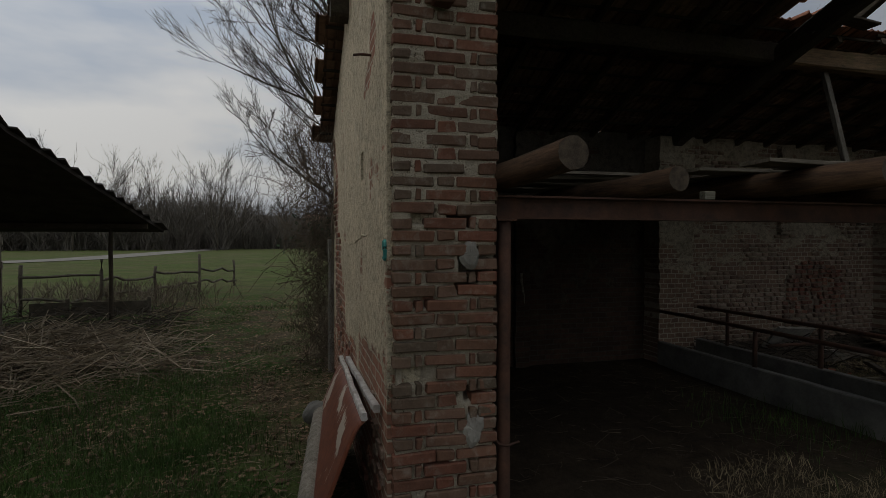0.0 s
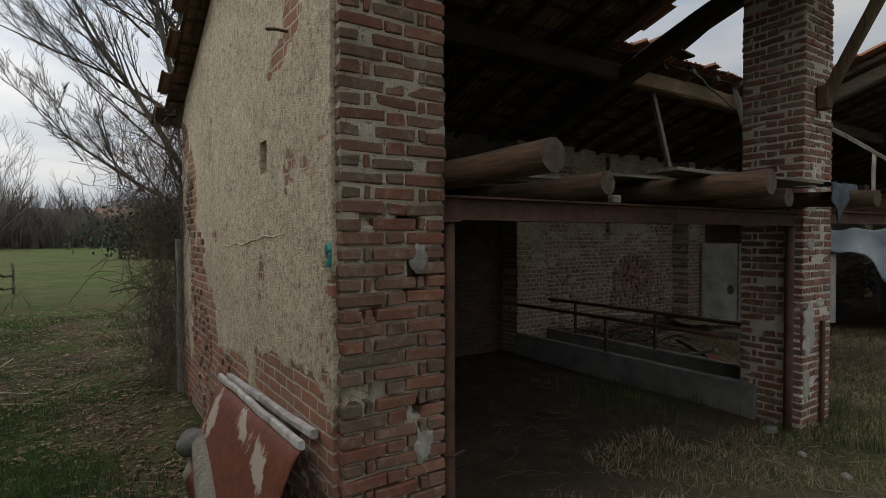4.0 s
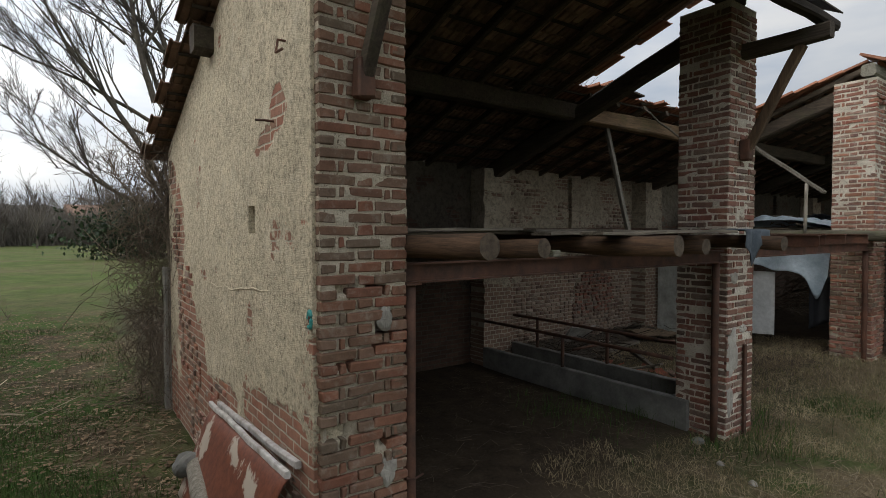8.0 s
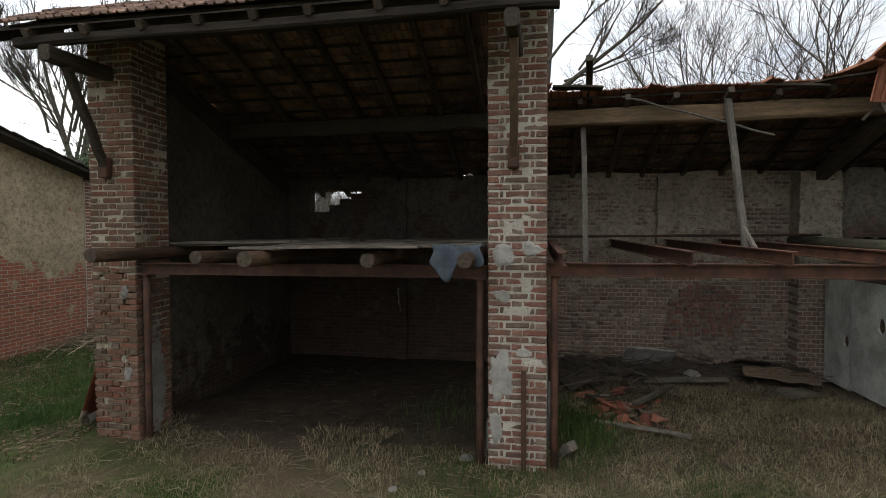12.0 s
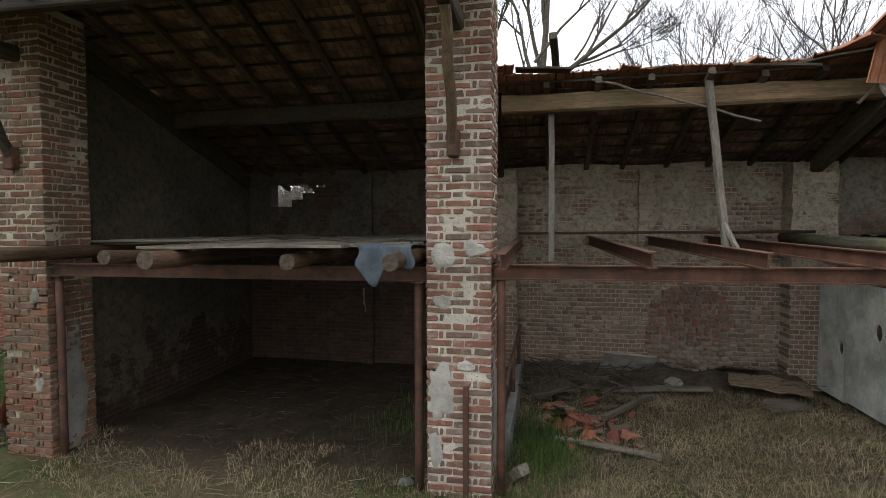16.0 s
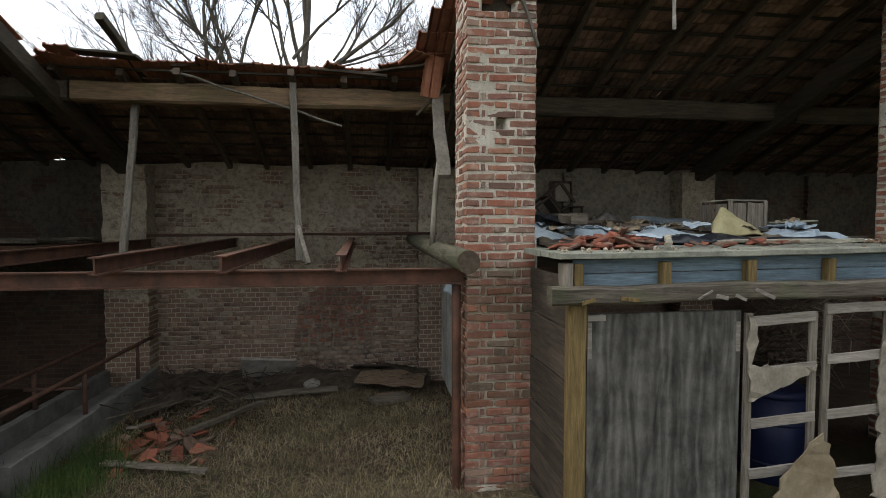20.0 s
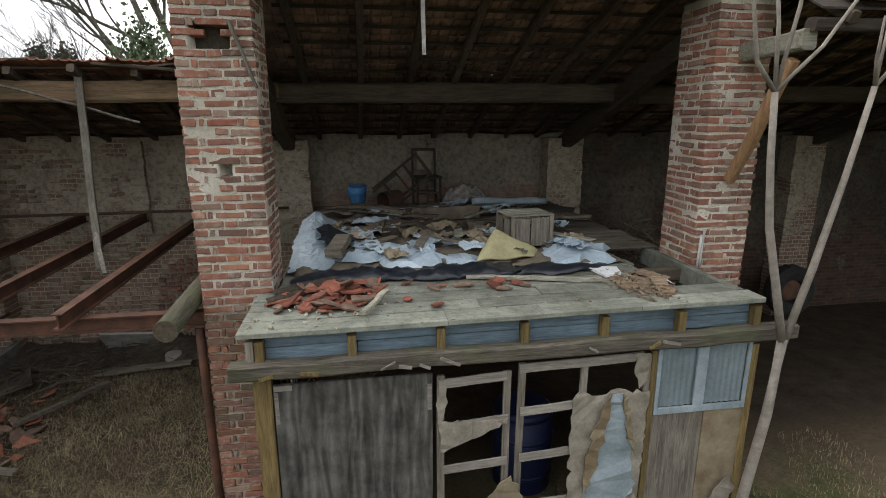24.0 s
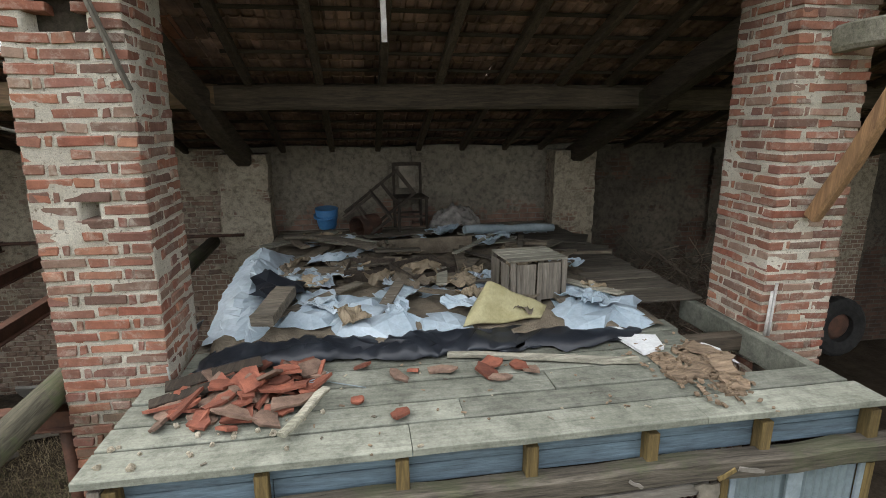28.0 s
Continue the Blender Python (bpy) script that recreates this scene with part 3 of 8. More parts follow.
# ---- walls ----
def wall_sheet(name, mat, axis, at, thick, lo, hi, top, label, cut=None, step=0.25, bottom=-0.3):
    """A wall of real thickness. axis 0: stands across x (runs along y); axis 1: runs along x. top(s): height along it. cut(s, z): open there."""
    n = max(2, int((hi - lo) / step))
    ss = [lo + (hi - lo) * i / n for i in range(n + 1)]
    bm = bmesh.new()
    for a, b in zip(ss, ss[1:]):
        ta, tb = top(a), top(b)
        pts = [(a, bottom), (b, bottom), (b, tb), (a, ta)]
        if cut:
            c = cut((a + b) / 2)
            if c:
                zlo, zhi = c
                for q in ([(a, bottom), (b, bottom), (b, zlo), (a, zlo)], [(a, zhi), (b, zhi), (b, max(tb, zhi + 0.02)), (a, max(ta, zhi + 0.02))]):
                    slab(bm, q, axis, at, thick)
                continue
        slab(bm, pts, axis, at, thick)
    bmesh.ops.remove_doubles(bm, verts=bm.verts[:], dist=0.0005)
    return tagged(part(name, bm, mat), label, "wall", "", "structure")


def slab(bm, pts, axis, at, thick):
    def put(p, v):
        return (v, p[0], p[1]) if axis == 0 else (p[0], v, p[1])
    r0 = [bm.verts.new(put(p, at)) for p in pts]
    r1 = [bm.verts.new(put(p, at + thick)) for p in pts]
    fs = [bm.faces.new(r0), bm.faces.new(r1[::-1])]
    for k in range(4):
        fs.append(bm.faces.new((r0[k], r1[k], r1[(k + 1) % 4], r0[(k + 1) % 4])))


def gable_top(y):
    return roof_z(y) - 0.05


wall_gable = wall_sheet("wall_gable", [M_PLASTER_OUT], 0, GABLE, 0.30, FRONT + 0.06, 7.62, gable_top, "coarse beige plastered gable wall, worn to brick at its foot", cut=lambda y: (2.3, 2.51) if 3.92 < y < 4.1 else None, step=0.055)


def back_gap(x):
    """The broken hole under the roof in the first bay."""
    if 1.22 < x < 2.34:
        return (2.85 if x < 1.72 else 2.98 if x < 1.95 else 3.1 if x < 2.15 else 3.2, 3.3)
    return None


wall_stable = wall_sheet("wall_back_1", [M_PLASTER_SHADE], 1, BACK, 0.34, GABLE + 0.31, 5.5, lambda x: roof_z(BACK) - 0.06 + 0.02 * math.sin(x * 3), "brick back wall of the first bay with a broken hole, shade in its colour", cut=back_gap, step=0.11)
wall_back = wall_sheet("wall_back", [M_PLASTER_BACK], 1, BACK, 0.34, 5.5, 10.3, lambda x: roof_z(BACK) - 0.06 + 0.02 * math.sin(x * 3), "old back wall of patchy plaster over brick", step=0.11)
wall_loft = wall_sheet("wall_back_3", [M_PLASTER_DIM], 1, BACK, 0.34, 10.3, 15.0, lambda x: roof_z(BACK) - 0.06 + 0.02 * math.sin(x * 3), "stained grey plaster of the back wall over the deck, darkened for shade", step=0.25)
wall_end = wall_sheet("wall_back_2", [M_PLASTER_SHADE], 1, BACK, 0.34, 15.0, 24.0, lambda x: roof_z(BACK) - 0.06, "back wall of the last bays, darkened in colour for shade", step=0.5)
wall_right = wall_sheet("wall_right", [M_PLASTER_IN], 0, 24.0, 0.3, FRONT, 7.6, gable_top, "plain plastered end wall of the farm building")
wall_lining = wall_sheet("wall_lining", [M_PLASTER_IN], 0, GABLE + 0.302, 0.05, FRONT + 0.62, BACK, gable_top, "plaster on the inside of the gable wall with the shade in its colour")


# ---- piers against the back wall ----
def back_pier(x0, x1, y0, name, label, mat=M_PLASTER_BACK, z0=-0.2):
    bm = bmesh.new()
    z1 = 3.42
    n = 44
    prev = None
    for i in range(n + 1):
        z = z0 + (z1 - z0) * i / n
        a, b, c = x0 + rng.uniform(-0.015, 0.015), x1 + rng.uniform(-0.015, 0.015), y0 + rng.uniform(-0.01, 0.01)
        cur = [bm.verts.new(p) for p in ((a, BACK - 0.002, z), (a, c, z), (b, c, z), (b, BACK - 0.002, z))]
        if prev:
            for k in range(4):
                bm.faces.new((prev[k], prev[(k + 1) % 4], cur[(k + 1) % 4], cur[k]))
        else:
            bm.faces.new(cur)
        prev = cur
    bm.faces.new(prev[::-1])
    bmesh.ops.recalc_face_normals(bm, faces=bm.faces[:])
    return tagged(part(name, bm, mat), label, "pier", "piers against the back wall", "structure")


for xc in (5.55, 10.28, 14.83, 19.5):
    back_pier(xc - 0.31, xc + 0.31, 6.9, "pier_back", "worn brick and plaster pier against the back wall")
# slim piers take their bay's plaster, shade-darkened in the roofed bays
for xc in (3.15, 7.93, 12.62, 17.3):
    back_pier(xc - 0.11, xc + 0.11, BACK - 0.09, "pier_back", "slim plastered pier against the back wall", M_PLASTER_SHADE if xc < 5 or xc > 16 else M_PLASTER_DIM if xc > 11 else M_PLASTER_BACK, 1.95 if xc > 5 else -0.2)
# dark earth banked up along the foot of the back wall
bm = bmesh.new()
rows = [[bm.verts.new((5.9 + 4.2 * i / 60, 6.2 + 1.07 * j / 16, ground_z(5.9 + 4.2 * i / 60, 6.2 + 1.07 * j / 16) - 0.03 + smooth01(j / 11) * (0.2 + 0.14 * noise.noise(Vector((i * 0.11, j * 0.2, 2)))) + 0.045 * noise.noise(Vector((i * 0.5, j * 0.6, 8))))) for i in range(61)] for j in range(17)]
for p, q in zip(rows, rows[1:]):
    for i in range(60):
        bm.faces.new((p[i], p[i + 1], q[i + 1], q[i])).smooth = True
tagged(part("earth_bank", bm, simple("dark_loose_earth", (0.045, 0.035, 0.026), (0.10, 0.078, 0.056), 7, 0.95, bumps=0.9, dist=0.04, spread=0)), "dark loose earth and rot banked along the wall", "earth", "", "structure")

# ---- roof timbers ----
roof_frame = thing("roof_frame", "dark old timber roof structure on brick pillars", "roof timbers", kind="structure")
for xc in (0.79, 5.55, 10.30, 14.85, 19.6):
    bm = bmesh.new()
    beam(bm, (xc, 3.05, 4.74), (xc, 7.2, 3.30), 0.2, 0.24, 0.03, 8, 0.012)
    part("sloping_beam", bm, M_DARKBEAM, roof_frame)
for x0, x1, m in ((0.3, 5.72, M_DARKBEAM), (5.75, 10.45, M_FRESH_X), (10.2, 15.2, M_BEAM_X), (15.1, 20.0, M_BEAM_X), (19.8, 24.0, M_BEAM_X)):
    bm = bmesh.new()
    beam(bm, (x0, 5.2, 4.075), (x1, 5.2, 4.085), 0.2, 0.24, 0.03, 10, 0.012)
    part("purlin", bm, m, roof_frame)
for x0, x1, y, z, m in ((0.3, 5.6, RIDGE_Y, 4.94, M_BEAM_X), (9.95, 15.3, RIDGE_Y, 4.94, M_PLANK_GREY), (15.3, 24.0, RIDGE_Y, 4.94, M_BEAM_X)):
    bm = bmesh.new()
    beam(bm, (x0, y, z), (x1, y, z + 0.01), 0.2, 0.2, 0.03, 10, 0.012)
    part("ridge_beam", bm, m, roof_frame)
for x0, x1, z in ((0.35, 5.95, 4.49), (14.85, 24.0, 4.49)):
    bm = bmesh.new()
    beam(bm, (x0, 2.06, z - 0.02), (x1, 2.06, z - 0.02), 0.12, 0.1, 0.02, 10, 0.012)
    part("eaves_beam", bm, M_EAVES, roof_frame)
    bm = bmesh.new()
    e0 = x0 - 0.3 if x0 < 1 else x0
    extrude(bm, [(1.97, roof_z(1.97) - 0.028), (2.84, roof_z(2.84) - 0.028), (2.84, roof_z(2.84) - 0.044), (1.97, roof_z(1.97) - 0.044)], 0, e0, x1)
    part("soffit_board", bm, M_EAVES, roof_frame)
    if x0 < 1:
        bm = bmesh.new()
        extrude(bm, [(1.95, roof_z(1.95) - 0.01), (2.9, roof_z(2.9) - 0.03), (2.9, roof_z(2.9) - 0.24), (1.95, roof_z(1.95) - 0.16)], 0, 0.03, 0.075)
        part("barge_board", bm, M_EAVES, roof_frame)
for xc, m in ((0.79, M_DARKBEAM), (5.55, M_DARKBEAM), (14.86, M_PLANK_GREY)):
    bm = bmesh.new()
    beam(bm, (xc, 3.2, 4.33), (xc, 1.93 if xc < 10 else 2.06, 4.31 if xc < 10 else 4.38), 0.13, 0.16, 0.02, 4, 0.008)
    part("bracket_arm", bm, m, roof_frame)
    bm = bmesh.new()
    beam(bm, (xc - 0.03, 2.73, 3.2), (xc, 2.2, 4.24), 0.085, 0.1, 0.015, 5, 0.008)
    part("brace", bm, M_BRACE if xc > 10 else M_BRACE_SHADED if xc > 2 else M_DARKBEAM, roof_frame)
    if xc > 10:
        continue
    bm = bmesh.new()
    box(bm, xc - 0.085, xc + 0.025, 2.665, 2.772, 3.1, 3.34, 0.012, 0.01)
    part("brace_shoe", bm, M_RUST_DARK, roof_frame, "rusty iron shoe of the brace")


def roof_there(x, y):
    """Where tiles still lie: the second bay has lost its upper slope, with ragged edges."""
    j = 0.16 * noise.noise(Vector((x * 1.7, y * 1.7, 0.0)))
    if 5.42 + j < x < 10.18 + j:
        hi = 4.92 + 0.18 * noise.noise(Vector((x * 2.1, 0.0, 5.0)))
        hi -= 1.7 * smooth01((x - 9.55) / 0.6)
        return y > hi
    if x > 10.0 and x < 15.05:
        return y > RIDGE_Y - 0.12
    return True


def holes(x, y):
    return noise.noise(Vector((x * 2.3 + 40, y * 2.3, 8.0))) > 0.8 or rng.random() < 0.002


x = 0.55
while x < 24:
    ys = [y / 20 for y in range(39, 160)]
    on = [y for y in ys if roof_there(x, y)]
    if on:
        lo, hi = min(on), 7.95
        for a, b in ((lo, min(hi, RIDGE_Y)), (max(lo, RIDGE_Y), hi)):
            if b - a > 0.15:
                bm = bmesh.new()
                beam(bm, (x, a, roof_z(a) - 0.09), (x + rng.uniform(-0.04, 0.04), b, roof_z(b) - 0.09), 0.075, 0.09, 0.012, 5, 0.008)
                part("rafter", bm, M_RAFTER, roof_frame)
    x += rng.uniform(0.56, 0.7)
bm = bmesh.new()
y = 2.04
while y < 8.0:
    x = 0.28
    while x < 24:
        x2 = x + 1.15
        if roof_there(x + 0.1, y) and roof_there(x2 - 0.1, y) and abs(y - RIDGE_Y) > 0.1:
            beam(bm, (x, y, roof_z(y) - 0.024), (x2, y, roof_z(y) - 0.024), 0.035, 0.03, 0.004, 1, 0.003)
        x = x2
    y += 0.335
tagged(part("tile_battens", bm, M_BEAM_X), "thin battens that carry the roof tiles", "battens", "", "structure")


# ---- roof tiles ----
def tile_mesh(name, mat):
    """An interlocking clay tile with a raised rim, a middle rib and a nib: about 0.24 x 0.41."""
    prof = [(-0.118, 0.0), (-0.108, 0.03), (-0.09, 0.03), (-0.078, 0.008), (-0.02, 0.006), (0.0, 0.026), (0.02, 0.006), (0.08, 0.006), (0.118, 0.018)]
    n = len(prof)
    vs = [(px, py, pz + dz) for py in (-0.24, 0.235) for dz in (0.0, 0.013) for px, pz in prof]
    fs = []
    for k in range(n - 1):
        fs += [(k, k + 1, n * 2 + k + 1, n * 2 + k), (n + k, n * 3 + k, n * 3 + k + 1, n + k + 1), (k, n + k, n + k + 1, k + 1), (n * 2 + k, n * 2 + k + 1, n * 3 + k + 1, n * 3 + k)]
    fs += [(0, n * 2, n * 3, n), (n - 1, n + n - 1, n * 3 + n - 1, n * 2 + n - 1)]
    me = bpy.data.meshes.new(name)
    me.from_pydata(vs, [], fs)
    me.materials.append(mat)
    return me, vs, fs


TILE_ME, TILE_V, TILE_F = tile_mesh("roof_tile", M_TILE)
roof = thing("roof", "sagging roof of red clay tiles with gaps", "roof", kind="structure")
tv, tf, tile_spots = [], [], []
row = 0
y = 7.85
while y > 2.0:
    x = (0.3 if y > RIDGE_Y else 0.088) + 0.105 * (row % 2)
    while x < 23.9:
        if roof_there(x, y) and not holes(x, y) and abs(y - RIDGE_Y) > 0.04:
            slope = 0.36 if y > RIDGE_Y else -0.56
            tilt = -math.atan(slope) + (0.055 if slope > 0 else -0.055) + rng.gauss(0, 0.014)
            m = pose(x + rng.gauss(0, 0.006), y + rng.gauss(0, 0.012), roof_z(y) + 0.012 + rng.uniform(0, 0.004), 0, rng.gauss(0, 0.7), rng.gauss(0, 0.9)) @ Matrix.Rotation(tilt, 4, "X")
            near_edge = (x > 14.9 and y < 2.9) or (5.3 < x < 10.3 and y < 5.4)
            if near_edge and len(tile_spots) < 300:
                tile_spots.append(m)
            else:
                o = len(tv)
                tv += [tuple(m @ Vector(p)) for p in TILE_V]
                tf += [tuple(i + o for i in f) for f in TILE_F]
        x += 0.212
    y -= 0.335
    row += 1
bulk("tile_field", tv, tf, M_TILE_J, roof, "weathered red clay tiles", "stuff")

# loose tiles and boards along the broken edge of the second bay
M_TILE_ORANGE = simple("orange_clay_tile", (0.34, 0.13, 0.075), (0.48, 0.22, 0.13), 6, 0.85, bumps=0.3, spread=0.2)
ORANGE_ME, _, _ = tile_mesh("orange_tile", M_TILE_ORANGE)
for x, y, z, rx, ry, rz, me in ((5.62, 5.02, 4.37, -6, 5, 14, TILE_ME), (5.8, 4.9, 4.41, -6, -4, 8, TILE_ME), (9.48, 4.98, 4.38, -6, -8, -18, TILE_ME), (9.7, 4.72, 4.45, -6, 6, 22, TILE_ME), (9.93, 4.66, 4.26, -80, 6, 8, ORANGE_ME), (10.1, 4.72, 4.48, -22, 12, 48, ORANGE_ME), (7.3, 5.04, 4.36, -6, 3, 9, TILE_ME), (8.72, 5.03, 4.365, -6, 4, 20, TILE_ME)):
    t = tagged(new("loose_tile", me), "slipped clay tile on the broken edge of the roof", "roof tile", "slipped tiles on the roof edge")
    t.matrix_world = pose(x, y, z, rx, ry, rz)
for a, b, w, h in (((5.95, 4.82, 4.44), (6.62, 4.84, 4.40), 0.2, 0.03), ((8.5, 4.9, 4.37), (9.4, 4.84, 4.3), 0.05, 0.03), ((9.1, 4.95, 4.34), (9.95, 4.7, 4.42), 0.12, 0.025), ((9.75, 4.8, 3.83), (10.1, 4.78, 4.2), 0.04, 0.03), ((6.9, 5.0, 4.37), (7.9, 4.96, 4.42), 0.04, 0.025)):
    bm = bmesh.new()
    beam(bm, a, b, w, h, 0.004, 4, 0.006)
    solid("broken_board", bm, M_BEAM_X, "dark broken board on the torn roof edge", "board", "broken boards on the roof edge")

# ---- steel and loft of the first two bays ----
def i_beam(bm, a, b, w, h, t=0.012):
    """A rolled I section from a to b."""
    a, b = Vector(a), Vector(b)
    d, s, u = axes_of(b - a)
    prof = [(-w / 2, -h / 2), (w / 2, -h / 2), (w / 2, -h / 2 + t), (t / 2, -h / 2 + t), (t / 2, h / 2 - t), (w / 2, h / 2 - t), (w / 2, h / 2), (-w / 2, h / 2), (-w / 2, h / 2 - t), (-t / 2, h / 2 - t), (-t / 2, -h / 2 + t), (-w / 2, -h / 2 + t)]
    r0 = [bm.verts.new(a + s * x + u * z) for x, z in prof]
    r1 = [bm.verts.new(b + s * x + u * z) for x, z in prof]
    n = len(prof)
    for k in range(n):
        bm.faces.new((r0[k], r0[(k + 1) % n], r1[(k + 1) % n], r1[k]))
    bm.faces.new(r0[::-1])
    bm.faces.new(r1)


for a, b, lab in (((1.10, 2.86, 2.035), (5.24, 2.86, 2.035), "rusty steel beam that carries the loft logs"), ((5.87, 2.86, 2.07), (9.985, 2.86, 2.07), "rusty red steel beam spanning the empty bay")):
    bm = bmesh.new()
    i_beam(bm, a, b, 0.1, 0.135)
    solid("steel_beam", bm, M_RUST_DARK if a[0] < 3 else M_RUST, lab, "beam", "steel beams between the pillars")
for x, top, lab in ((1.16, 1.965, "dark rusty steel post beside the corner pillar"), (5.16, 1.965, "rusty steel post beside the patched pillar"), (5.94, 2.01, "rusty steel post under the cross beam"), (9.92, 2.01, "rusty steel post beside the red brick pillar")):
    p = thing("steel_post", lab, "post", "steel posts under the beams", at=(x, 2.86, 0))
    bm = bmesh.new()
    pole(bm, line((x, 2.86, -0.1), (x, 2.86, top - 0.012), 4, 0.003), 0.04, 10)
    under(part("shaft", bm, M_RUST_DARK if x < 5.5 else M_RUST), p)
    bm = bmesh.new()
    box(bm, x - 0.06, x + 0.06, 2.80, 2.92, top - 0.011, top + 0.001, 0.002)
    under(part("cap_plate", bm, M_RUST_DARK), p)
bm = bmesh.new()
box(bm, 5.60, 5.65, 2.735, 2.768, -0.1, 1.02, 0.004, 0.004)
solid("steel_bar", bm, M_RUST_DARK, "upright rusty bar standing against the patched pillar", "bar")

LOGS = [(1.14, 2.05, 2.215, 0.074), (2.04, 2.5, 2.18, 0.07), (2.94, 2.0, 2.2, 0.078), (4.09, 2.39, 2.18, 0.072), (5.12, 2.15, 2.2, 0.07)]
for x, y, z, r in LOGS:
    bm = bmesh.new()
    pts = [(x + 0.03 * math.sin(k * 1.3 + x), y + (7.15 - y) * k / 9, z + 0.012 * math.sin(k * 2.1 + x) + 0.01 * k / 9) for k in range(10)]
    pole(bm, pts, [r * (1.03 - 0.012 * k) for k in range(10)], 14, 0.035, True, 1)
    solid("loft_log", bm, [M_LOG, M_LOG_END], "round debarked log under the loft with a sawn grey end" if x != 1.14 else "brown log jutting far out of the loft beside the pillar", "log", "logs that carry the loft floor")

loft = thing("loft_floor", "loose grey boards of the old hayloft floor", "floor boards", at=(3.2, 4.8, 2.27))
y = 2.36
while y < 7.1:
    w = rng.uniform(0.16, 0.26)
    x = 0.98 + rng.uniform(-0.03, 0.05)
    while x < 5.2:
        l = rng.uniform(1.4, 2.4)
        x2 = min(x + l, 5.2 + rng.uniform(-0.06, 0.03))
        if y < 2.55 and x < 1.5:
            x2 = 2.55
        y0 = max(y, FRONT + PIL_D + 0.02) if x < 1.12 or x2 > 5.22 else y
        if x2 - x > 0.35 and y0 < y + w - 0.05 and not (y < 2.55 and x > 3.0) and rng.random() > 0.06:
            bm = bmesh.new()
            z = 2.268 + rng.uniform(0, 0.045)
            beam(bm, (x, (y0 + y + w) / 2, z + 0.012), (x2 - 0.01, (y0 + y + w) / 2 + rng.uniform(-0.07, 0.07), z + 0.012 + rng.uniform(-0.01, 0.03)), y + w - y0, 0.024, 0.003, 5, 0.005)
            under(part("board", bm, M_LOFT_PLANK), loft)
        x = x2
    y += w + rng.uniform(0.0, 0.03)


def cloth(bm, nx, ny, fn, both=True):
    """A folded sheet: fn(u, v) gives its points."""
    vs = [[bm.verts.new(fn(i / nx, j / ny)) for i in range(nx + 1)] for j in range(ny + 1)]
    for j in range(ny):
        for i in range(nx):
            f = bm.faces.new((vs[j][i], vs[j][i + 1], vs[j + 1][i + 1], vs[j + 1][i]))
            f.smooth = both


def sheet(name, nx, ny, fn, mat, label, category, thick=0.004, parent=None, soft=True):
    bm = bmesh.new()
    cloth(bm, nx, ny, fn, soft)
    ob = part(name, bm, mat)
    s = ob.modifiers.new("thickness", "SOLIDIFY")
    s.thickness = thick
    if parent is None:
        tagged(ob, label, category)
    else:
        under(ob, parent)
    return ob


def crumpled(name, x0, x1, y0, y1, step, amp, low, mat, label, category, ground, seed, skew=0.0, soft=False):
    """A thrown-down plastic sheet in crisp flat facets: a jittered grid, its rim on the ground."""
    r = random.Random(seed)
    nx, ny = max(3, int((x1 - x0) / step)), max(3, int((y1 - y0) / step))
    bm = bmesh.new()
    rows = []
    for j in range(ny + 1):
        row = []
        for i in range(nx + 1):
            u, v = i / nx, j / ny
            rim = smooth01(min(u, 1 - u, v, 1 - v) * 5.0)
            x = x0 + (x1 - x0) * u + r.uniform(-0.32, 0.32) * step + skew * (v - 0.5) + 0.1 * noise.noise(Vector((u * 3, v * 3, seed)))
            y = y0 + (y1 - y0) * v + r.uniform(-0.42, 0.42) * step + 0.14 * noise.noise(Vector((u * 4 + 7, v * 2, seed)))
            z = ground(x, y) + 0.012 + rim * (abs(noise.noise(Vector((x * 2.6, y * 2.6, seed)))) * low + r.uniform(0.0, amp)) + (1 - rim) * r.uniform(0, amp * 0.35)
            row.append(bm.verts.new((x, y, z)))
        rows.append(row)
    for p, q in zip(rows, rows[1:]):
        for i in range(nx):
            if r.random() < 0.5:
                bm.faces.new((p[i], p[i + 1], q[i + 1]))
                bm.faces.new((p[i], q[i + 1], q[i]))
            else:
                bm.faces.new((p[i], p[i + 1], q[i]))
                bm.faces.new((p[i + 1], q[i + 1], q[i]))
    for f in bm.faces:
        f.smooth = soft
    ob = tagged(part(name, bm, mat), label, category)
    ob.modifiers.new("thickness", "SOLIDIFY").thickness = 0.003
    return ob


def fold(p, amp, freq, seed=0.0):
    return amp * noise.noise(Vector((p[0] * freq, p[1] * freq, seed))) + 0.4 * amp * noise.noise(Vector((p[0] * freq * 2.7, p[1] * freq * 2.7, seed + 9)))


M_STRIP_WHITE = simple("white_plastic_scrap", (0.62, 0.63, 0.63), (0.8, 0.81, 0.81), 5, 0.5, bumps=0.2, spread=0)
M_CLOTH_BLUE = simple("faded_blue_grey_cloth", (0.055, 0.068, 0.082), (0.1, 0.12, 0.138), 8, 0.9, bumps=0.3, spread=0)
M_TARP = simple("pale_blue_plastic_sheet", (0.31, 0.39, 0.45), (0.5, 0.58, 0.64), 3, 0.38, bumps=0.15, spread=0, spec=0.5)
M_TARP_BLACK = simple("black_plastic_sheet", (0.008, 0.01, 0.015), (0.022, 0.026, 0.034), 4, 0.45, bumps=0.3, spread=0, spec=0.5)


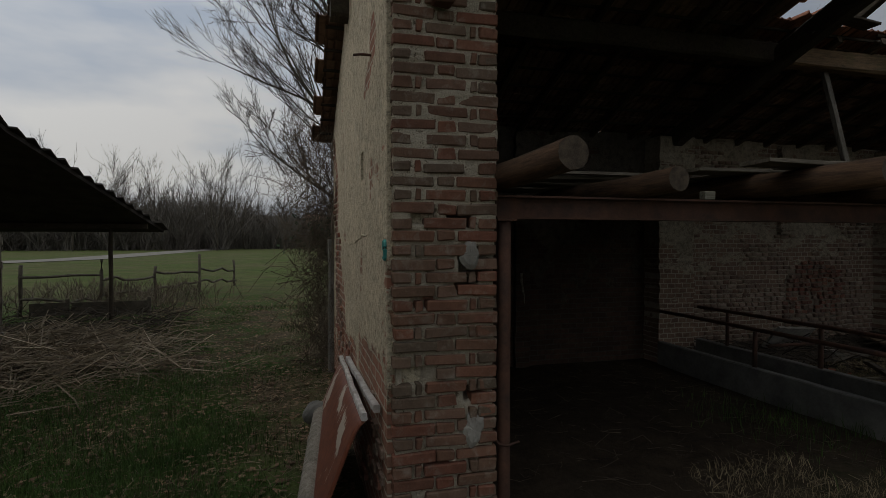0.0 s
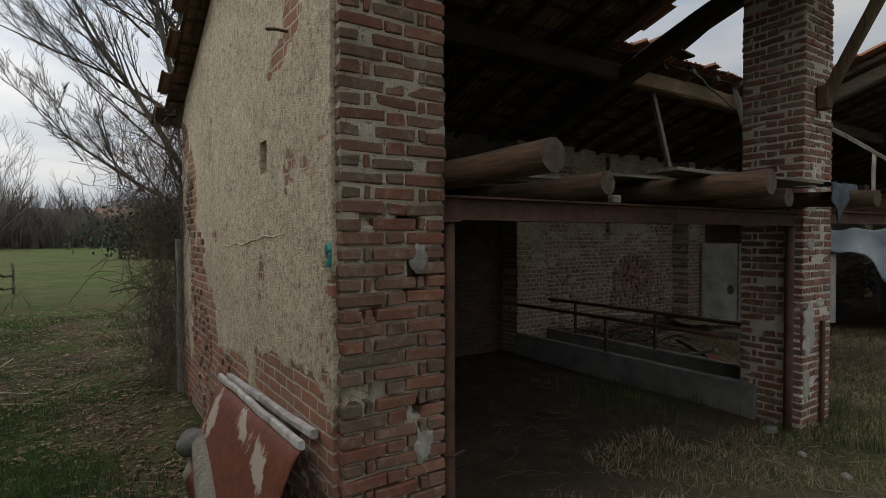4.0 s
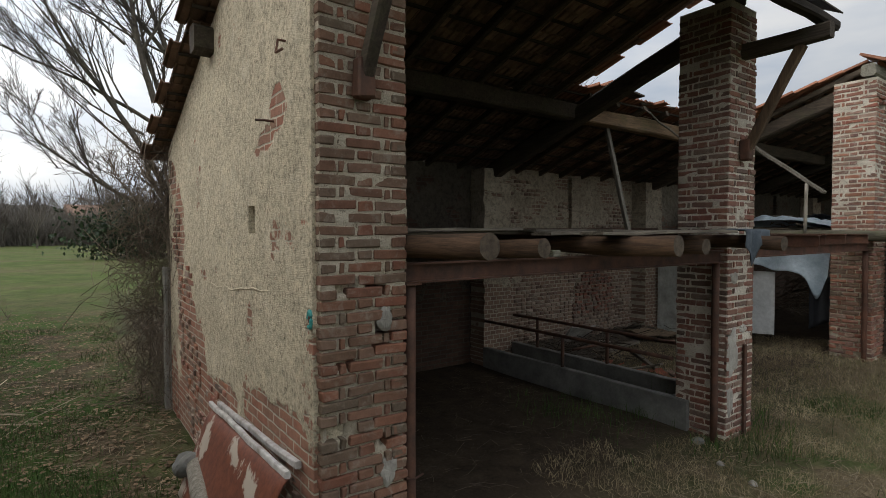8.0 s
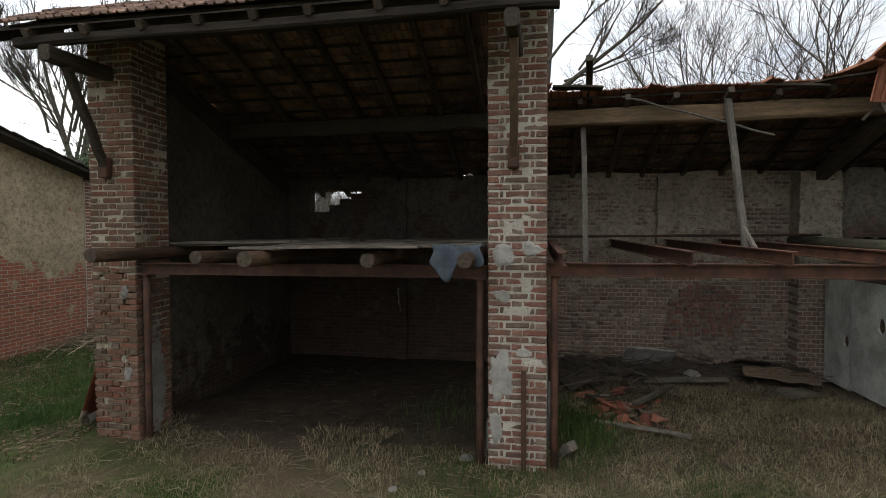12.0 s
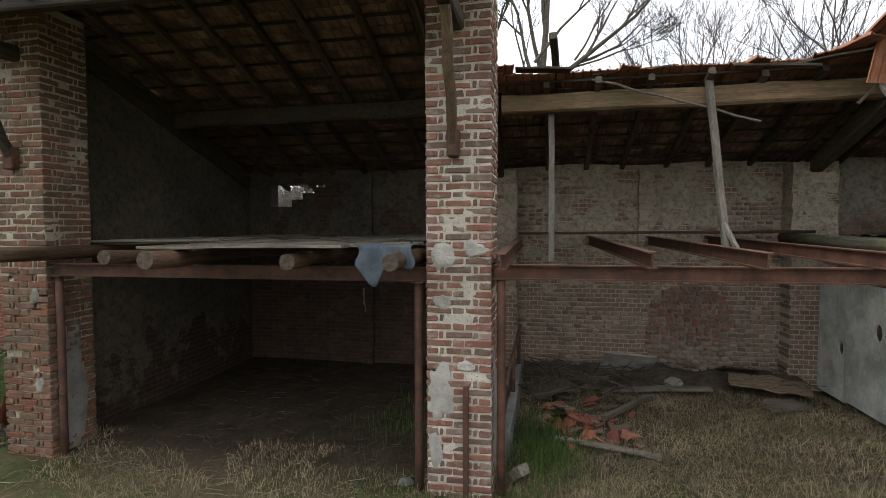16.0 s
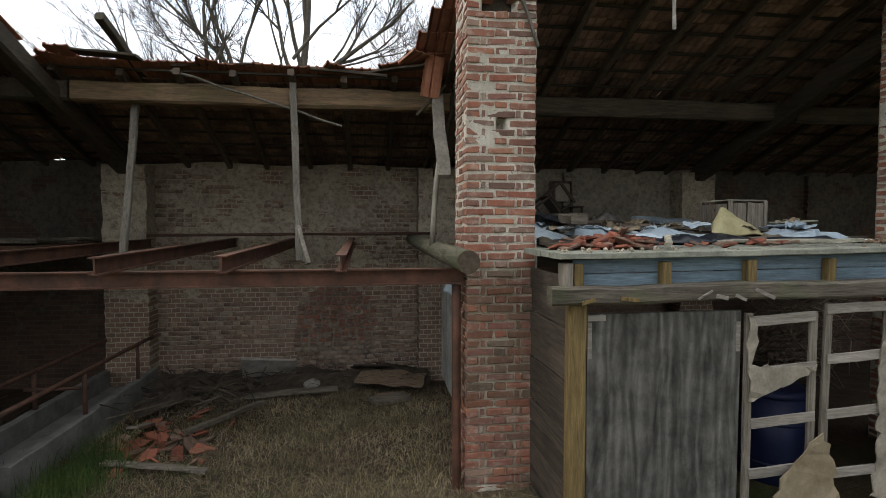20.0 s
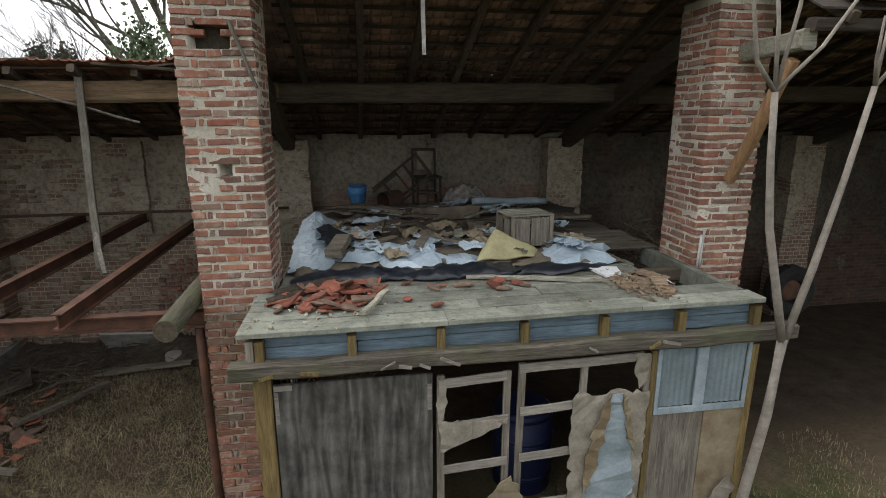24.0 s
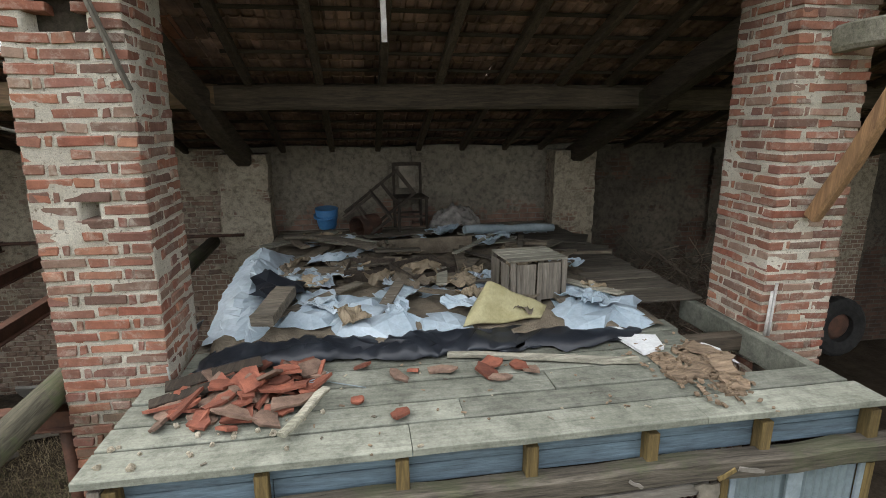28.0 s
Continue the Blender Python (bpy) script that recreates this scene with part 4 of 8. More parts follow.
def rag(u, v):
    x = 4.74 + 0.5 * u
    hang = (0.16 + 0.17 * math.exp(-((u - 0.32) / 0.16) ** 2) + 0.04 * math.sin(u * 9))
    if v < 0.35:
        return (x, 2.38 + 0.5 * (0.35 - v), 2.325 + 0.01 * math.sin(u * 8))
    d = (v - 0.35) / 0.65
    return (x + 0.02 * math.sin(d * 5 + u * 4), 2.365 - 0.02 * math.sin(u * 14) - 0.015 * d, 2.325 - hang * d * 1.05)


sheet("rag", 26, 14, rag, M_CLOTH_BLUE, "torn blue-grey rag hanging over the loft edge", "rag")
bm = bmesh.new()
box(bm, 2.52, 2.60, 2.82, 2.88, 2.103, 2.16, 0.006)
solid("wood_block", bm, M_PLANK_GREY, "pale wooden block wedged on the steel beam", "block")
bm = bmesh.new()
pole(bm, line((3.1, 7.14, 1.36), (3.16, 7.12, 0.95), 5, 0.02), [0.022, 0.02, 0.012, 0.018, 0.01, 0.006], 6)
solid("hanging_strip", bm, M_PLANK_GREY, "pale strip hanging against the dark back wall", "strip")

# ---- second bay: steel joists, props, fallen roof timbers ----
for (x0, y0), (x1, y1) in (((5.99, 2.16), (5.93, 6.85)), ((7.18, 2.5), (7.05, 7.26)), ((8.05, 2.56), (7.98, 7.26)), ((8.95, 2.56), (8.9, 7.26))):
    bm = bmesh.new()
    i_beam(bm, (x0, y0, 2.205), (x1, y1, 2.24), 0.085, 0.135)
    solid("steel_joist", bm, M_RUST, "rusty steel joist jutting over the cross beam", "joist", "steel joists of the second bay")
bm = bmesh.new()
pole(bm, line((5.9, 6.8, 2.36), (10.25, 6.8, 2.38), 8, 0.006), 0.022, 8)
solid("tie_pipe", bm, M_RUST_DARK, "thin rusty pipe along the back of the bay", "pipe")
bm = bmesh.new()
pole(bm, [(9.895, 2.15, 2.235), (9.87, 3.2, 2.245), (9.86, 4.4, 2.255), (9.85, 5.6, 2.27), (9.84, 6.86, 2.29)], [0.088, 0.09, 0.088, 0.085, 0.08], 18, 0.03, True, 1)
solid("log", bm, [M_LOG_MOSS, M_LOG_END], "weathered mossy round log with a cracked end over the steel beam", "log")
for a, b, w, lab in (((6.40, 5.32, 4.2), (6.40, 4.78, 2.03), 0.075, "grey wooden prop under the purlin, slightly tilted"), ((8.265, 5.06, 4.27), (8.38, 4.6, 2.1), 0.078, "grey wooden prop hanging from the purlin")):
    bm = bmesh.new()
    beam(bm, a, b, w, w * 0.8, 0.006, 6, 0.006)
    prop = solid("wooden_prop", bm, M_POLE, lab, "prop", "props under the purlin")
bm = bmesh.new()
beam(bm, (8.36, 4.68, 2.5), (8.5, 4.42, 2.08), 0.05, 0.05, 0.006, 4, 0.005)
part("side_stick", bm, M_POLE, prop)
bm = bmesh.new()
beam(bm, (10.0, 4.85, 4.1), (9.9, 3.45, 2.97), 0.13, 0.045, 0.006, 6, 0.012)
solid("hanging_board", bm, M_POLE, "pale splintered board hanging from the broken roof", "board")
bm = bmesh.new()
pole(bm, line((9.88, 3.71, 3.17), (9.8, 3.7, 2.3), 4, 0.006), 0.03, 8)
solid("thin_prop", bm, M_POLE, "thin pole propped on the log", "pole")
bm = bmesh.new()
pole(bm, line((6.9, 4.98, 4.31), (8.86, 5.06, 3.73), 7, 0.012), 0.016, 6)
solid("fallen_lath", bm, M_POLE, "thin grey lath fallen across the roof opening", "lath")
bm = bmesh.new()
beam(bm, (6.4, 4.4, 4.68), (6.5, 5.4, 4.28), 0.09, 0.09, 0.01, 4, 0.006)
solid("broken_rafter", bm, M_DARKBEAM, "dark broken rafter sticking up over the purlin", "rafter")

# ---- manger: two low concrete walls with rails ----
manger = thing("manger", "long grey concrete feeding trough between the bays", "manger", at=(5.6, 5.1, 0))
for x0, x1, y0, z in ((5.88, 5.98, 3.48, 0.34), (5.2, 5.3, 3.2, 0.33)):
    bm = bmesh.new()
    beam(bm, ((x0 + x1) / 2, y0, (z - 0.15) / 2), ((x0 + x1) / 2, 6.88, (z - 0.15) / 2), x1 - x0, z + 0.15, 0.012, 14, 0.005)
    under(part("side_wall", bm, M_CONCRETE), manger)
bm = bmesh.new()
box(bm, 5.3, 5.88, 3.42, 3.5, -0.1, 0.3, 0.008)
under(part("end_wall", bm, M_CONCRETE), manger)
bm = bmesh.new()
box(bm, 5.3, 5.88, 3.5, 6.88, -0.1, 0.08, 0.004)
under(part("trough_floor", bm, M_CONCRETE), manger)
for x, zr, y0, y1 in ((5.93, 0.83, 3.42, 6.88), (5.25, 0.78, 3.42, 6.88)):
    r = thing("stall_rail", "rusty pipe rail on posts over the trough", "rail", "rails over the manger", at=(x, 5.1, 0.33))
    for dz in (0.0, -0.02):
        if dz and x < 5.5:
            continue
        bm = bmesh.new()
        pole(bm, line((x, y0, zr + dz), (x, y1, zr + dz), 6, 0.006), 0.026, 8)
        under(part("pipe", bm, M_RUST_DARK), r)
        break
    for yp in (4.87, 6.3) if x > 5.5 else (5.14,):
        bm = bmesh.new()
        pole(bm, line((x, yp, 0.3), (x, yp, zr - 0.02), 2), 0.026, 8)
        under(part("post", bm, M_RUST_DARK), r)
bm = bmesh.new()
pole(bm, line((5.25, 4.95, 0.62), (5.93, 4.95, 0.62), 3), 0.02, 8)
solid("cross_pipe", bm, M_RUST_DARK, "short pipe between the two stall rails", "pipe")

# ---- old door panels against the side of the shed ----
M_PANEL = simple("chalky_white_panel", (0.26, 0.26, 0.225), (0.52, 0.52, 0.47), 2.2, 0.85, bumps=0.3, spread=0.12)


M_PANEL_WHITE = simple("flat_white_panel", (0.42, 0.43, 0.42), (0.66, 0.67, 0.66), 1.8, 0.75, bumps=0.15, spread=0)


def panel(y0, y1, z0, z1, x, hole, label, skew=0.0, mat=M_PANEL):
    p = thing("door_panel", label, "panel", "old panels against the shed", at=(x, (y0 + y1) / 2, z0))
    bm = bmesh.new()
    if hole:
        hy, hz, r = hole
        out = [(y0, z0 + skew), (y1, z0), (y1, z1), (y0, z1)]
        ring = [(hy + r * math.cos(k * math.tau / 16), hz + 1.3 * r * math.sin(k * math.tau / 16)) for k in range(16)]
        for xx in (x, x + 0.03):
            o = [bm.verts.new((xx, *q)) for q in out]
            c = [bm.verts.new((xx, *q)) for q in ring]
            es = [bm.edges.new((o[k], o[(k + 1) % 4])) for k in range(4)] + [bm.edges.new((c[k], c[(k + 1) % 16])) for k in range(16)]
            bmesh.ops.triangle_fill(bm, edges=es, use_beauty=True)
        bm.verts.ensure_lookup_table()
        for base_i, n in ((0, 4), (4, 16)):
            for k in range(n):
                a, b = base_i + k, base_i + (k + 1) % n
                bm.faces.new([bm.verts[i] for i in (a, b, b + 20, a + 20)])
        bmesh.ops.recalc_face_normals(bm, faces=bm.faces[:])
    else:
        extrude(bm, [(y0, z0 + skew), (y1, z0), (y1, z1), (y0, z1)], 0, x, x + 0.03)
    under(part("leaf", bm, mat), p)
    bm = bmesh.new()
    box(bm, x - 0.012, x - 0.001, y1 - 0.05, y1, z0 + 0.02, z1 - 0.02, 0.003)
    under(part("edge_strip", bm, M_PANEL), p)
    return p


panel(6.08, 6.82, 0.05, 1.72, 10.34, (6.22, 0.78, 0.075), "grey panel with a round hole beside the back wall")
panel(5.13, 6.03, 0.1, 1.72, 10.31, (5.32, 1.16, 0.085), "chalky white panel with a round hole")
panel(4.36, 5.10, 0.3, 1.55, 10.27, None, "bright white leaning panel with a stained top", 0.06, M_PANEL_WHITE)


def blue_sheet(u, v):
    y = 3.45 + 1.35 * u
    x = 10.22 - 0.1 * v + 0.05 * math.sin(u * 11) * v
    low = 1.62 - 0.10 * math.sin(u * 3.0) + 0.12 * u - 0.5 * math.exp(-((u - 0.13) / 0.1) ** 2)
    return (x, y, 1.98 + (low - 1.98) * v + 0.02 * math.sin(u * 17))


sheet("plastic_sheet", 34, 12, blue_sheet, M_TARP, "pale blue plastic sheet hanging under the deck edge", "sheet")
sheet("black_sheet", 12, 10, lambda u, v: (10.26 + 0.03 * math.sin(u * 9), 3.42 + 0.36 * u, 1.5 - (0.75 + 0.2 * u) * v), M_TARP_BLACK, "black plastic sheet hanging beside the pillar", "sheet")

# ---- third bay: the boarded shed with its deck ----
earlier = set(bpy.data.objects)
SF = 1.87
DECK = 2.42

def ply_mat():
    """Weathered plywood: wide wavy figure, stained patches, a darker foot."""
    m, nt, bs = base("grey_plywood", 0.9, 0.0, 0.15)
    vec = place(nt, (5.0, 1.0, 0.9))
    flat = place(nt)
    g = noisy(nt, vec, 1.1, 5.0, 0.55, 2.4)
    w = nd(nt, "ShaderNodeTexWave", Scale=0.8, Distortion=11.0, Detail=3.0)
    nt.links.new(vec, w.inputs["Vector"])
    st = noisy(nt, flat, 3.2, 6.0, 0.7)
    fi = noisy(nt, place(nt, (60, 1, 8)), 3.0, 3.0, 0.6)
    col = ramp(nt, g, [(0.3, (0.045, 0.043, 0.038)), (0.7, (0.16, 0.152, 0.135))])
    col = blend(nt, 0.6, col, ramp(nt, w.outputs["Fac"], [(0.0, 0.5), (1.0, 1.2)]), "MULTIPLY")
    col = blend(nt, 0.8, col, ramp(nt, st, [(0.35, 0.4), (0.62, 1.1)]), "MULTIPLY")
    col = blend(nt, 0.25, col, ramp(nt, fi, [(0.3, 0.5), (0.7, 1.1)]), "MULTIPLY")
    nt.links.new(col, bs.inputs["Base Color"])
    bump(nt, bs, blend(nt, 0.5, g, fi), 0.3, 0.004)
    return m


M_PLY = ply_mat()
M_BATTEN = wood_mat("pale_batten_wood", (0.33, 0.3, 0.26), (0.17, 0.15, 0.125), "x", spread=0.15)
M_BATTEN_Z = wood_mat("pale_upright_wood", (0.25, 0.22, 0.18), (0.11, 0.095, 0.075), "z", spread=0.15)
M_TORN = simple("torn_fibre_board", (0.16, 0.14, 0.11), (0.34, 0.3, 0.24), 5, 0.95, bumps=0.5, spread=0.1)
M_TORN_TAN = simple("tan_fibre_board", (0.15, 0.11, 0.065), (0.28, 0.23, 0.155), 3, 0.95, bumps=0.5, spread=0.1)
M_PALEBLUE = simple("pale_blue_board", (0.2, 0.245, 0.265), (0.32, 0.375, 0.4), 4, 0.7, bumps=0.2, spread=0.05)
M_GREYPANEL = simple("blue_grey_corrugated_sheet", (0.15, 0.19, 0.2), (0.23, 0.28, 0.3), 3, 0.55, bumps=0.2, spread=0.05)

M_LINTEL = wood_mat("split_lintel_wood", (0.16, 0.138, 0.108), (0.05, 0.042, 0.033), "x", grain=1.2, spread=0, moss=0.35)

deck = thing("shed_deck", "grey weathered plank deck over the shed", "deck", at=(12.6, 4.3, DECK - 0.05))
# the front planks run along the front edge
y = 1.81
first = True
while y < 3.05:
    w = 0.24 if first else rng.uniform(0.19, 0.24)
    cuts = [10.47, rng.uniform(12.0, 13.2), 14.68] if not first else [10.47, 12.02, 13.6, 14.70]
    for a, b in zip(cuts, cuts[1:]):
        if y > 2.1 and b > 14.3:
            b = 14.12 + rng.uniform(-0.03, 0.03)
        if y + w > FRONT and a < 10.63:
            a = 10.63
        bm = bmesh.new()
        beam(bm, (a + 0.002, y + w / 2, DECK - 0.022 + rng.uniform(-0.003, 0.003)), (b - 0.002, y + w / 2, DECK - 0.022 + rng.uniform(-0.003, 0.003)), w - 0.018, 0.042, 0.004, 9, 0.002)
        under(part("plank", bm, M_DECK), deck)
    y += w
    first = False
while y < 7.2:
    w = rng.uniform(0.2, 0.28)
    x1 = 14.08 if y < 3.45 else 14.66
    cuts = [10.63, rng.uniform(11.9, 12.7), x1]
    for a, b in zip(cuts, cuts[1:]):
        bm = bmesh.new()
        beam(bm, (a + 0.002, y + w / 2, DECK - 0.022), (b - 0.002 + rng.uniform(-0.03, 0.03), y + w / 2, DECK - 0.022), min(w, 7.22 - y) - 0.008, 0.042, 0.005, 4, 0.004)
        under(part("plank", bm, M_LOFT_PLANK), deck)
    y += w
for yy in (2.9, 4.4, 5.7, 6.9):
    bm = bmesh.new()
    beam(bm, (10.64, yy, DECK - 0.11), (14.66, yy, DECK - 0.11), 0.1, 0.13, 0.01, 5, 0.006)
    under(part("joist", bm, M_BEAM_X), deck)
bm = bmesh.new()
beam(bm, (14.64, 2.17, DECK - 0.1), (14.62, 3.62, DECK - 0.1), 0.07, 0.2, 0.01, 5, 0.005)
under(part("edge_joist", bm, M_DECK), deck)
bm = bmesh.new()
beam(bm, (14.1, 2.2, DECK - 0.125), (14.1, 3.6, DECK - 0.125), 0.05, 0.15, 0.01, 5, 0.005)
under(part("edge_joist", bm, M_YELLOW), deck)

shed = thing("shed", "patched wooden shed under the deck with torn doors", "shed", at=(12.6, SF, 0.1))


def sp(name, bm, mat, label=""):
    ob = part(name, bm, mat, None, label)
    return under(ob, shed)


# faded blue fascia boards behind the joist ends
fascia = []
for a, b, z0, z1 in ((10.60, 12.63, 2.27, 2.372), (12.635, 14.66, 2.27, 2.372), (10.60, 11.33, 2.16, 2.265), (11.335, 14.66, 2.16, 2.265)):
    bm = bmesh.new()
    beam(bm, (a, SF + 0.055, (z0 + z1) / 2), (b, SF + 0.055, (z0 + z1) / 2), 0.022, z1 - z0, 0.003, 6, 0.002)
    sp("fascia_board", bm, M_BLUE, "faded blue painted board")
for x in (10.62, 11.29, 11.97, 12.64, 13.31, 13.98, 14.66):
    bm = bmesh.new()
    box(bm, x - 0.033, x + 0.033, SF - 0.035, SF + 0.043, 2.155, 2.345, 0.004, 0.003)
    sp("joist_end", bm, M_YELLOW, "yellowed sawn joist end")
bm = bmesh.new()
box(bm, 10.52, 10.58, SF - 0.03, SF + 0.12, 2.14, 2.35, 0.004, 0.004)
sp("corner_block", bm, M_BATTEN_Z)
bm = bmesh.new()
beam(bm, (10.40, SF - 0.03, 2.015), (15.03, SF - 0.03, 2.055), 0.12, 0.13, 0.02, 16, 0.008)
lintel = sp("lintel_beam", bm, M_LINTEL, "split grey-brown squared beam over the doors")
for k in range(9):
    x = rng.uniform(10.6, 14.6)
    bm = bmesh.new()
    beam(bm, (x, SF - 0.094, 2.0 + (x - 10.4) * 0.0086 + rng.uniform(-0.045, 0.04)), (x + rng.uniform(0.06, 0.16), SF - 0.092, 2.0 + (x - 10.4) * 0.0086 + rng.uniform(-0.045, 0.04)), 0.01, rng.uniform(0.012, 0.03), 0.002, 3, 0.004)
    part("bark_flake", bm, M_YELLOW if k % 3 == 0 else M_BATTEN).parent = lintel
for x, w in ((10.615, 0.13), (13.765, 0.06), (14.69, 0.07)):
    bm = bmesh.new()
    beam(bm, (x, SF + 0.02, -0.05), (x, SF + 0.02, 1.95), w, 0.1, 0.008, 5, 0.005)
    sp("door_post", bm, M_YELLOW, "yellow-brown wooden post")

# plywood door with hinges
bm = bmesh.new()
box(bm, 10.69, 11.90, SF - 0.012, SF + 0.008, 0.16, 1.88, 0.002, 0.004)
door = sp("plywood_door", bm, M_PLY, "weathered grey plywood door")
for x0, x1, z0, z1 in ((10.695, 10.83, 1.83, 1.872), (10.695, 10.725, 1.56, 1.82), (11.86, 11.895, 1.58, 1.8)):
    bm = bmesh.new()
    box(bm, x0, x1, SF - 0.018, SF - 0.0125, z0, z1, 0.001)
    h = part("hinge_plate", bm, M_BATTEN, None, "pale worn metal plate")
    h.parent = door

# two lattice doors whose skin is torn away
def lattice(name, x0, x1, z_top, rungs, uprights, tilt):
    for x in uprights:
        bm = bmesh.new()
        beam(bm, (x, SF - 0.01, 0.2), (x + tilt, SF - 0.01, z_top), 0.06, 0.03, 0.004, 4, 0.003)
        sp("lattice_upright", bm, M_BATTEN_Z)
    for z, xa, xb in rungs:
        bm = bmesh.new()
        beam(bm, (xa, SF - 0.03, z), (xb, SF - 0.03, z + 0.03), 0.02, 0.075, 0.003, 4, 0.003)
        sp("lattice_rung", bm, M_BATTEN)


lattice("lattice", 11.94, 12.53, 1.86, [(1.80, 11.98, 12.50), (1.42, 11.98, 12.52), (1.04, 11.98, 12.52), (0.66, 11.98, 12.52), (0.3, 11.98, 12.52)], (11.965, 12.51), 0.0)
lattice("lattice", 12.58, 13.72, 1.92, [(1.88, 12.6, 13.66), (1.50, 12.62, 13.2), (1.52, 13.12, 13.66), (1.08, 12.62, 13.2), (0.62, 12.62, 13.4), (0.3, 12.62, 13.66)], (12.61, 13.14, 13.70), 0.02)


def torn(outline, y, mat, label, thick=0.012, rough_edge=0.02):
    """A torn sheet: its outline roughened between the corners."""
    pts = []
    for (a, b), (c, d) in zip(outline, outline[1:] + outline[:1]):
        n = max(2, int(math.hypot(c - a, d - b) / 0.05))
        for k in range(n):
            f = k / n
            pts.append((a + (c - a) * f + rng.uniform(-rough_edge, rough_edge), b + (d - b) * f + rng.uniform(-rough_edge, rough_edge)))
    bm = bmesh.new()
    r0 = [bm.verts.new((p[0], y + rng.uniform(-0.012, 0.012), p[1])) for p in pts]
    r1 = [bm.verts.new(v.co + Vector((0, thick, 0))) for v in r0]
    n = len(pts)
    for ring in (r0, r1):
        es = [bm.edges.new((ring[k], ring[(k + 1) % n])) for k in range(n)]
        bmesh.ops.triangle_fill(bm, edges=es, use_beauty=True)
    for k in range(n):
        bm.faces.new((r0[k], r0[(k + 1) % n], r1[(k + 1) % n], r1[k]))
    bmesh.ops.recalc_face_normals(bm, faces=bm.faces[:])
    return sp("torn_board", bm, mat, label)


torn([(11.94, 1.47), (12.5, 1.46), (12.48, 1.4), (12.2, 1.3), (11.95, 1.2)], SF - 0.052, M_TORN, "torn scrap of pale fibre board")
torn([(11.935, 1.84), (11.99, 1.84), (12.0, 1.6), (11.97, 1.47), (11.93, 1.47)], SF - 0.05, M_TORN, "torn scrap of pale fibre board")
torn([(13.56, 1.95), (13.71, 1.95), (13.72, 1.72), (13.63, 1.66)], SF - 0.055, M_TORN, "torn scrap of pale fibre board")
torn([(13.08, 1.62), (13.16, 1.66), (13.24, 1.6), (13.46, 1.63), (13.72, 1.6), (13.73, 1.1), (13.68, 0.5), (13.3, 0.3), (13.02, 0.42), (13.07, 0.9), (13.03, 1.2)], SF - 0.055, M_TORN, "large torn fibre board on the door")
torn([(13.38, 1.62), (13.47, 1.6), (13.58, 1.2), (13.66, 0.7), (13.5, 0.42), (13.2, 0.5), (13.22, 0.9), (13.3, 1.25)], SF - 0.075, M_PALEBLUE, "pale blue torn hardboard")
torn([(13.33, 1.60), (13.38, 1.62), (13.34, 1.2), (13.24, 0.85), (13.2, 0.7), (13.17, 0.9), (13.24, 1.3)], SF - 0.095, M_TORN_TAN, "tan curl of peeled board")
torn([(13.48, 1.6), (13.52, 1.58), (13.6, 1.25), (13.62, 1.05), (13.55, 1.2)], SF - 0.095, M_TORN_TAN, "tan curl of peeled board")
torn([(12.2, 0.62), (12.42, 0.86), (12.55, 0.97), (12.66, 0.7), (12.72, 0.25), (12.2, 0.25), (12.14, 0.4)], SF - 0.09, M_TORN_TAN, "tan torn board leaning on the door")
torn([(14.42, 0.55), (14.55, 0.72), (14.63, 0.62), (14.6, 0.35), (14.4, 0.32)], SF - 0.08, M_TORN, "broken pale board scrap")

# window of corrugated sheet in a pale frame, boards below
bm = bmesh.new()
n = 90
for k in range(n):
    xa, xb = 13.83 + 0.80 * k / n, 13.83 + 0.80 * (k + 1) / n
    ya, yb = SF - 0.004 + 0.006 * math.sin(k * 1.05), SF - 0.004 + 0.006 * math.sin((k + 1) * 1.05)
    f = bm.faces.new([bm.verts.new(p) for p in ((xa, ya, 1.42), (xb, yb, 1.42), (xb, yb, 1.96), (xa, ya, 1.96))])
bmesh.ops.remove_doubles(bm, verts=bm.verts[:], dist=0.0005)
ob = sp("corrugated_sheet", bm, M_GREYPANEL, "blue-grey corrugated plastic sheet")
s = ob.modifiers.new("thickness", "SOLIDIFY")
s.thickness = 0.004
for x0, x1, z0, z1 in ((13.80, 13.835, 1.36, 1.985), (14.625, 14.66, 1.36, 1.985), (13.836, 14.624, 1.955, 1.985), (13.836, 14.624, 1.36, 1.42), (14.16, 14.26, 1.421, 1.954)):
    bm = bmesh.new()
    box(bm, x0, x1, SF - 0.03, SF - 0.012, z0, z1, 0.003, 0.002)
    sp("window_strip", bm, M_PALEBLUE)
for x0, x1, m in ((13.80, 14.28, M_BATTEN_Z), (14.285, 14.66, M_TORN_TAN)):
    bm = bmesh.new()
    box(bm, x0, x1, SF - 0.014, SF + 0.004, 0.14, 1.355, 0.003, 0.003)
    sp("lower_board", bm, m)

# boarded left side
for k in range(11):
    z = 0.06 + 0.19 * k
    bm = bmesh.new()
    beam(bm, (10.565 + 0.008 * (k % 2), SF + 0.06, z + 0.09), (10.565 + 0.008 * (k % 2), 2.765, z + 0.095 + rng.uniform(-0.012, 0.012)), 0.02, 0.18 + rng.uniform(-0.006, 0.008), 0.004, 5, 0.004, 0.0)
    sp("side_board", bm, M_PLANK_SIDE)
for k in range(11):
    bm = bmesh.new()
    z = 0.06 + 0.19 * k
    beam(bm, (14.66, SF + 0.06, z + 0.09), (14.66, 2.765, z + 0.095), 0.024, 0.186, 0.004, 4, 0.004)
    sp("side_board", bm, M_PLANK_SIDE)
bm = bmesh.new()
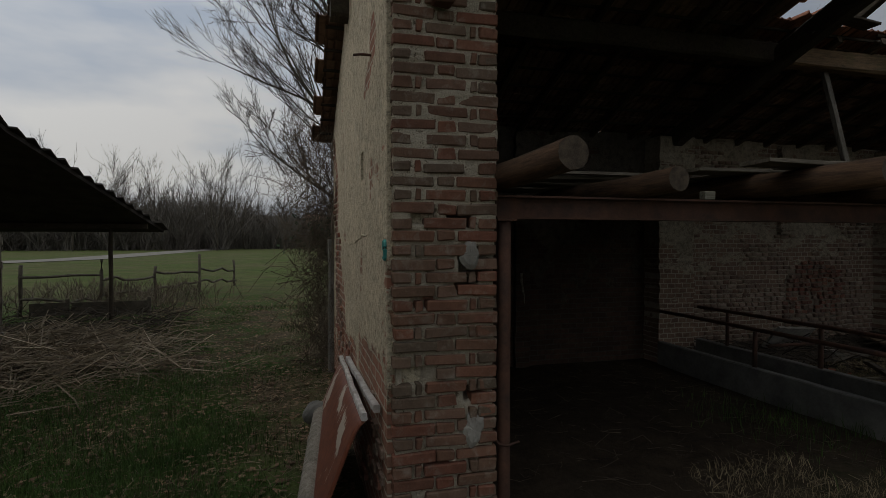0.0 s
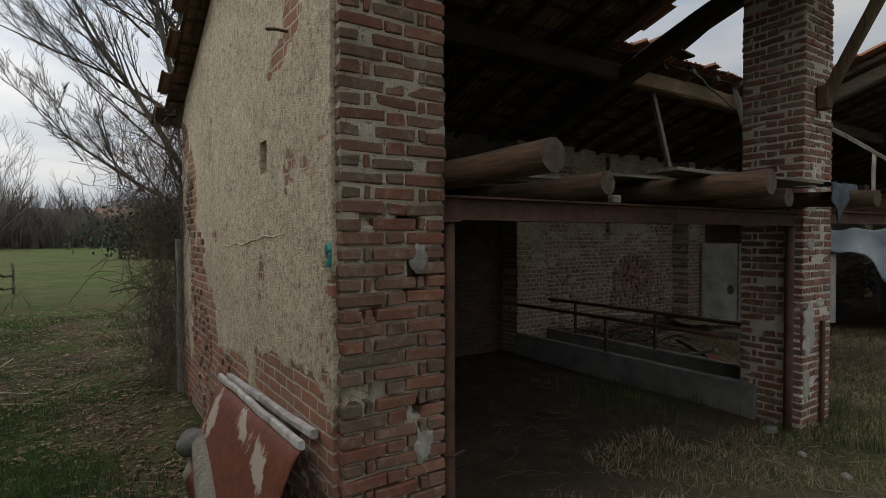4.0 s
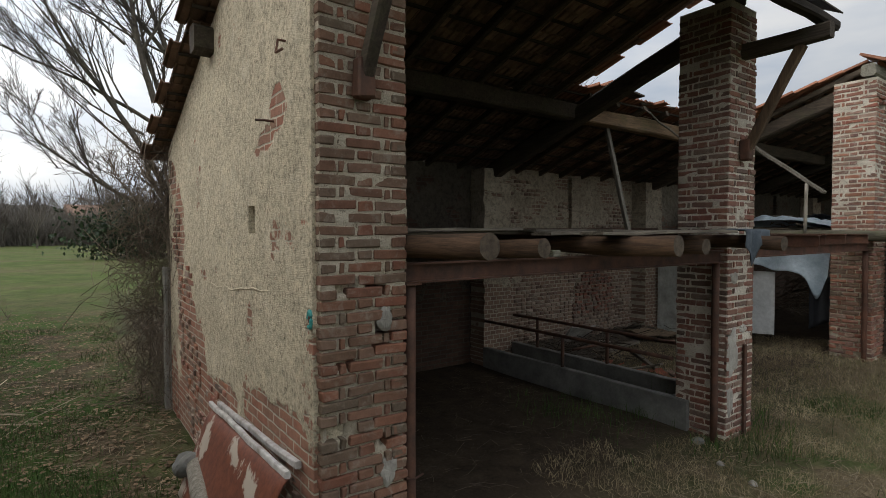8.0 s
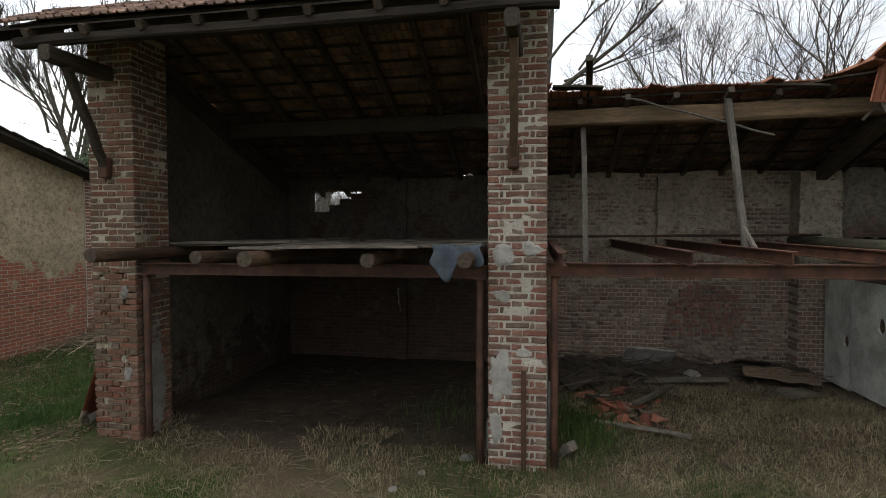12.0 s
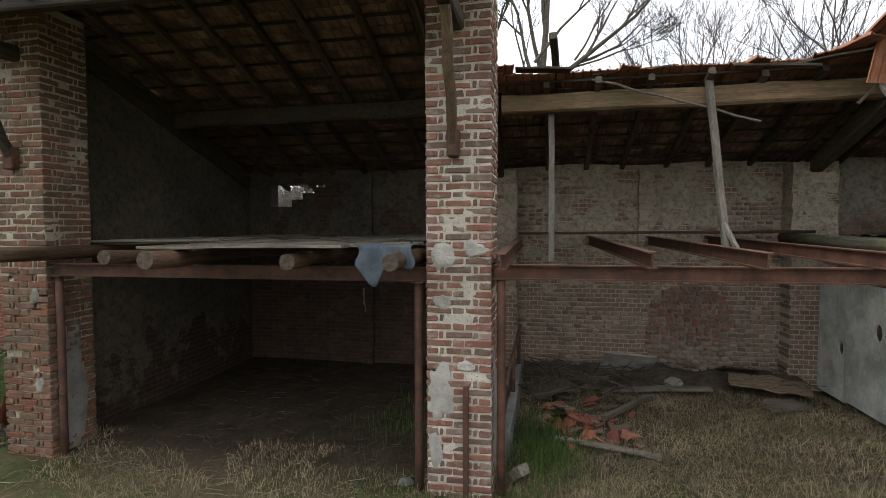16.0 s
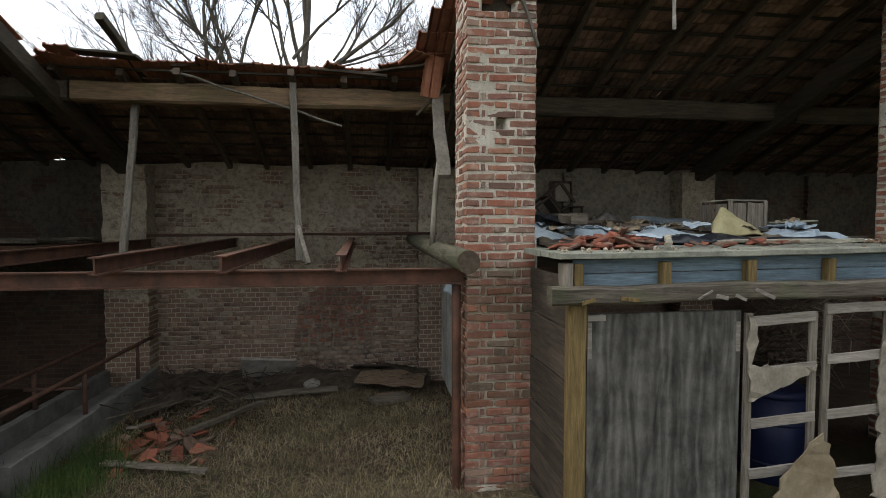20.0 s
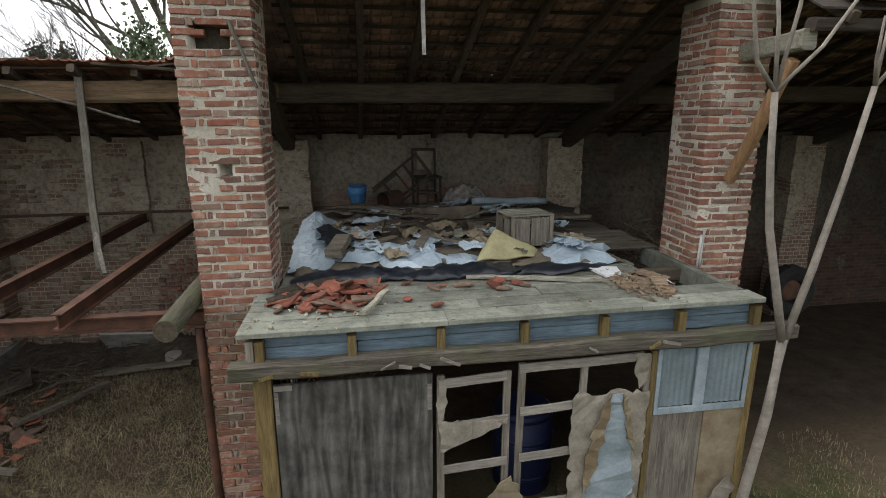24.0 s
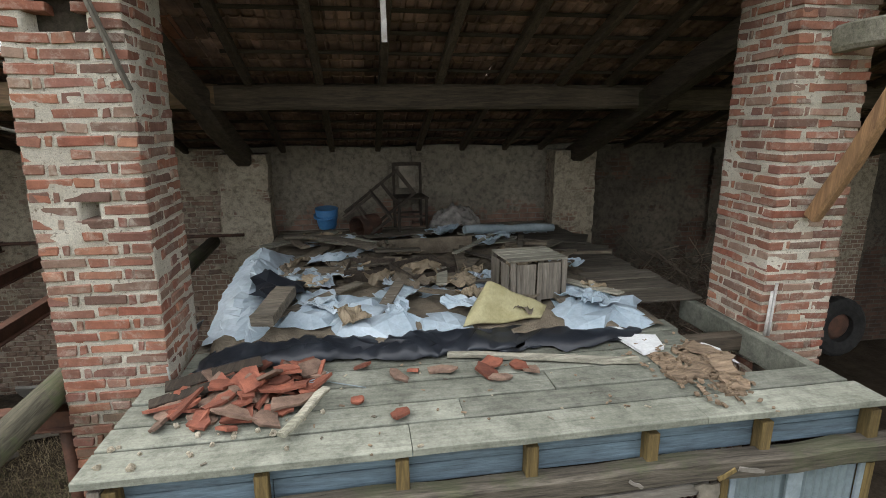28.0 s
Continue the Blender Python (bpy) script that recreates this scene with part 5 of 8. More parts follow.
pole(bm, line((10.60, FRONT - 0.012, 2.4), (10.60, FRONT - 0.012, 0.75), 8, 0.008), 0.008, 6)
solid("cable", bm, M_PANEL, "thin pale cable down the edge of the pillar", "cable")
M_DARKBLUE = simple("dark_blue_drum", (0.008, 0.012, 0.045), (0.014, 0.02, 0.06), 3, 0.5, spread=0)
drum = thing("plastic_drum", "dark blue plastic drum inside the shed", "drum", at=(12.9, 2.75, 0.1))
bm = bmesh.new()
pole(bm, [(12.9, 2.75, 0.1), (12.9, 2.75, 0.15), (12.9, 2.75, 0.55), (12.9, 2.75, 0.96)], [0.27, 0.29, 0.3, 0.285], 24)
under(part("body", bm, M_DARKBLUE), drum)
for z in (0.36, 0.74):
    bm = bmesh.new()
    pole(bm, [(12.9, 2.75, z - 0.02), (12.9, 2.75, z), (12.9, 2.75, z + 0.02)], [0.296, 0.308, 0.296], 24)
    under(part("hoop", bm, M_DARKBLUE), drum)
bm = bmesh.new()
pole(bm, [(12.9, 2.75, 0.961), (12.9, 2.75, 1.0), (12.9, 2.75, 1.03)], [0.295, 0.29, 0.25], 24)
under(part("lid", bm, M_DARKBLUE), drum)

# ---- what lies on the deck ----
def heap(x, y):
    """Height of the heap under the sheets."""
    h = 0.07 * smooth01((y - 2.9) / 0.5) * smooth01((6.6 - y) / 1.2) * smooth01((x - 10.6) / 0.25) * smooth01((14.0 - x) / 0.3)
    return DECK + 0.004 + h * (0.75 + 0.5 * noise.noise(Vector((x * 1.6, y * 1.6, 4.0))))


M_JUNK = simple("mouldy_debris", (0.11, 0.09, 0.065), (0.22, 0.18, 0.13), 5, 0.95, bumps=0.8, dist=0.03, spread=0)
sheet("rotten_litter", 60, 60, lambda u, v: (10.75 + 3.3 * u, 3.0 + 3.9 * v, heap(10.75 + 3.3 * u, 3.0 + 3.9 * v) + abs(fold((u * 3.3, v * 3.9), 0.07, 3.0, 2.0))), M_JUNK, "brown rotten litter heaped on the deck", "litter")
crumpled("black_tarpaulin", 10.72, 13.0, 2.80, 3.14, 0.05, 0.045, 0.10, M_TARP_BLACK, "crumpled black plastic sheet along the heap", "sheet", heap, 1, 0.0, True)
crumpled("black_tarpaulin", 12.75, 13.75, 2.76, 3.05, 0.11, 0.03, 0.05, M_TARP_BLACK, "flatter end of black plastic sheet on the deck", "sheet", heap, 2, 0.25, True)


def mound(x, y):
    """What is bundled under the sheet beside the pillar."""
    return heap(x, y) + 0.2 * smooth01((y - 3.1) / 1.2) * smooth01((5.6 - y) / 0.8) * smooth01((11.15 - x) / 0.3)


crumpled("white_tarpaulin", 10.66, 11.1, 3.2, 5.4, 0.05, 0.02, 0.08, M_TARP, "pale blue-white plastic sheet over the heap's edge", "sheet", mound, 5)
crumpled("white_tarpaulin", 11.2, 12.0, 3.3, 3.85, 0.085, 0.08, 0.14, M_TARP, "crumpled pale plastic sheet on the litter", "sheet", heap, 8, 0.15)
crumpled("white_tarpaulin", 11.6, 12.6, 3.08, 3.42, 0.085, 0.07, 0.12, M_TARP, "crumpled pale plastic sheet along the black one", "sheet", heap, 9, -0.1)
crumpled("white_tarpaulin", 13.3, 14.04, 2.98, 3.62, 0.1, 0.07, 0.2, M_TARP, "pale plastic sheet bunched beside the crate", "sheet", heap, 12, 0.15)
crumpled("white_tarpaulin", 11.9, 13.0, 3.85, 4.1, 0.08, 0.06, 0.1, M_TARP, "strip of pale plastic sheet among the boards", "sheet", heap, 15, 0.2)
crumpled("white_tarpaulin", 11.6, 12.4, 5.5, 5.8, 0.08, 0.06, 0.1, M_TARP, "strip of pale plastic sheet at the back of the heap", "sheet", heap, 18)
crumpled("black_tarpaulin", 10.95, 11.3, 3.55, 4.1, 0.08, 0.07, 0.1, M_TARP_BLACK, "black plastic bag on the pale sheet", "bag", lambda x, y: mound(x, y) + 0.12, 21)
# boards and sticks among the litter
for k in range(46):
    x, y = rng.uniform(11.0, 13.9), rng.uniform(3.6, 6.6)
    l, a = rng.uniform(0.35, 1.3), rng.gauss(0, 0.5) + (math.pi / 2 if rng.random() < 0.2 else 0)
    z = heap(x, y) + rng.uniform(0.05, 0.14)
    bm = bmesh.new()
    d = Vector((math.cos(a), math.sin(a), rng.uniform(-0.06, 0.06))) * l / 2
    beam(bm, Vector((x, y, z)) - d, Vector((x, y, z)) + d, rng.choice((0.06, 0.1, 0.16)), rng.choice((0.015, 0.025)), 0.003, 3, 0.006)
    solid("loose_board", bm, rng.choice((M_LOFT_PLANK, M_PLANK_GREY, M_LOFT_PLANK, M_JUNK)), "loose weathered board on the littered deck", "board", "loose boards on the deck")
for a, b, w, h, m, lab in (((12.1, 5.35, 2.57), (13.05, 5.32, 2.58), 0.03, 0.18, M_JUNK, "long dark board on edge at the back of the deck"), ((10.95, 5.9, 2.62), (11.9, 4.7, 2.74), 0.14, 0.03, M_LOFT_PLANK, "curved brown board across the heap"), ((11.2, 3.62, 2.68), (11.12, 3.05, 2.66), 0.16, 0.08, M_LOFT_PLANK, "thick brown block of wood on the sheet"), ((12.35, 2.78, 2.445), (13.55, 2.46, 2.445), 0.05, 0.035, M_PLANK_GREY, "thin grey batten on the deck"), ((10.62, 2.62, 2.46), (11.15, 2.78, 2.5), 0.13, 0.02, M_PLANK_SIDE, "dark split board beside the tiles"), ((10.6, 2.42, 2.45), (11.1, 2.6, 2.5), 0.1, 0.025, M_PLANK_SIDE, "dark split board beside the tiles"), ((11.38, 1.98, 2.46), (11.58, 2.32, 2.52), 0.05, 0.03, M_PLANK_GREY, "short grey stick across the broken tiles")):
    bm = bmesh.new()
    beam(bm, a, b, w, h, 0.006, 6, 0.006, 0.0, -0.05 if "curved" in lab else 0)
    solid("board", bm, m, lab, "board")
bm = bmesh.new()
pole(bm, line((13.02, 5.62, 2.68), (14.22, 5.86, 2.6), 8, 0.01), 0.05, 12, 0.06)
solid("sheet_roll", bm, M_PALEBLUE, "long roll of pale plastic sheet", "roll")


def crate(x, y, z, w, d, h, turn):
    c = thing("wooden_crate", "grey slatted wooden crate standing on end", "crate", at=(x, y, z))
    c.rotation_euler = (0, 0, turn)
    def slat(name, x0, x1, y0, y1, z0, z1, m=M_BATTEN_Z):
        bm = bmesh.new()
        box(bm, x0, x1, y0, y1, z0, z1, 0.003, 0.003)
        ob = part(name, bm, m)
        ob.parent = c
    for sx in (-1, 1):
        for sy in (-1, 1):
            slat("corner_post", sx * w / 2 - 0.02, sx * w / 2 + 0.02, sy * d / 2 - 0.02, sy * d / 2 + 0.02, 0.0, h)
    for k in range(2):
        slat("front_slat", -w / 2 + 0.025 + k * w / 2, k * w / 2 - 0.03, -d / 2 - 0.012, -d / 2 + 0.004, 0.02, h - 0.02)
        slat("side_slat", -w / 2 - 0.03, -w / 2 - 0.021, -d / 2 + 0.03 + k * d / 2, k * d / 2 - 0.03, 0.02, h - 0.03)
    slat("middle_post", -0.02, 0.02, -d / 2 - 0.02, -d / 2 - 0.013, 0.0, h - 0.01)
    for k in range(4):
        slat("top_slat", -w / 2 - 0.03, w / 2 + 0.03, -d / 2 + k * d / 4, -d / 2 + (k + 1) * d / 4 - 0.012, h, h + 0.016, M_PLANK_GREY)


crate(13.2, 3.72, 2.5, 0.44, 0.42, 0.34, 0.12)


def foam(u, v):
    x = 12.52 + 0.62 * u + 0.1 * v
    edge = ((0.0, 0.1), (0.2, 0.29), (0.5, 0.17), (0.8, 0.11), (1.01, 0.02))
    top = next(a[1] + (b[1] - a[1]) * (u - a[0]) / (b[0] - a[0]) for a, b in zip(edge, edge[1:]) if u <= b[0])
    return (x, 3.1 + 0.16 * v + 0.08 * u, 2.5 + max(0.02, top) * v + 0.01 * math.sin(u * 9 + v * 4))


M_FOAM = simple("yellowed_foam_sheet", (0.33, 0.295, 0.15), (0.46, 0.415, 0.24), 6, 0.9, bumps=0.4, spread=0)
sheet("foam_sheet", 16, 10, foam, M_FOAM, "torn yellow foam sheet leaning on the crate", "foam", 0.02)

M_PAIL = simple("blue_pail_plastic", (0.05, 0.17, 0.36), (0.09, 0.26, 0.48), 3, 0.45, spread=0)
pail = thing("pail", "blue plastic pail lying tilted on the deck", "pail", at=(11.33, 6.72, 2.45))
bm = bmesh.new()
pole(bm, [(11.33, 6.74, 2.45), (11.33, 6.735, 2.5), (11.33, 6.72, 2.62), (11.33, 6.71, 2.72)], [0.11, 0.125, 0.14, 0.15], 18)
under(part("body", bm, M_PAIL), pail)
bm = bmesh.new()
pole(bm, [(11.33, 6.71, 2.715), (11.33, 6.705, 2.735)], [0.16, 0.16], 18)
under(part("rim", bm, M_PAIL), pail)
bm = bmesh.new()
n = 22
rows = [[bm.verts.new((11.74 + 0.24 * s - 0.66 * r * math.cos(k * math.tau / n), 6.3 + 0.2 * s + 0.75 * r * math.cos(k * math.tau / n), 2.615 + r * math.sin(k * math.tau / n))) for k in range(n)] for s, r in ((0, 0.14), (0, 0.15), (1, 0.15), (1, 0.14))]
for p, q in ((0, 1), (1, 2), (2, 3), (3, 0)):
    for k in range(n):
        bm.faces.new((rows[p][k], rows[p][(k + 1) % n], rows[q][(k + 1) % n], rows[q][k]))
solid("stove_pipe", bm, M_RUST_DARK, "rusty wide pipe lying open on the deck", "pipe")


def chair(x, y, z, turn, lean, label):
    c = thing("wooden_chair", label, "chair", "old chairs on the deck", at=(x, y, z))
    c.rotation_euler = (0, lean, turn)
    def bit(name, a, b, w=0.035, h=0.035):
        bm = bmesh.new()
        beam(bm, a, b, w, h, 0.005, 3, 0.003)
        ob = part(name, bm, M_PLANK_SIDE)
        ob.parent = c
    for sx in (-0.19, 0.19):
        bit("leg", (sx, -0.18, 0), (sx, -0.18, 0.44))
        bit("back_post", (sx, 0.18, 0), (sx, 0.22, 0.9))
    for h in (0.2,):
        bit("stretcher", (-0.19, -0.18, h), (0.19, -0.18, h), 0.02, 0.03)
        bit("stretcher", (-0.19, 0.19, h), (0.19, 0.19, h), 0.02, 0.03)
    bm = bmesh.new()
    box(bm, -0.22, 0.22, -0.21, 0.2, 0.44, 0.465, 0.006)
    part("seat", bm, M_PLANK_SIDE).parent = c
    bm = bmesh.new()
    if lean:
        bit("back_rail", (-0.19, 0.205, 0.62), (0.19, 0.205, 0.62), 0.02, 0.04)
    else:
        box(bm, -0.12, 0.12, 0.2, 0.215, 0.55, 0.86, 0.006)
        part("back_panel", bm, M_TORN, None, "pale peeling back panel").parent = c
    bit("top_rail", (-0.2, 0.22, 0.88), (0.2, 0.22, 0.88), 0.03, 0.05)


chair(12.5, 6.93, 2.45, 0.1, 0.0, "dark wooden chair with a pale back panel")
chair(11.7, 6.47, 2.61, 0.0, 0.92, "dark wooden chair tipped over against another")


def tray(x, y, z, w, d, turn, tip):
    c = thing("wooden_tray", "shallow dark wooden tray lying empty among the rubbish", "tray", "wooden trays on the deck", at=(x, y, z))
    c.rotation_euler = (tip, 0, turn)
    for name, b in (("bottom", (-w + 0.012, w - 0.012, -d + 0.012, d - 0.012, 0.0, 0.01)), ("front_panel", (-w, w, -d, -d + 0.018, -0.004, 0.11)), ("back_panel", (-w, w, d - 0.014, d, -0.004, 0.1)),
                    ("side_panel", (-w, -w + 0.014, -d + 0.02, d - 0.016, -0.002, 0.1)), ("side_panel", (w - 0.014, w, -d + 0.02, d - 0.016, -0.002, 0.1))):
        bm = bmesh.new()
        box(bm, *b, 0.003)
        part(name, bm, M_PLANK_SIDE).parent = c


tray(12.36, 4.35, 2.53, 0.24, 0.2, 0.55, 0.12)
tray(11.88, 4.5, 2.52, 0.22, 0.18, -0.15, 0.1)
sheet("sack", 30, 24, lambda u, v: (12.72 + 0.75 * u, 6.45 + 0.4 * v, DECK + 0.03 + 0.34 * math.sin(math.pi * u) ** 0.6 * math.sin(math.pi * (0.1 + 0.8 * v)) + fold((u * 2, v * 2), 0.09, 4.0, 30)), simple("grey_rags", (0.12, 0.11, 0.1), (0.36, 0.33, 0.29), 9, 0.95, spread=0), "bundle of grey rags against the back wall", "bundle", 0.01)
for a, b, w in (((13.6, 6.3, 2.47), (14.64, 5.75, 2.455), 0.5), ((13.9, 5.6, 2.455), (14.66, 5.2, 2.455), 0.35)):
    bm = bmesh.new()
    beam(bm, a, b, w, 0.02, 0.003, 4, 0.005)
    solid("wide_board", bm, M_LOFT_PLANK, "wide grey board on the back corner of the deck", "board")
for x0, x1, y0, y1 in ((13.98, 14.7, 3.5, 3.8), (13.92, 14.68, 3.81, 4.12), (13.95, 14.7, 4.13, 4.4)):
    bm = bmesh.new()
    box(bm, x0, x1, y0, y1, DECK + 0.002, DECK + 0.026, 0.004, 0.006)
    solid("deck_board", bm, M_LOFT_PLANK, "loose grey board beside the opening in the deck", "board")
# white broken sheet, crumbled wood, tangled string
bm = bmesh.new()
extrude(bm, [(13.5, 3.0), (13.68, 3.05), (13.71, 2.88), (13.87, 2.82), (13.82, 2.62), (13.64, 2.56), (13.6, 2.8)], 2, DECK + 0.008, DECK + 0.03, 0.006)
solid("plastic_scrap", bm, M_STRIP_WHITE, "bright white broken sheet of plastic on the deck", "sheet")
M_ROT = simple("crumbling_brown_wood", (0.13, 0.092, 0.06), (0.3, 0.22, 0.148), 9, 0.95, bumps=0.8, spread=0.25, stretch=(1, 5, 1))
rotten = thing("rotten_wood", "crumbling slabs of brown rotten wood on the deck", "rotten wood", at=(13.85, 2.3, DECK))
for k in range(190):
    f = rng.random()
    x, y = 13.86 + rng.gauss(0, 0.13), 2.3 + rng.gauss(0, 0.22)
    l, w = rng.uniform(0.012, 0.05) if k > 7 else rng.uniform(0.25, 0.42), rng.uniform(0.008, 0.03) if k > 7 else rng.uniform(0.1, 0.17)
    a = 1.2 + rng.gauss(0, 0.5)
    z = DECK + 0.012 + (0.016 * rng.random() if k > 7 else 0.003 * (k % 5))
    x, y = min(max(x, 13.55), 14.06), min(max(y, 1.9), 2.85)
    d = Vector((math.cos(a), math.sin(a), rng.uniform(-0.05, 0.05))) * l / 2
    bm = bmesh.new()
    beam(bm, Vector((x, y, z)) - d, Vector((x, y, z)) + d, w, rng.uniform(0.006, 0.014), 0.003, 6 if k < 8 else 2, min(w * 0.16, 0.02))
    under(part("wood_flake", bm, M_ROT), rotten)
crumpled("rag", 14.14, 14.3, 2.5, 2.72, 0.04, 0.04, 0.04, M_STRIP_WHITE, "crumpled white paper hanging into the opening", "rag", lambda x, y: DECK - 0.04 - 0.5 * max(0.0, x - 14.2), 41)
bm = bmesh.new()
box(bm, 14.3, 14.52, 2.22, 2.24, 1.9, 2.28, 0.004, 0.01)
under(part("prop_board", bm, M_BATTEN_Z), deck)
bm = bmesh.new()
box(bm, 14.16, 14.26, 2.26, 2.3, 1.9, 2.33, 0.004, 0.01)
under(part("prop_board", bm, M_YELLOW), deck)
bm = bmesh.new()
pts = [(11.42 + 0.16 * math.cos(k * 0.9) * (0.5 + 0.5 * rng.random()), 2.62 + 0.1 * math.sin(k * 0.9) * (0.5 + rng.random()), DECK + 0.012 + 0.03 * rng.random()) for k in range(60)] + [(11.6 + 0.04 * k, 2.55 - 0.02 * k, DECK + 0.012) for k in range(6)]
pole(bm, pts, 0.0035, 5)
solid("string_tangle", bm, M_PALEBLUE, "tangle of pale blue string", "string")
for k in range(30):
    x, y = 11.0 + rng.gauss(0, 0.25), 2.2 + rng.gauss(0, 0.16)
    bm = bmesh.new()
    r = rng.uniform(0.008, 0.024)
    bmesh.ops.create_icosphere(bm, subdivisions=1, radius=r, matrix=Matrix.Translation((max(x, 10.55), y, DECK + r * 0.5)))
    for v in bm.verts:
        v.co += Vector([rng.uniform(-r, r) * 0.35 for _ in range(3)])
    solid("rubble_lump", bm, M_MORTAR_OLD, "small lump of dull mortar on the deck", "rubble", "rubble on the deck")


def shard(x, y, z, size, turn, tilt, group, label):
    """A broken plate of a clay tile: straight breaks, slightly dished."""
    bm = bmesh.new()
    n = rng.randint(4, 6)
    out = []
    for k in range(n):
        a = (k + rng.uniform(-0.28, 0.28)) * math.tau / n
        r = size * rng.uniform(0.75, 1.2)
        out.append((r * math.cos(a) * 1.3, r * math.sin(a) * 0.85))
    full = []
    for (a, b), (c, d) in zip(out, out[1:] + out[:1]):
        full += [(a, b), ((a + c) / 2 + rng.uniform(-0.008, 0.008), (b + d) / 2 + rng.uniform(-0.008, 0.008))]
    n = len(full)
    dish = rng.uniform(0.5, 2.2)
    top = [bm.verts.new((p[0], p[1], 0.014 + dish * p[1] * p[1])) for p in full]
    mid = [bm.verts.new((p[0] * 0.72, p[1] * 0.72, 0.017 + dish * 0.5 * p[1] * p[1])) for p in full]
    bot = [bm.verts.new((p[0] * 0.97, p[1] * 0.97, dish * p[1] * p[1] - 0.002)) for p in full]
    for k in range(n):
        q = (k + 1) % n
        bm.faces.new((top[k], top[q], mid[q], mid[k]))
        bm.faces.new((top[k], bot[k], bot[q], top[q]))
    bm.faces.new(mid)
    bm.faces.new(bot[::-1])
    m = pose(x, y, z, math.degrees(tilt[0]), math.degrees(tilt[1]), turn)
    bmesh.ops.transform(bm, matrix=m, verts=bm.verts[:])
    return solid("tile_shard", bm, rng.choice((M_TILE_NEW, M_TILE_NEW, M_TILE_WORN)), label, "tile shard", group)


M_TILE_NEW = simple("fresh_broken_clay", (0.165, 0.06, 0.04), (0.3, 0.105, 0.064), 14, 0.85, bumps=0.5, spread=0.45)
M_TILE_WORN = simple("weathered_clay", (0.13, 0.085, 0.062), (0.26, 0.17, 0.125), 16, 0.9, bumps=0.6, spread=0.3)
for k in range(72):
    x = 10.66 + 0.9 * rng.betavariate(1.6, 1.8)
    y = 2.06 + 0.72 * rng.betavariate(2, 2) + 0.12 * (x - 10.7)
    hgt = 0.10 * math.exp(-((x - 11.2) / 0.3) ** 2 - ((y - 2.5) / 0.22) ** 2)
    shard(x, y, DECK + 0.014 + rng.uniform(0, hgt + 0.012), rng.uniform(0.055, 0.11), rng.uniform(0, 360), (rng.gauss(0, 0.25), rng.gauss(0, 0.25)), "broken tiles on the deck", "orange shard of a broken clay tile")
for x, y, s in ((12.0, 2.55, 0.06), (12.1, 2.6, 0.05), (12.28, 2.58, 0.08), (12.55, 2.5, 0.08), (12.62, 2.42, 0.06), (12.6, 2.6, 0.08), (12.78, 2.55, 0.07), (12.85, 2.48, 0.06), (11.98, 2.12, 0.07), (11.75, 2.3, 0.035), (13.2, 2.85, 0.05), (11.78, 2.72, 0.05)):
    shard(x, y, DECK + 0.014, s, rng.uniform(0, 360), (rng.gauss(0, 0.2), rng.gauss(0, 0.2)), "broken tiles on the deck", "orange shard of a broken clay tile")


# scraps of sheet, cloth and rot between the boards
M_SCRAP_TAN = simple("stained_sacking", (0.2, 0.155, 0.1), (0.36, 0.29, 0.2), 9, 0.95, bumps=0.6, spread=0.3)
for k in range(64):
    x, y = rng.uniform(10.95, 14.0), 3.35 + 3.1 * rng.random() ** 1.3
    if 12.9 < x < 13.5 and 3.4 < y < 4.1:
        continue
    sx, sy, sd, hh = rng.uniform(0.08, 0.3), rng.uniform(0.05, 0.16), rng.uniform(0, 50), rng.uniform(0.04, 0.13)
    tn = rng.uniform(0, math.tau)
    def crumple(u, v):
        px, py = (u - 0.5) * 2 * sx, (v - 0.5) * 2 * sy
        qx, qy = x + px * math.cos(tn) - py * math.sin(tn), y + px * math.sin(tn) + py * math.cos(tn)
        return (qx + 0.03 * noise.noise(Vector((u * 4, v * 4, sd))), qy + 0.03 * noise.noise(Vector((u * 4, v * 4, sd + 5))), heap(qx, qy) + 0.06 + hh * noise.voronoi(Vector((u * 2.2, v * 2.2, sd)))[0][0] + 0.3 * hh * noise.noise(Vector((u * 7, v * 7, sd))))
    m, lab = rng.choice(((M_TARP, "torn scrap of pale plastic in the litter"), (M_SCRAP_TAN, "crumpled brown sacking in the litter"), (M_SCRAP_TAN, "crumpled brown sacking in the litter"), (M_JUNK, "rotten dark cloth in the litter"), (M_TARP, "torn scrap of pale plastic in the litter")))
    sheet("scrap", 12, 9, crumple, m, lab, "scrap", 0.004, None, False)
for k in range(70):
    x, y = rng.uniform(10.75, 14.0), 1.8 + 1.2 * rng.random()
    if y > 2.3 and x > 13.9:
        continue
    l, a = rng.uniform(0.01, 0.035), rng.uniform(0, math.tau)
    bm = bmesh.new()
    d = Vector((math.cos(a), math.sin(a), 0)) * l / 2
    beam(bm, Vector((x, y, DECK + 0.006)) - d, Vector((x, y, DECK + 0.007)) + d, rng.uniform(0.006, 0.018), 0.004, 0.001, 1, 0.003)
    solid("wood_chip", bm, rng.choice((M_ROT, M_ROT, M_LOFT_PLANK, M_MORTAR_OLD)), "small chip of wood or mortar on the deck", "chip", "chips on the deck")

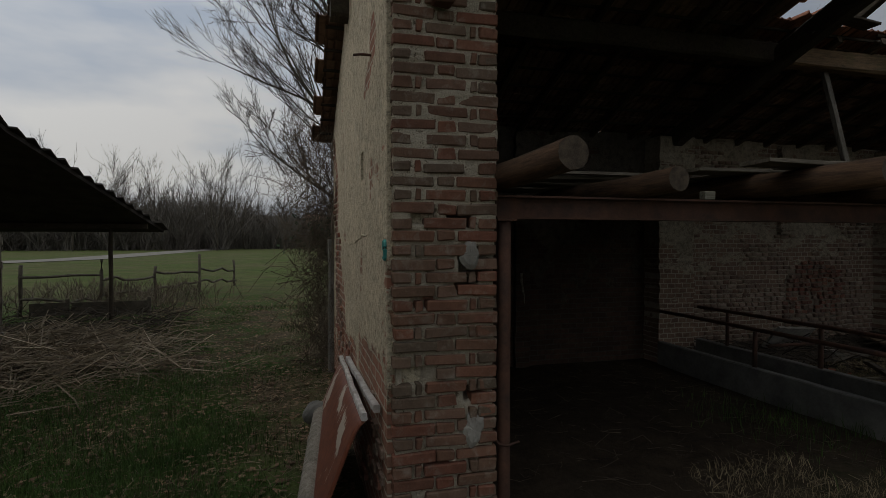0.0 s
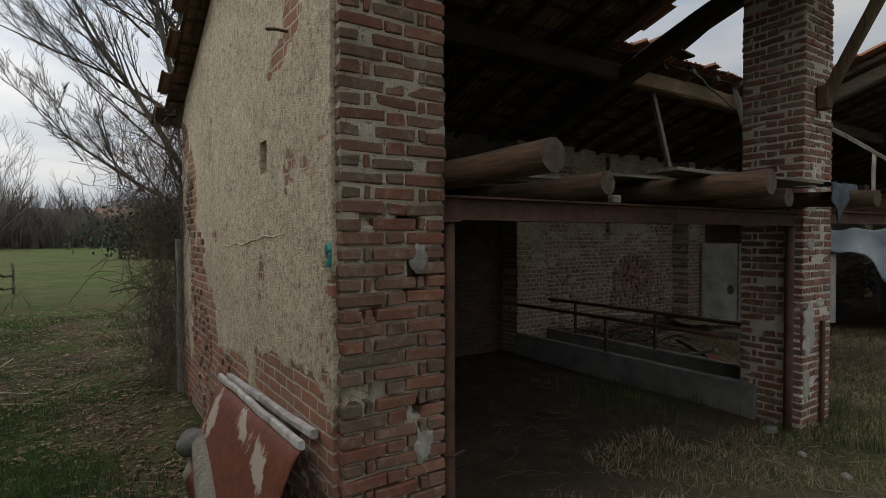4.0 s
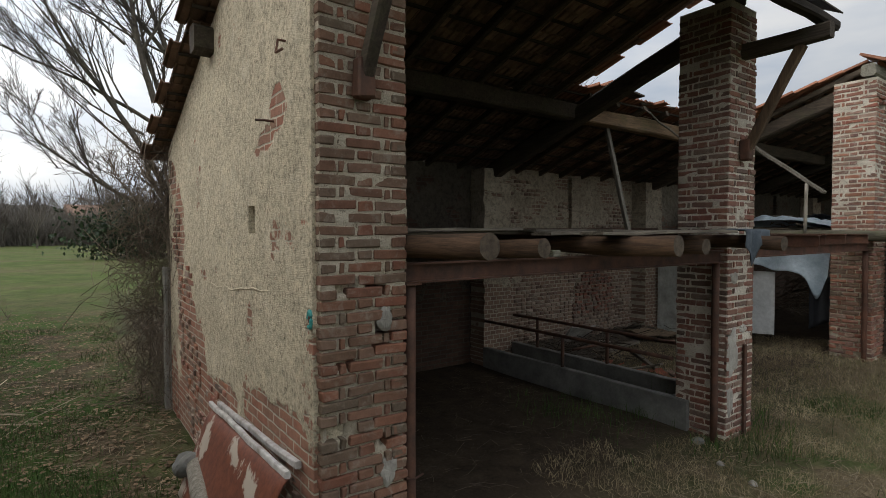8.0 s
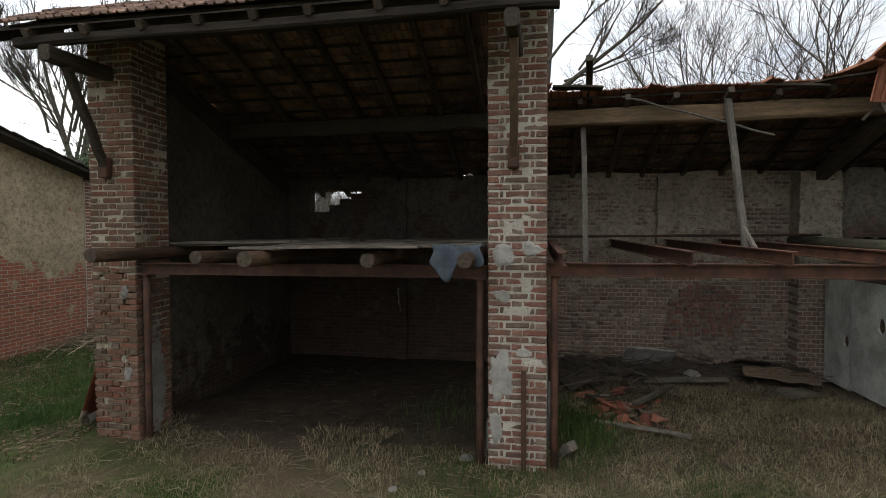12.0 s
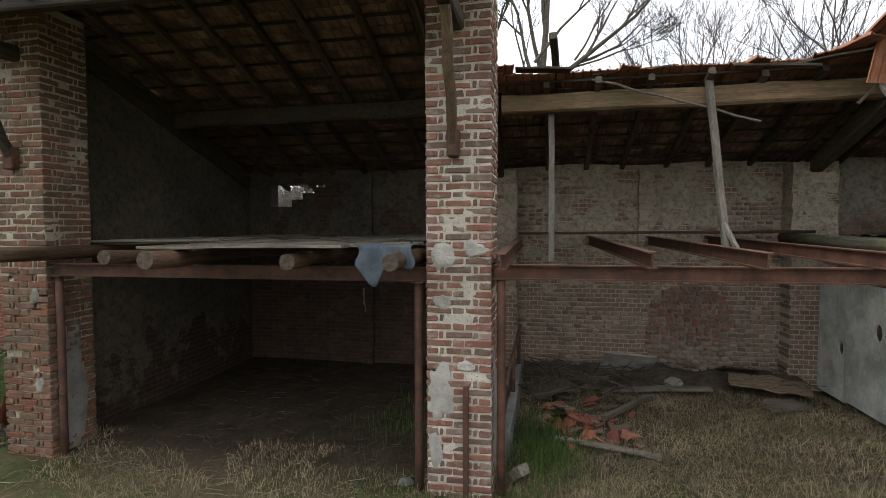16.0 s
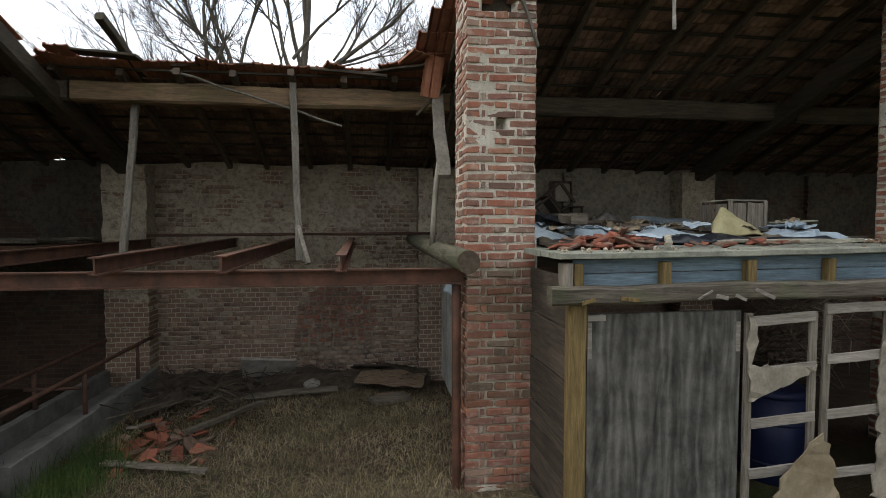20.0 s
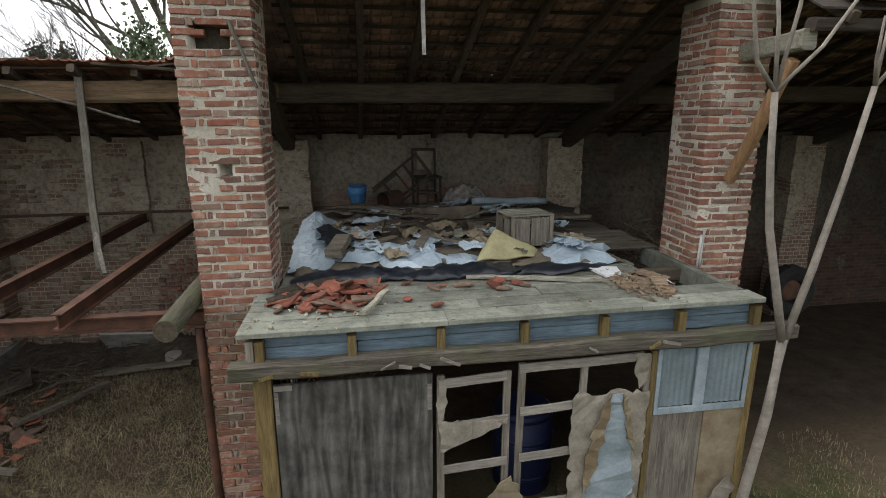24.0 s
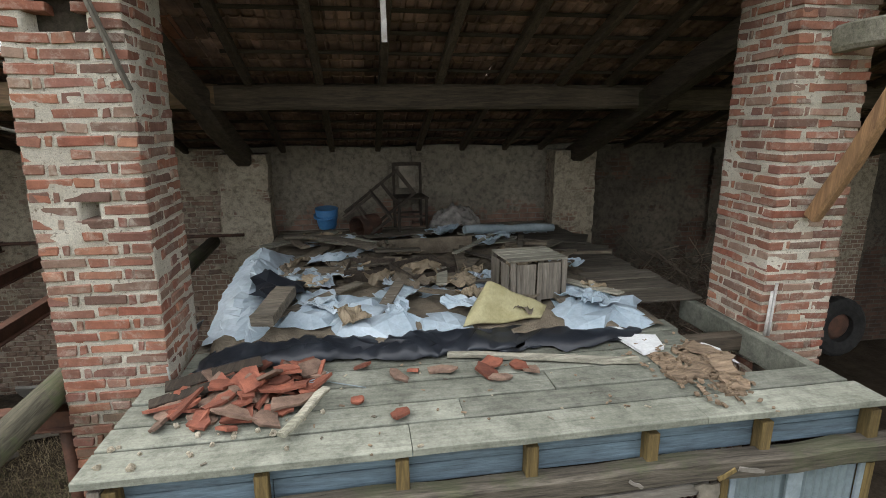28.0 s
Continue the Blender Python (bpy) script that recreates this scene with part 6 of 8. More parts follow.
# third bay squeezed, its deck lowered and leaned left, to fit the camera's view
def fit_to_view(ob, lower):
    """Fit one object of the third bay to the camera's view: squeeze its span and, if it belongs to the deck, lower and
    lean it.
    """
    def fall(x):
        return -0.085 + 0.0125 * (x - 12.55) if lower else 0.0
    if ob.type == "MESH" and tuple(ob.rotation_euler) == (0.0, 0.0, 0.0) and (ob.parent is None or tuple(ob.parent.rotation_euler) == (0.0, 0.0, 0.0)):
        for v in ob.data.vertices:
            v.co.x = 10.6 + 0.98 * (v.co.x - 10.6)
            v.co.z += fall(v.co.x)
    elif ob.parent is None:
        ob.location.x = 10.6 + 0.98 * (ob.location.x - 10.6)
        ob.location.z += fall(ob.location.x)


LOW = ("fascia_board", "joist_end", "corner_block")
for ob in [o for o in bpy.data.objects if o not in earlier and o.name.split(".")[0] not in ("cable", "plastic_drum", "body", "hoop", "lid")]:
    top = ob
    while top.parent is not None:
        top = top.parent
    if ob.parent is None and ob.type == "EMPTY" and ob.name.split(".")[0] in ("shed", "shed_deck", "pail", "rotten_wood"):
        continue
    fit_to_view(ob, top.name.split(".")[0] != "shed" or ob.name.split(".")[0] in LOW)

# ---- on and before the gable ----


def rusty_paint():
    m, nt, bs = base("rusty_painted_sheet", 0.6, 0.2, 0.4)
    vec = place(nt)
    n1, n2 = noisy(nt, vec, 2.6, 5.0, 0.6, 0.6), noisy(nt, vec, 16.0, 4.0, 0.7)
    col = ramp(nt, n2, [(0.3, (0.10, 0.03, 0.018)), (0.7, (0.2, 0.065, 0.032))])
    col = blend(nt, ramp(nt, n1, [(0.56, 0.0), (0.60, 1.0)]), col, (0.42, 0.36, 0.29))
    nt.links.new(col, bs.inputs["Base Color"])
    bump(nt, bs, n2, 0.3, 0.004)
    return m


M_HOOD = rusty_paint()
M_STRIP = simple("flaking_white_paint", (0.3, 0.27, 0.24), (0.62, 0.6, 0.57), 7, 0.8, bumps=0.4, spread=0.1)
hood = thing("metal_panel", "rusty dark red car-like metal panel leaning on the gable", "panel", at=(0.3, 4.0, 0.05))
bm = bmesh.new()
cloth(bm, 20, 12, lambda u, v: (0.40 - 0.33 * v ** 0.8 + 0.03 * math.sin(v * 3) - 0.02 * u, 5.0 - 2.02 * u - 0.14 * v * (1 - u), 0.70 + 0.12 * u - (0.64 + 0.1 * u) * v ** 1.25))
ob = part("sheet", bm, M_HOOD)
ob.modifiers.new("thickness", "SOLIDIFY").thickness = 0.01
under(ob, hood)
for a, b, w in (((0.385, 5.05, 0.735), (0.36, 2.98, 0.835), 0.035), ((0.435, 4.95, 0.75), (0.435, 3.0, 0.87), 0.04)):
    bm = bmesh.new()
    beam(bm, a, b, w, 0.045, 0.006, 8, 0.004)
    under(part("trim_strip", bm, M_STRIP, None, "flaking white painted strip"), hood)
bm = bmesh.new()
pole(bm, [(0.2, 4.75, 0.3), (0.15, 4.3, 0.24), (0.08, 3.7, 0.14), (0.02, 3.1, 0.05)], [0.085, 0.09, 0.085, 0.08], 12, 0.05, True, 1)
solid("log", bm, [M_POLE, M_LOG_END], "grey split log lying against the rusty panel", "log")
bm = bmesh.new()
bmesh.ops.create_icosphere(bm, subdivisions=3, radius=0.13, matrix=pose(0.17, 4.86, 0.3) @ Matrix.Diagonal((1.0, 1.0, 0.7, 1)))
for v in bm.verts:
    v.co += v.normal * 0.05 * noise.noise(v.co * 9)
solid("stone", bm, M_CONCRETE, "pale lump of stone on the end of the log", "stone")
for pts in ([(0.475, 3.24, 3.53), (0.42, 3.24, 3.53), (0.40, 3.22, 3.44), (0.40, 3.1, 3.43)], [(0.475, 3.48, 3.06), (0.40, 3.48, 3.06), (0.36, 3.52, 3.065)]):
    bm = bmesh.new()
    pole(bm, pts, 0.009, 6)
    solid("iron_hook", bm, M_RUST_DARK, "bent rusty iron hook in the gable plaster", "hook", "hooks in the gable")
bm = bmesh.new()
pole(bm, [(1.085, 2.86, 0.72), (1.12, 2.83, 0.665), (1.17, 2.82, 0.655), (1.24, 2.815, 0.675)], 0.008, 6)
solid("iron_hook", bm, M_RUST_DARK, "bent iron rod sticking out of the pillar's edge", "hook", "hooks in the gable")
bm = bmesh.new()
pole(bm, [(GABLE + 0.001, y, z) for y, z in ((5.4, 1.83), (5.1, 1.8), (4.8, 1.83), (4.6, 1.815), (4.35, 1.85), (4.15, 1.86), (4.0, 1.885), (3.8, 1.875), (3.55, 1.9))], [0.002, 0.007, 0.009, 0.007, 0.01, 0.008, 0.009, 0.006, 0.002], 6, 0.3)
tagged(part("plaster_ridge", bm, M_PLASTER_OUT), "raised crack running along the gable plaster", "crack", "", "structure")
bm = bmesh.new()
beam(bm, (0.44, 7.69, -0.1), (0.44, 7.69, 1.86), 0.09, 0.1, 0.015, 8, 0.008)
solid("corner_post", bm, M_CEMENT, "slim grey post at the back corner of the gable", "post")
M_TEAL = simple("teal_enamel", (0.03, 0.22, 0.2), (0.08, 0.36, 0.33), 20, 0.4, spread=0)
tag = thing("wire_insulator", "small teal insulator with a dark centre on the corner", "insulator", at=(0.46, 2.87, 1.79))
bm = bmesh.new()
pole(bm, [(0.462, 2.86 + 0.022 * math.cos(k), 1.79 + 0.05 * math.sin(k)) for k in [j * 0.45 for j in range(13)]], 0.012, 6)
under(part("ring", bm, M_TEAL), tag)
bm = bmesh.new()
box(bm, 0.455, 0.468, 2.85, 2.875, 1.77, 1.81, 0.004)
under(part("clip", bm, M_RUST_DARK), tag)


# patches of cement and stones on the pillars
def patch(x, z, rx, rz, name, mat, label, y=FRONT, seed=0.0, thick=0.007, axis=1):
    bm = bmesh.new()
    n, rings = 40, 3
    cen = bm.verts.new((x, y - thick, z) if axis == 1 else (y + thick, x, z))
    prev = None
    for r in range(1, rings + 1):
        ring = []
        for k in range(n):
            a = k * math.tau / n
            rr = (r / rings) * (1 + (0.45 * noise.noise(Vector((math.cos(a) * 1.3, math.sin(a) * 1.3, seed))) + 0.14 * noise.noise(Vector((math.cos(a) * 4, math.sin(a) * 4, seed)))) * (r / rings))
            t = thick * (1 if r < rings else -0.4) * (1 + 0.5 * noise.noise(Vector((math.cos(a) * 4, math.sin(a) * 4, seed + r))))
            p = (x + rx * rr * math.cos(a), y - t, z + rz * rr * math.sin(a))
            ring.append(bm.verts.new(p if axis == 1 else (y + t, p[0], p[2])))
        for k in range(n):
            q = (k + 1) % n
            if prev:
                bm.faces.new((prev[k], ring[k], ring[q], prev[q]))
            else:
                bm.faces.new((cen, ring[k], ring[q]))
        prev = ring
    bmesh.ops.recalc_face_normals(bm, faces=bm.faces[:])
    ob = part(name, bm, mat, None, label)
    return tagged(ob, label, "patch", "cement patches on the pillars", "structure")


for x, z, rx, rz, seed in ((0.93, 1.76, 0.055, 0.08, 1.0), (0.95, 0.78, 0.06, 0.1, 2.0), (5.40, 1.80, 0.1, 0.07, 3.0), (5.38, 0.93, 0.12, 0.3, 4.0), (5.62, 1.2, 0.1, 0.05, 5.0), (5.42, 2.22, 0.14, 0.12, 6.0), (5.7, 2.27, 0.11, 0.08, 9.0), (5.34, 0.42, 0.07, 0.2, 7.0), (10.22, 0.12, 0.25, 0.12, 8.0),):
    patch(x, z, rx, rz, "cement_patch", M_CEMENT if x < 3 else M_RENDER if x < 9 else M_MORTAR, "grey cement patch on a brick pillar", seed=seed, thick=0.011)
for yy, z, rx, rz, seed, x in ((3.1, 0.7, 0.22, 0.6, 21.0, 5.86), (3.05, 0.6, 0.2, 0.7, 22.0, 1.09)):
    patch(yy, z, rx, rz, "cement_patch", M_CEMENT, "grey cement render on the side of a pillar", y=x, seed=seed, axis=0)
# broken ridge pieces and a plank on the third pillar
bm = bmesh.new()
beam(bm, (10.43, FRONT - 0.02, 4.52), (10.6, FRONT - 0.03, 4.02), 0.05, 0.02, 0.004, 4, 0.004)
solid("plank_strip", bm, M_POLE, "grey strip of wood fixed slantwise to the pillar", "strip")
# dark plate that gives the pillar's square hole its shade
bm = bmesh.new()
box(bm, 10.14, 10.42, FRONT + 0.1, FRONT + 0.13, 4.28, 4.5, 0.0)
solid("putlog_hole", bm, M_DARKBEAM, "dark plate standing in for the shade in the pillar's square hole", "hole", "", "structure")
bm = bmesh.new()
n = 14
for s, (xa, xb) in enumerate(((10.28, 10.86),)):
    rows = [[bm.verts.new((xx, RIDGE_Y - 0.12 + r * math.cos(math.pi * k / (n - 1)), 5.06 + r * math.sin(math.pi * k / (n - 1)))) for k in range(n)] for xx, r in ((xa, 0.1), (xb, 0.115), (xb, 0.1), (xa, 0.085))]
    for p, q in ((0, 1), (1, 2), (2, 3), (3, 0)):
        for k in range(n - 1):
            bm.faces.new((rows[p][k], rows[p][k + 1], rows[q][k + 1], rows[q][k]))
solid("ridge_tile", bm, M_TILE_NEW, "orange half-round ridge tile on top of the pillar", "ridge tile")
bm = bmesh.new()
beam(bm, (11.95, 2.97, 5.06), (11.97, 2.97, 4.31), 0.035, 0.015, 0.003, 5, 0.004)
solid("hanging_strip", bm, M_STRIP, "pale thin strip hanging from the ridge beam", "strip")
for x, z0, z1 in ((14.605, 2.35, 2.68), (14.632, 2.35, 2.735)):
    bm = bmesh.new()
    pole(bm, line((x, FRONT - 0.03, z0), (x + 0.02, FRONT - 0.02, z1), 3), 0.011, 8)
    solid("plastic_tube", bm, M_STRIP, "thin white plastic tube standing against the pillar", "tube", "white tubes by the pillar")

# ---- tractor tyre and brush in the last bay ----
M_RUBBER = simple("worn_rubber", (0.018, 0.017, 0.016), (0.04, 0.038, 0.035), 8, 0.85, spread=0)
tyre = thing("tractor_wheel", "worn black tractor wheel leaning in the last bay", "wheel", at=(19.23, 6.55, 0.1))
bm = bmesh.new()
n, k2 = 40, 10
prof = [(0.23, -0.1), (0.33, -0.14), (0.42, -0.13), (0.465, -0.09), (0.475, 0.0), (0.465, 0.09), (0.42, 0.13), (0.33, 0.14), (0.23, 0.1), (0.22, 0.0)]
rows = [[bm.verts.new((19.23 + r * math.cos(a), 6.55 + w + 0.16 * (0.6 + r * math.sin(a)) * 0.35, 0.61 + (r + (0.015 if k in (3, 4, 5) and i % 2 else 0)) * math.sin(a))) for k, (r, w) in enumerate(prof)] for i, a in ((i, i * math.tau / n) for i in range(n))]
for i in range(n):
    for k in range(k2):
        bm.faces.new((rows[i][k], rows[i][(k + 1) % k2], rows[(i + 1) % n][(k + 1) % k2], rows[(i + 1) % n][k]))
under(part("tyre", bm, M_RUBBER), tyre)
bm = bmesh.new()
pole(bm, [(19.23, 6.53, 0.61), (19.23, 6.57, 0.61), (19.23, 6.7, 0.62)], [0.16, 0.235, 0.235], 24)
under(part("rim", bm, M_RUST_DARK), tyre)


# ---- twigs, grass and trees ----
class Tubes:
    """Gathers many thin tubes into one mesh."""

    def __init__(self):
        self.v, self.f = [], []

    def add(self, pts, radii, sides):
        o, n = len(self.v), len(pts)
        for i, p in enumerate(pts):
            d = pts[min(i + 1, n - 1)] - pts[max(i - 1, 0)]
            _, s, u = axes_of(d)
            for k in range(sides):
                a = k * math.tau / sides
                q = p + (s * math.cos(a) + u * math.sin(a)) * radii[i]
                self.v.append((q.x, q.y, q.z))
        for i in range(n - 1):
            for k in range(sides):
                a, b = o + i * sides + k, o + i * sides + (k + 1) % sides
                self.f.append((a, b, b + sides, a + sides))


def grow(store, p, d, length, r, depth, rnd, up=0.12, spread=0.75, kids=(3, 5), droop=0.0, shrink=0.62, wander=0.16, depth0=None, r_min=0.004):
    """A limb with its side branches. store: one Tubes for stout wood, one for twigs."""
    n = 5 if depth > 1 else 4
    pts, radii = [p.copy()], [r]
    for i in range(n):
        d = (d + Vector((rnd.gauss(0, wander), rnd.gauss(0, wander), rnd.gauss(0, wander) + up - droop * (i / n)))).normalized()
        p = p + d * (length / n)
        pts.append(p.copy())
        radii.append(max(r_min * 0.6, r * (1 - 0.62 * (i + 1) / n)))
    store[0 if r > 0.03 else 1].add(pts, radii, 7 if r > 0.1 else 5 if r > 0.03 else 3)
    if depth == 0:
        return
    for k in range(rnd.randint(*kids)):
        f = rnd.uniform(0.25, 1.0) if k else 1.0
        i = min(n - 1, int(f * n))
        q = pts[i].lerp(pts[i + 1], f * n - i) if f < 1 else pts[-1]
        rr = max(r_min, radii[i] * rnd.uniform(0.5, 0.75))
        dd = (pts[min(i + 1, n)] - pts[i]).normalized()
        side = Vector((rnd.gauss(0, 1), rnd.gauss(0, 1), rnd.gauss(0, 0.6))).normalized()
        nd2 = (dd + side * spread * rnd.uniform(0.5, 1.1)).normalized()
        grow(store, q, nd2, length * shrink * rnd.uniform(0.7, 1.15), rr, depth - 1, rnd, up, spread, kids, droop, shrink, wander, depth0, r_min)


M_BARK = simple("grey_brown_bark", (0.075, 0.065, 0.05), (0.15, 0.13, 0.1), 6, 0.95, bumps=0.6, dist=0.02, spread=0.1)
M_TWIG = simple("bare_twigs", (0.055, 0.045, 0.036), (0.10, 0.085, 0.07), 3, 0.95, bumps=0, spread=0.15)
M_PALE_BARK = simple("smooth_pale_bark", (0.19, 0.165, 0.14), (0.31, 0.275, 0.235), 12, 0.8, bumps=0.3, spread=0)


def tree(limbs, seed, label, depth=4, **how):
    """limbs: start, direction, length and radius of each main limb."""
    rnd = random.Random(seed)
    st = (Tubes(), Tubes())
    for p, d, l, r in limbs:
        grow(st, Vector(p), Vector(d).normalized(), l, r, depth, rnd, **how)
    base_at = limbs[0][0]
    t = thing("bare_tree", label, "tree", "bare trees behind the buildings", at=(base_at[0], base_at[1], ground_z(base_at[0], base_at[1])))
    a = bulk("trunk", st[0].v, st[0].f, M_BARK, None, "", "", True)
    b = bulk("crown", st[1].v, st[1].f, M_TWIG, None, "fine bare twigs", "stuff")
    under(a, t)
    under(b, t)
    return t


# many-stemmed tree behind the gable and the roofless bay: stems leaning out over the back lane, then the tall middle ones
tree([((5.2, 24.0, -0.1), (-0.36, 0.0, 1), 9.0, 0.2), ((2.6, 24.0, 7.5), (-0.4, 0.0, 0.9), 6.2, 0.13), ((2.5, 24.0, 6.7), (-0.9, 0.0, 0.3), 4.4, 0.085), ((2.0, 24.0, 3.48), (-0.88, 0.0, 0.38), 3.9, 0.08), ((2.4, 24.0, 5.2), (-0.8, -0.1, 0.5), 3.8, 0.055), ((1.6, 24.0, 9.6), (-0.75, 0.0, 0.6), 3.0, 0.06),
      ((4.0, 24.0, 1.3), (-0.66, 0.0, 0.72), 3.2, 0.1), ((2.9, 24.0, 2.5), (-0.75, -0.1, 0.7), 2.9, 0.05), ((0.6, 24.0, 7.5), (-0.5, 0.1, 0.85), 3.4, 0.045), ((0.6, 24.0, 3.9), (-0.45, 0.0, 0.9), 3.2, 0.045), ((-0.6, 24.0, 4.7), (-0.6, 0.1, 0.7), 1.7, 0.03), ((2.2, 24.0, 6.2), (-0.9, 0.1, 0.5), 3.2, 0.055), ((1.4, 24.0, 3.6), (-0.6, 0.1, 0.75), 3.4, 0.045), ((1.8, 24.0, 7.0), (-0.5, 0.0, 0.85), 3.6, 0.045)],
     5, "bare tree leaning out past the gable with fine upswept twigs", 4, up=0.05, spread=0.58, kids=(4, 5), shrink=0.54, wander=0.085, r_min=0.0075)
tree([((5.55, 24.2, -0.1), (0.02, 0.0, 1), 15.5, 0.3), ((4.9, 24.2, 4.0), (-0.35, 0.0, 1), 6.4, 0.17), ((2.97, 24.2, 9.7), (-0.65, 0.0, 0.76), 5.0, 0.1), ((3.2, 24.2, 9.3), (-0.3, 0.0, 0.95), 5.4, 0.11), ((3.3, 24.2, 9.1), (0.12, 0.0, 1), 5.0, 0.09), ((3.0, 24.2, 9.6), (-0.92, 0.1, 0.28), 4.8, 0.05),
      ((5.6, 24.2, 9.6), (-0.42, 0.0, 0.9), 5.4, 0.1), ((5.75, 24.2, 10.2), (0.5, -0.1, 0.85), 4.8, 0.09), ((6.3, 24.2, 9.0), (0.75, 0.0, 0.66), 6.2, 0.14), ((5.7, 24.2, 8.2), (0.72, 0.0, 0.7), 1.6, 0.16), ((6.9, 24.2, 9.7), (0.95, 0.1, 0.25), 4.8, 0.06), ((5.6, 24.2, 8.8), (-0.7, 0.1, 0.6), 4.0, 0.06), ((7.6, 24.2, 10.2), (0.4, 0.1, 0.9), 4.0, 0.06), ((5.4, 24.2, 8.4), (-0.2, -0.2, 1), 4.6, 0.07)],
     9, "tall bare tree with spreading limbs behind the roofless bay", 4, up=0.04, spread=0.62, kids=(4, 6), shrink=0.52, wander=0.1, r_min=0.0085)
for x, y, h, s in ((12.5, 24.0, 5.6, 21), (18.0, 23.0, 6.0, 22), (15.0, 27.0, 6.0, 23)):
    tree([((x, y, -0.1), (0.05, 0, 1), h * 1.5, 0.13), ((x, y, 4.0), (-0.5, 0, 0.8), h, 0.07), ((x, y, 4.4), (0.55, 0.1, 0.8), h, 0.07), ((x, y, 5.6), (-0.2, -0.2, 1), h, 0.07), ((x, y, 5.2), (-0.85, -0.2, 0.6), h * 0.8, 0.055), ((x, y, 5.6), (0.85, -0.2, 0.6), h * 0.8, 0.055)],
         s, "slim bare tree behind the farm building", 3, up=0.05, spread=0.65, kids=(5, 7), shrink=0.56, wander=0.13, r_min=0.007)


def leafage(name, count, cen, rad, size, mat, label, seed, category="ivy"):
    """A ragged mass of small leaves."""
    r = np.random.default_rng(seed)
    lv, lf = [], []
    for _ in range(count):
        p = [c + q * v for c, q, v in zip(cen, rad, r.normal(0, 0.5, 3))]
        s = r.uniform(*size)
        m = pose(p[0], p[1], p[2], r.uniform(0, 180), r.uniform(0, 180), r.uniform(0, 360))
        o = len(lv)
        lv += [tuple(m @ Vector(v)) for v in ((s, 0, 0), (0, s * 0.7, s * 0.2), (-s, 0, 0), (0, -s * 0.7, s * 0.2))]
        lf.append((o, o + 1, o + 2, o + 3))
    return tagged(bulk(name, lv, lf, mat, kind="stuff"), label, category)


M_IVY_PALE = simple("pale_ivy_leaves", (0.05, 0.075, 0.035), (0.12, 0.16, 0.08), 2, 0.7, bumps=0, spread=0.4, island=True)
M_IVY = simple("ivy_leaves", (0.012, 0.024, 0.01), (0.035, 0.06, 0.02), 2, 0.6, bumps=0, spread=0.4, island=True)
leafage("ivy", 3600, (5.60, 15.0, 4.77), (0.7, 0.6, 1.4), (0.04, 0.09), M_IVY_PALE, "grey-green ivy standing over the roof edge", 81)
leafage("ivy", 1500, (-54.2, 128.0, 14.2), (1.7, 1.5, 3.4), (0.25, 0.5), M_IVY, "ivy-clad trunk far across the field", 83)
leafage("ivy", 1500, (-49.1, 128.0, 13.5), (1.8, 1.5, 3.4), (0.25, 0.5), M_IVY, "ivy-clad trunk far across the field", 84)
leafage("ivy", 3800, (-15.2, 19.5, 4.6), (1.4, 1.0, 1.55), (0.06, 0.12), M_IVY_PALE, "dark evergreen bush behind the neighbouring roof", 82)
leafage("evergreen_bush", 3600, (5.5, 56.0, 2.0), (4.5, 2.0, 2.4), (0.12, 0.25), M_IVY, "dark evergreen hedge before the distant house", 85, "bush")
tree([((-33.5, 37.0, -0.1), (0.0, 0, 1), 21.0, 0.36), ((-33.5, 37.0, 6.0), (-0.3, 0, 0.95), 10.0, 0.2), ((-33.5, 37.0, 8.0), (0.33, 0, 0.95), 7.5, 0.15), ((-33.5, 37.0, 11.0), (0.1, 0.1, 1), 7.0, 0.15), ((-33.5, 37.0, 8.5), (-0.65, 0, 0.75), 6.5, 0.12), ((-33.5, 37.0, 7.5), (0.7, 0, 0.7), 6.0, 0.12), ((-33.5, 37.0, 12.0), (-0.45, -0.1, 0.9), 6.0, 0.12), ((-33.5, 37.0, 12.5), (0.5, -0.1, 0.85), 6.0, 0.12), ((-36.0, 37.0, 11.0), (-0.2, 0, 1), 6.5, 0.12), ((-32.4, 37.0, 6.5), (0.85, 0, 0.45), 4.5, 0.09)],
     31, "tall round-headed bare tree behind the neighbouring house", 4, up=0.07, spread=0.55, kids=(5, 6), shrink=0.54, wander=0.085, r_min=0.018)
tree([((-12.0, 21.0, -0.1), (0.0, 0, 1), 5.4, 0.1), ((-12.0, 21.0, 3.6), (0.35, 0, 0.9), 2.0, 0.045), ((-12.0, 21.0, 3.8), (-0.35, 0, 0.9), 2.0, 0.045), ((-12.0, 21.0, 4.6), (0.15, 0, 1), 1.8, 0.04)],
     33, "slim bare tree behind the neighbouring house", 4, up=0.06, spread=0.65, kids=(4, 5), shrink=0.55, wander=0.12, r_min=0.007)

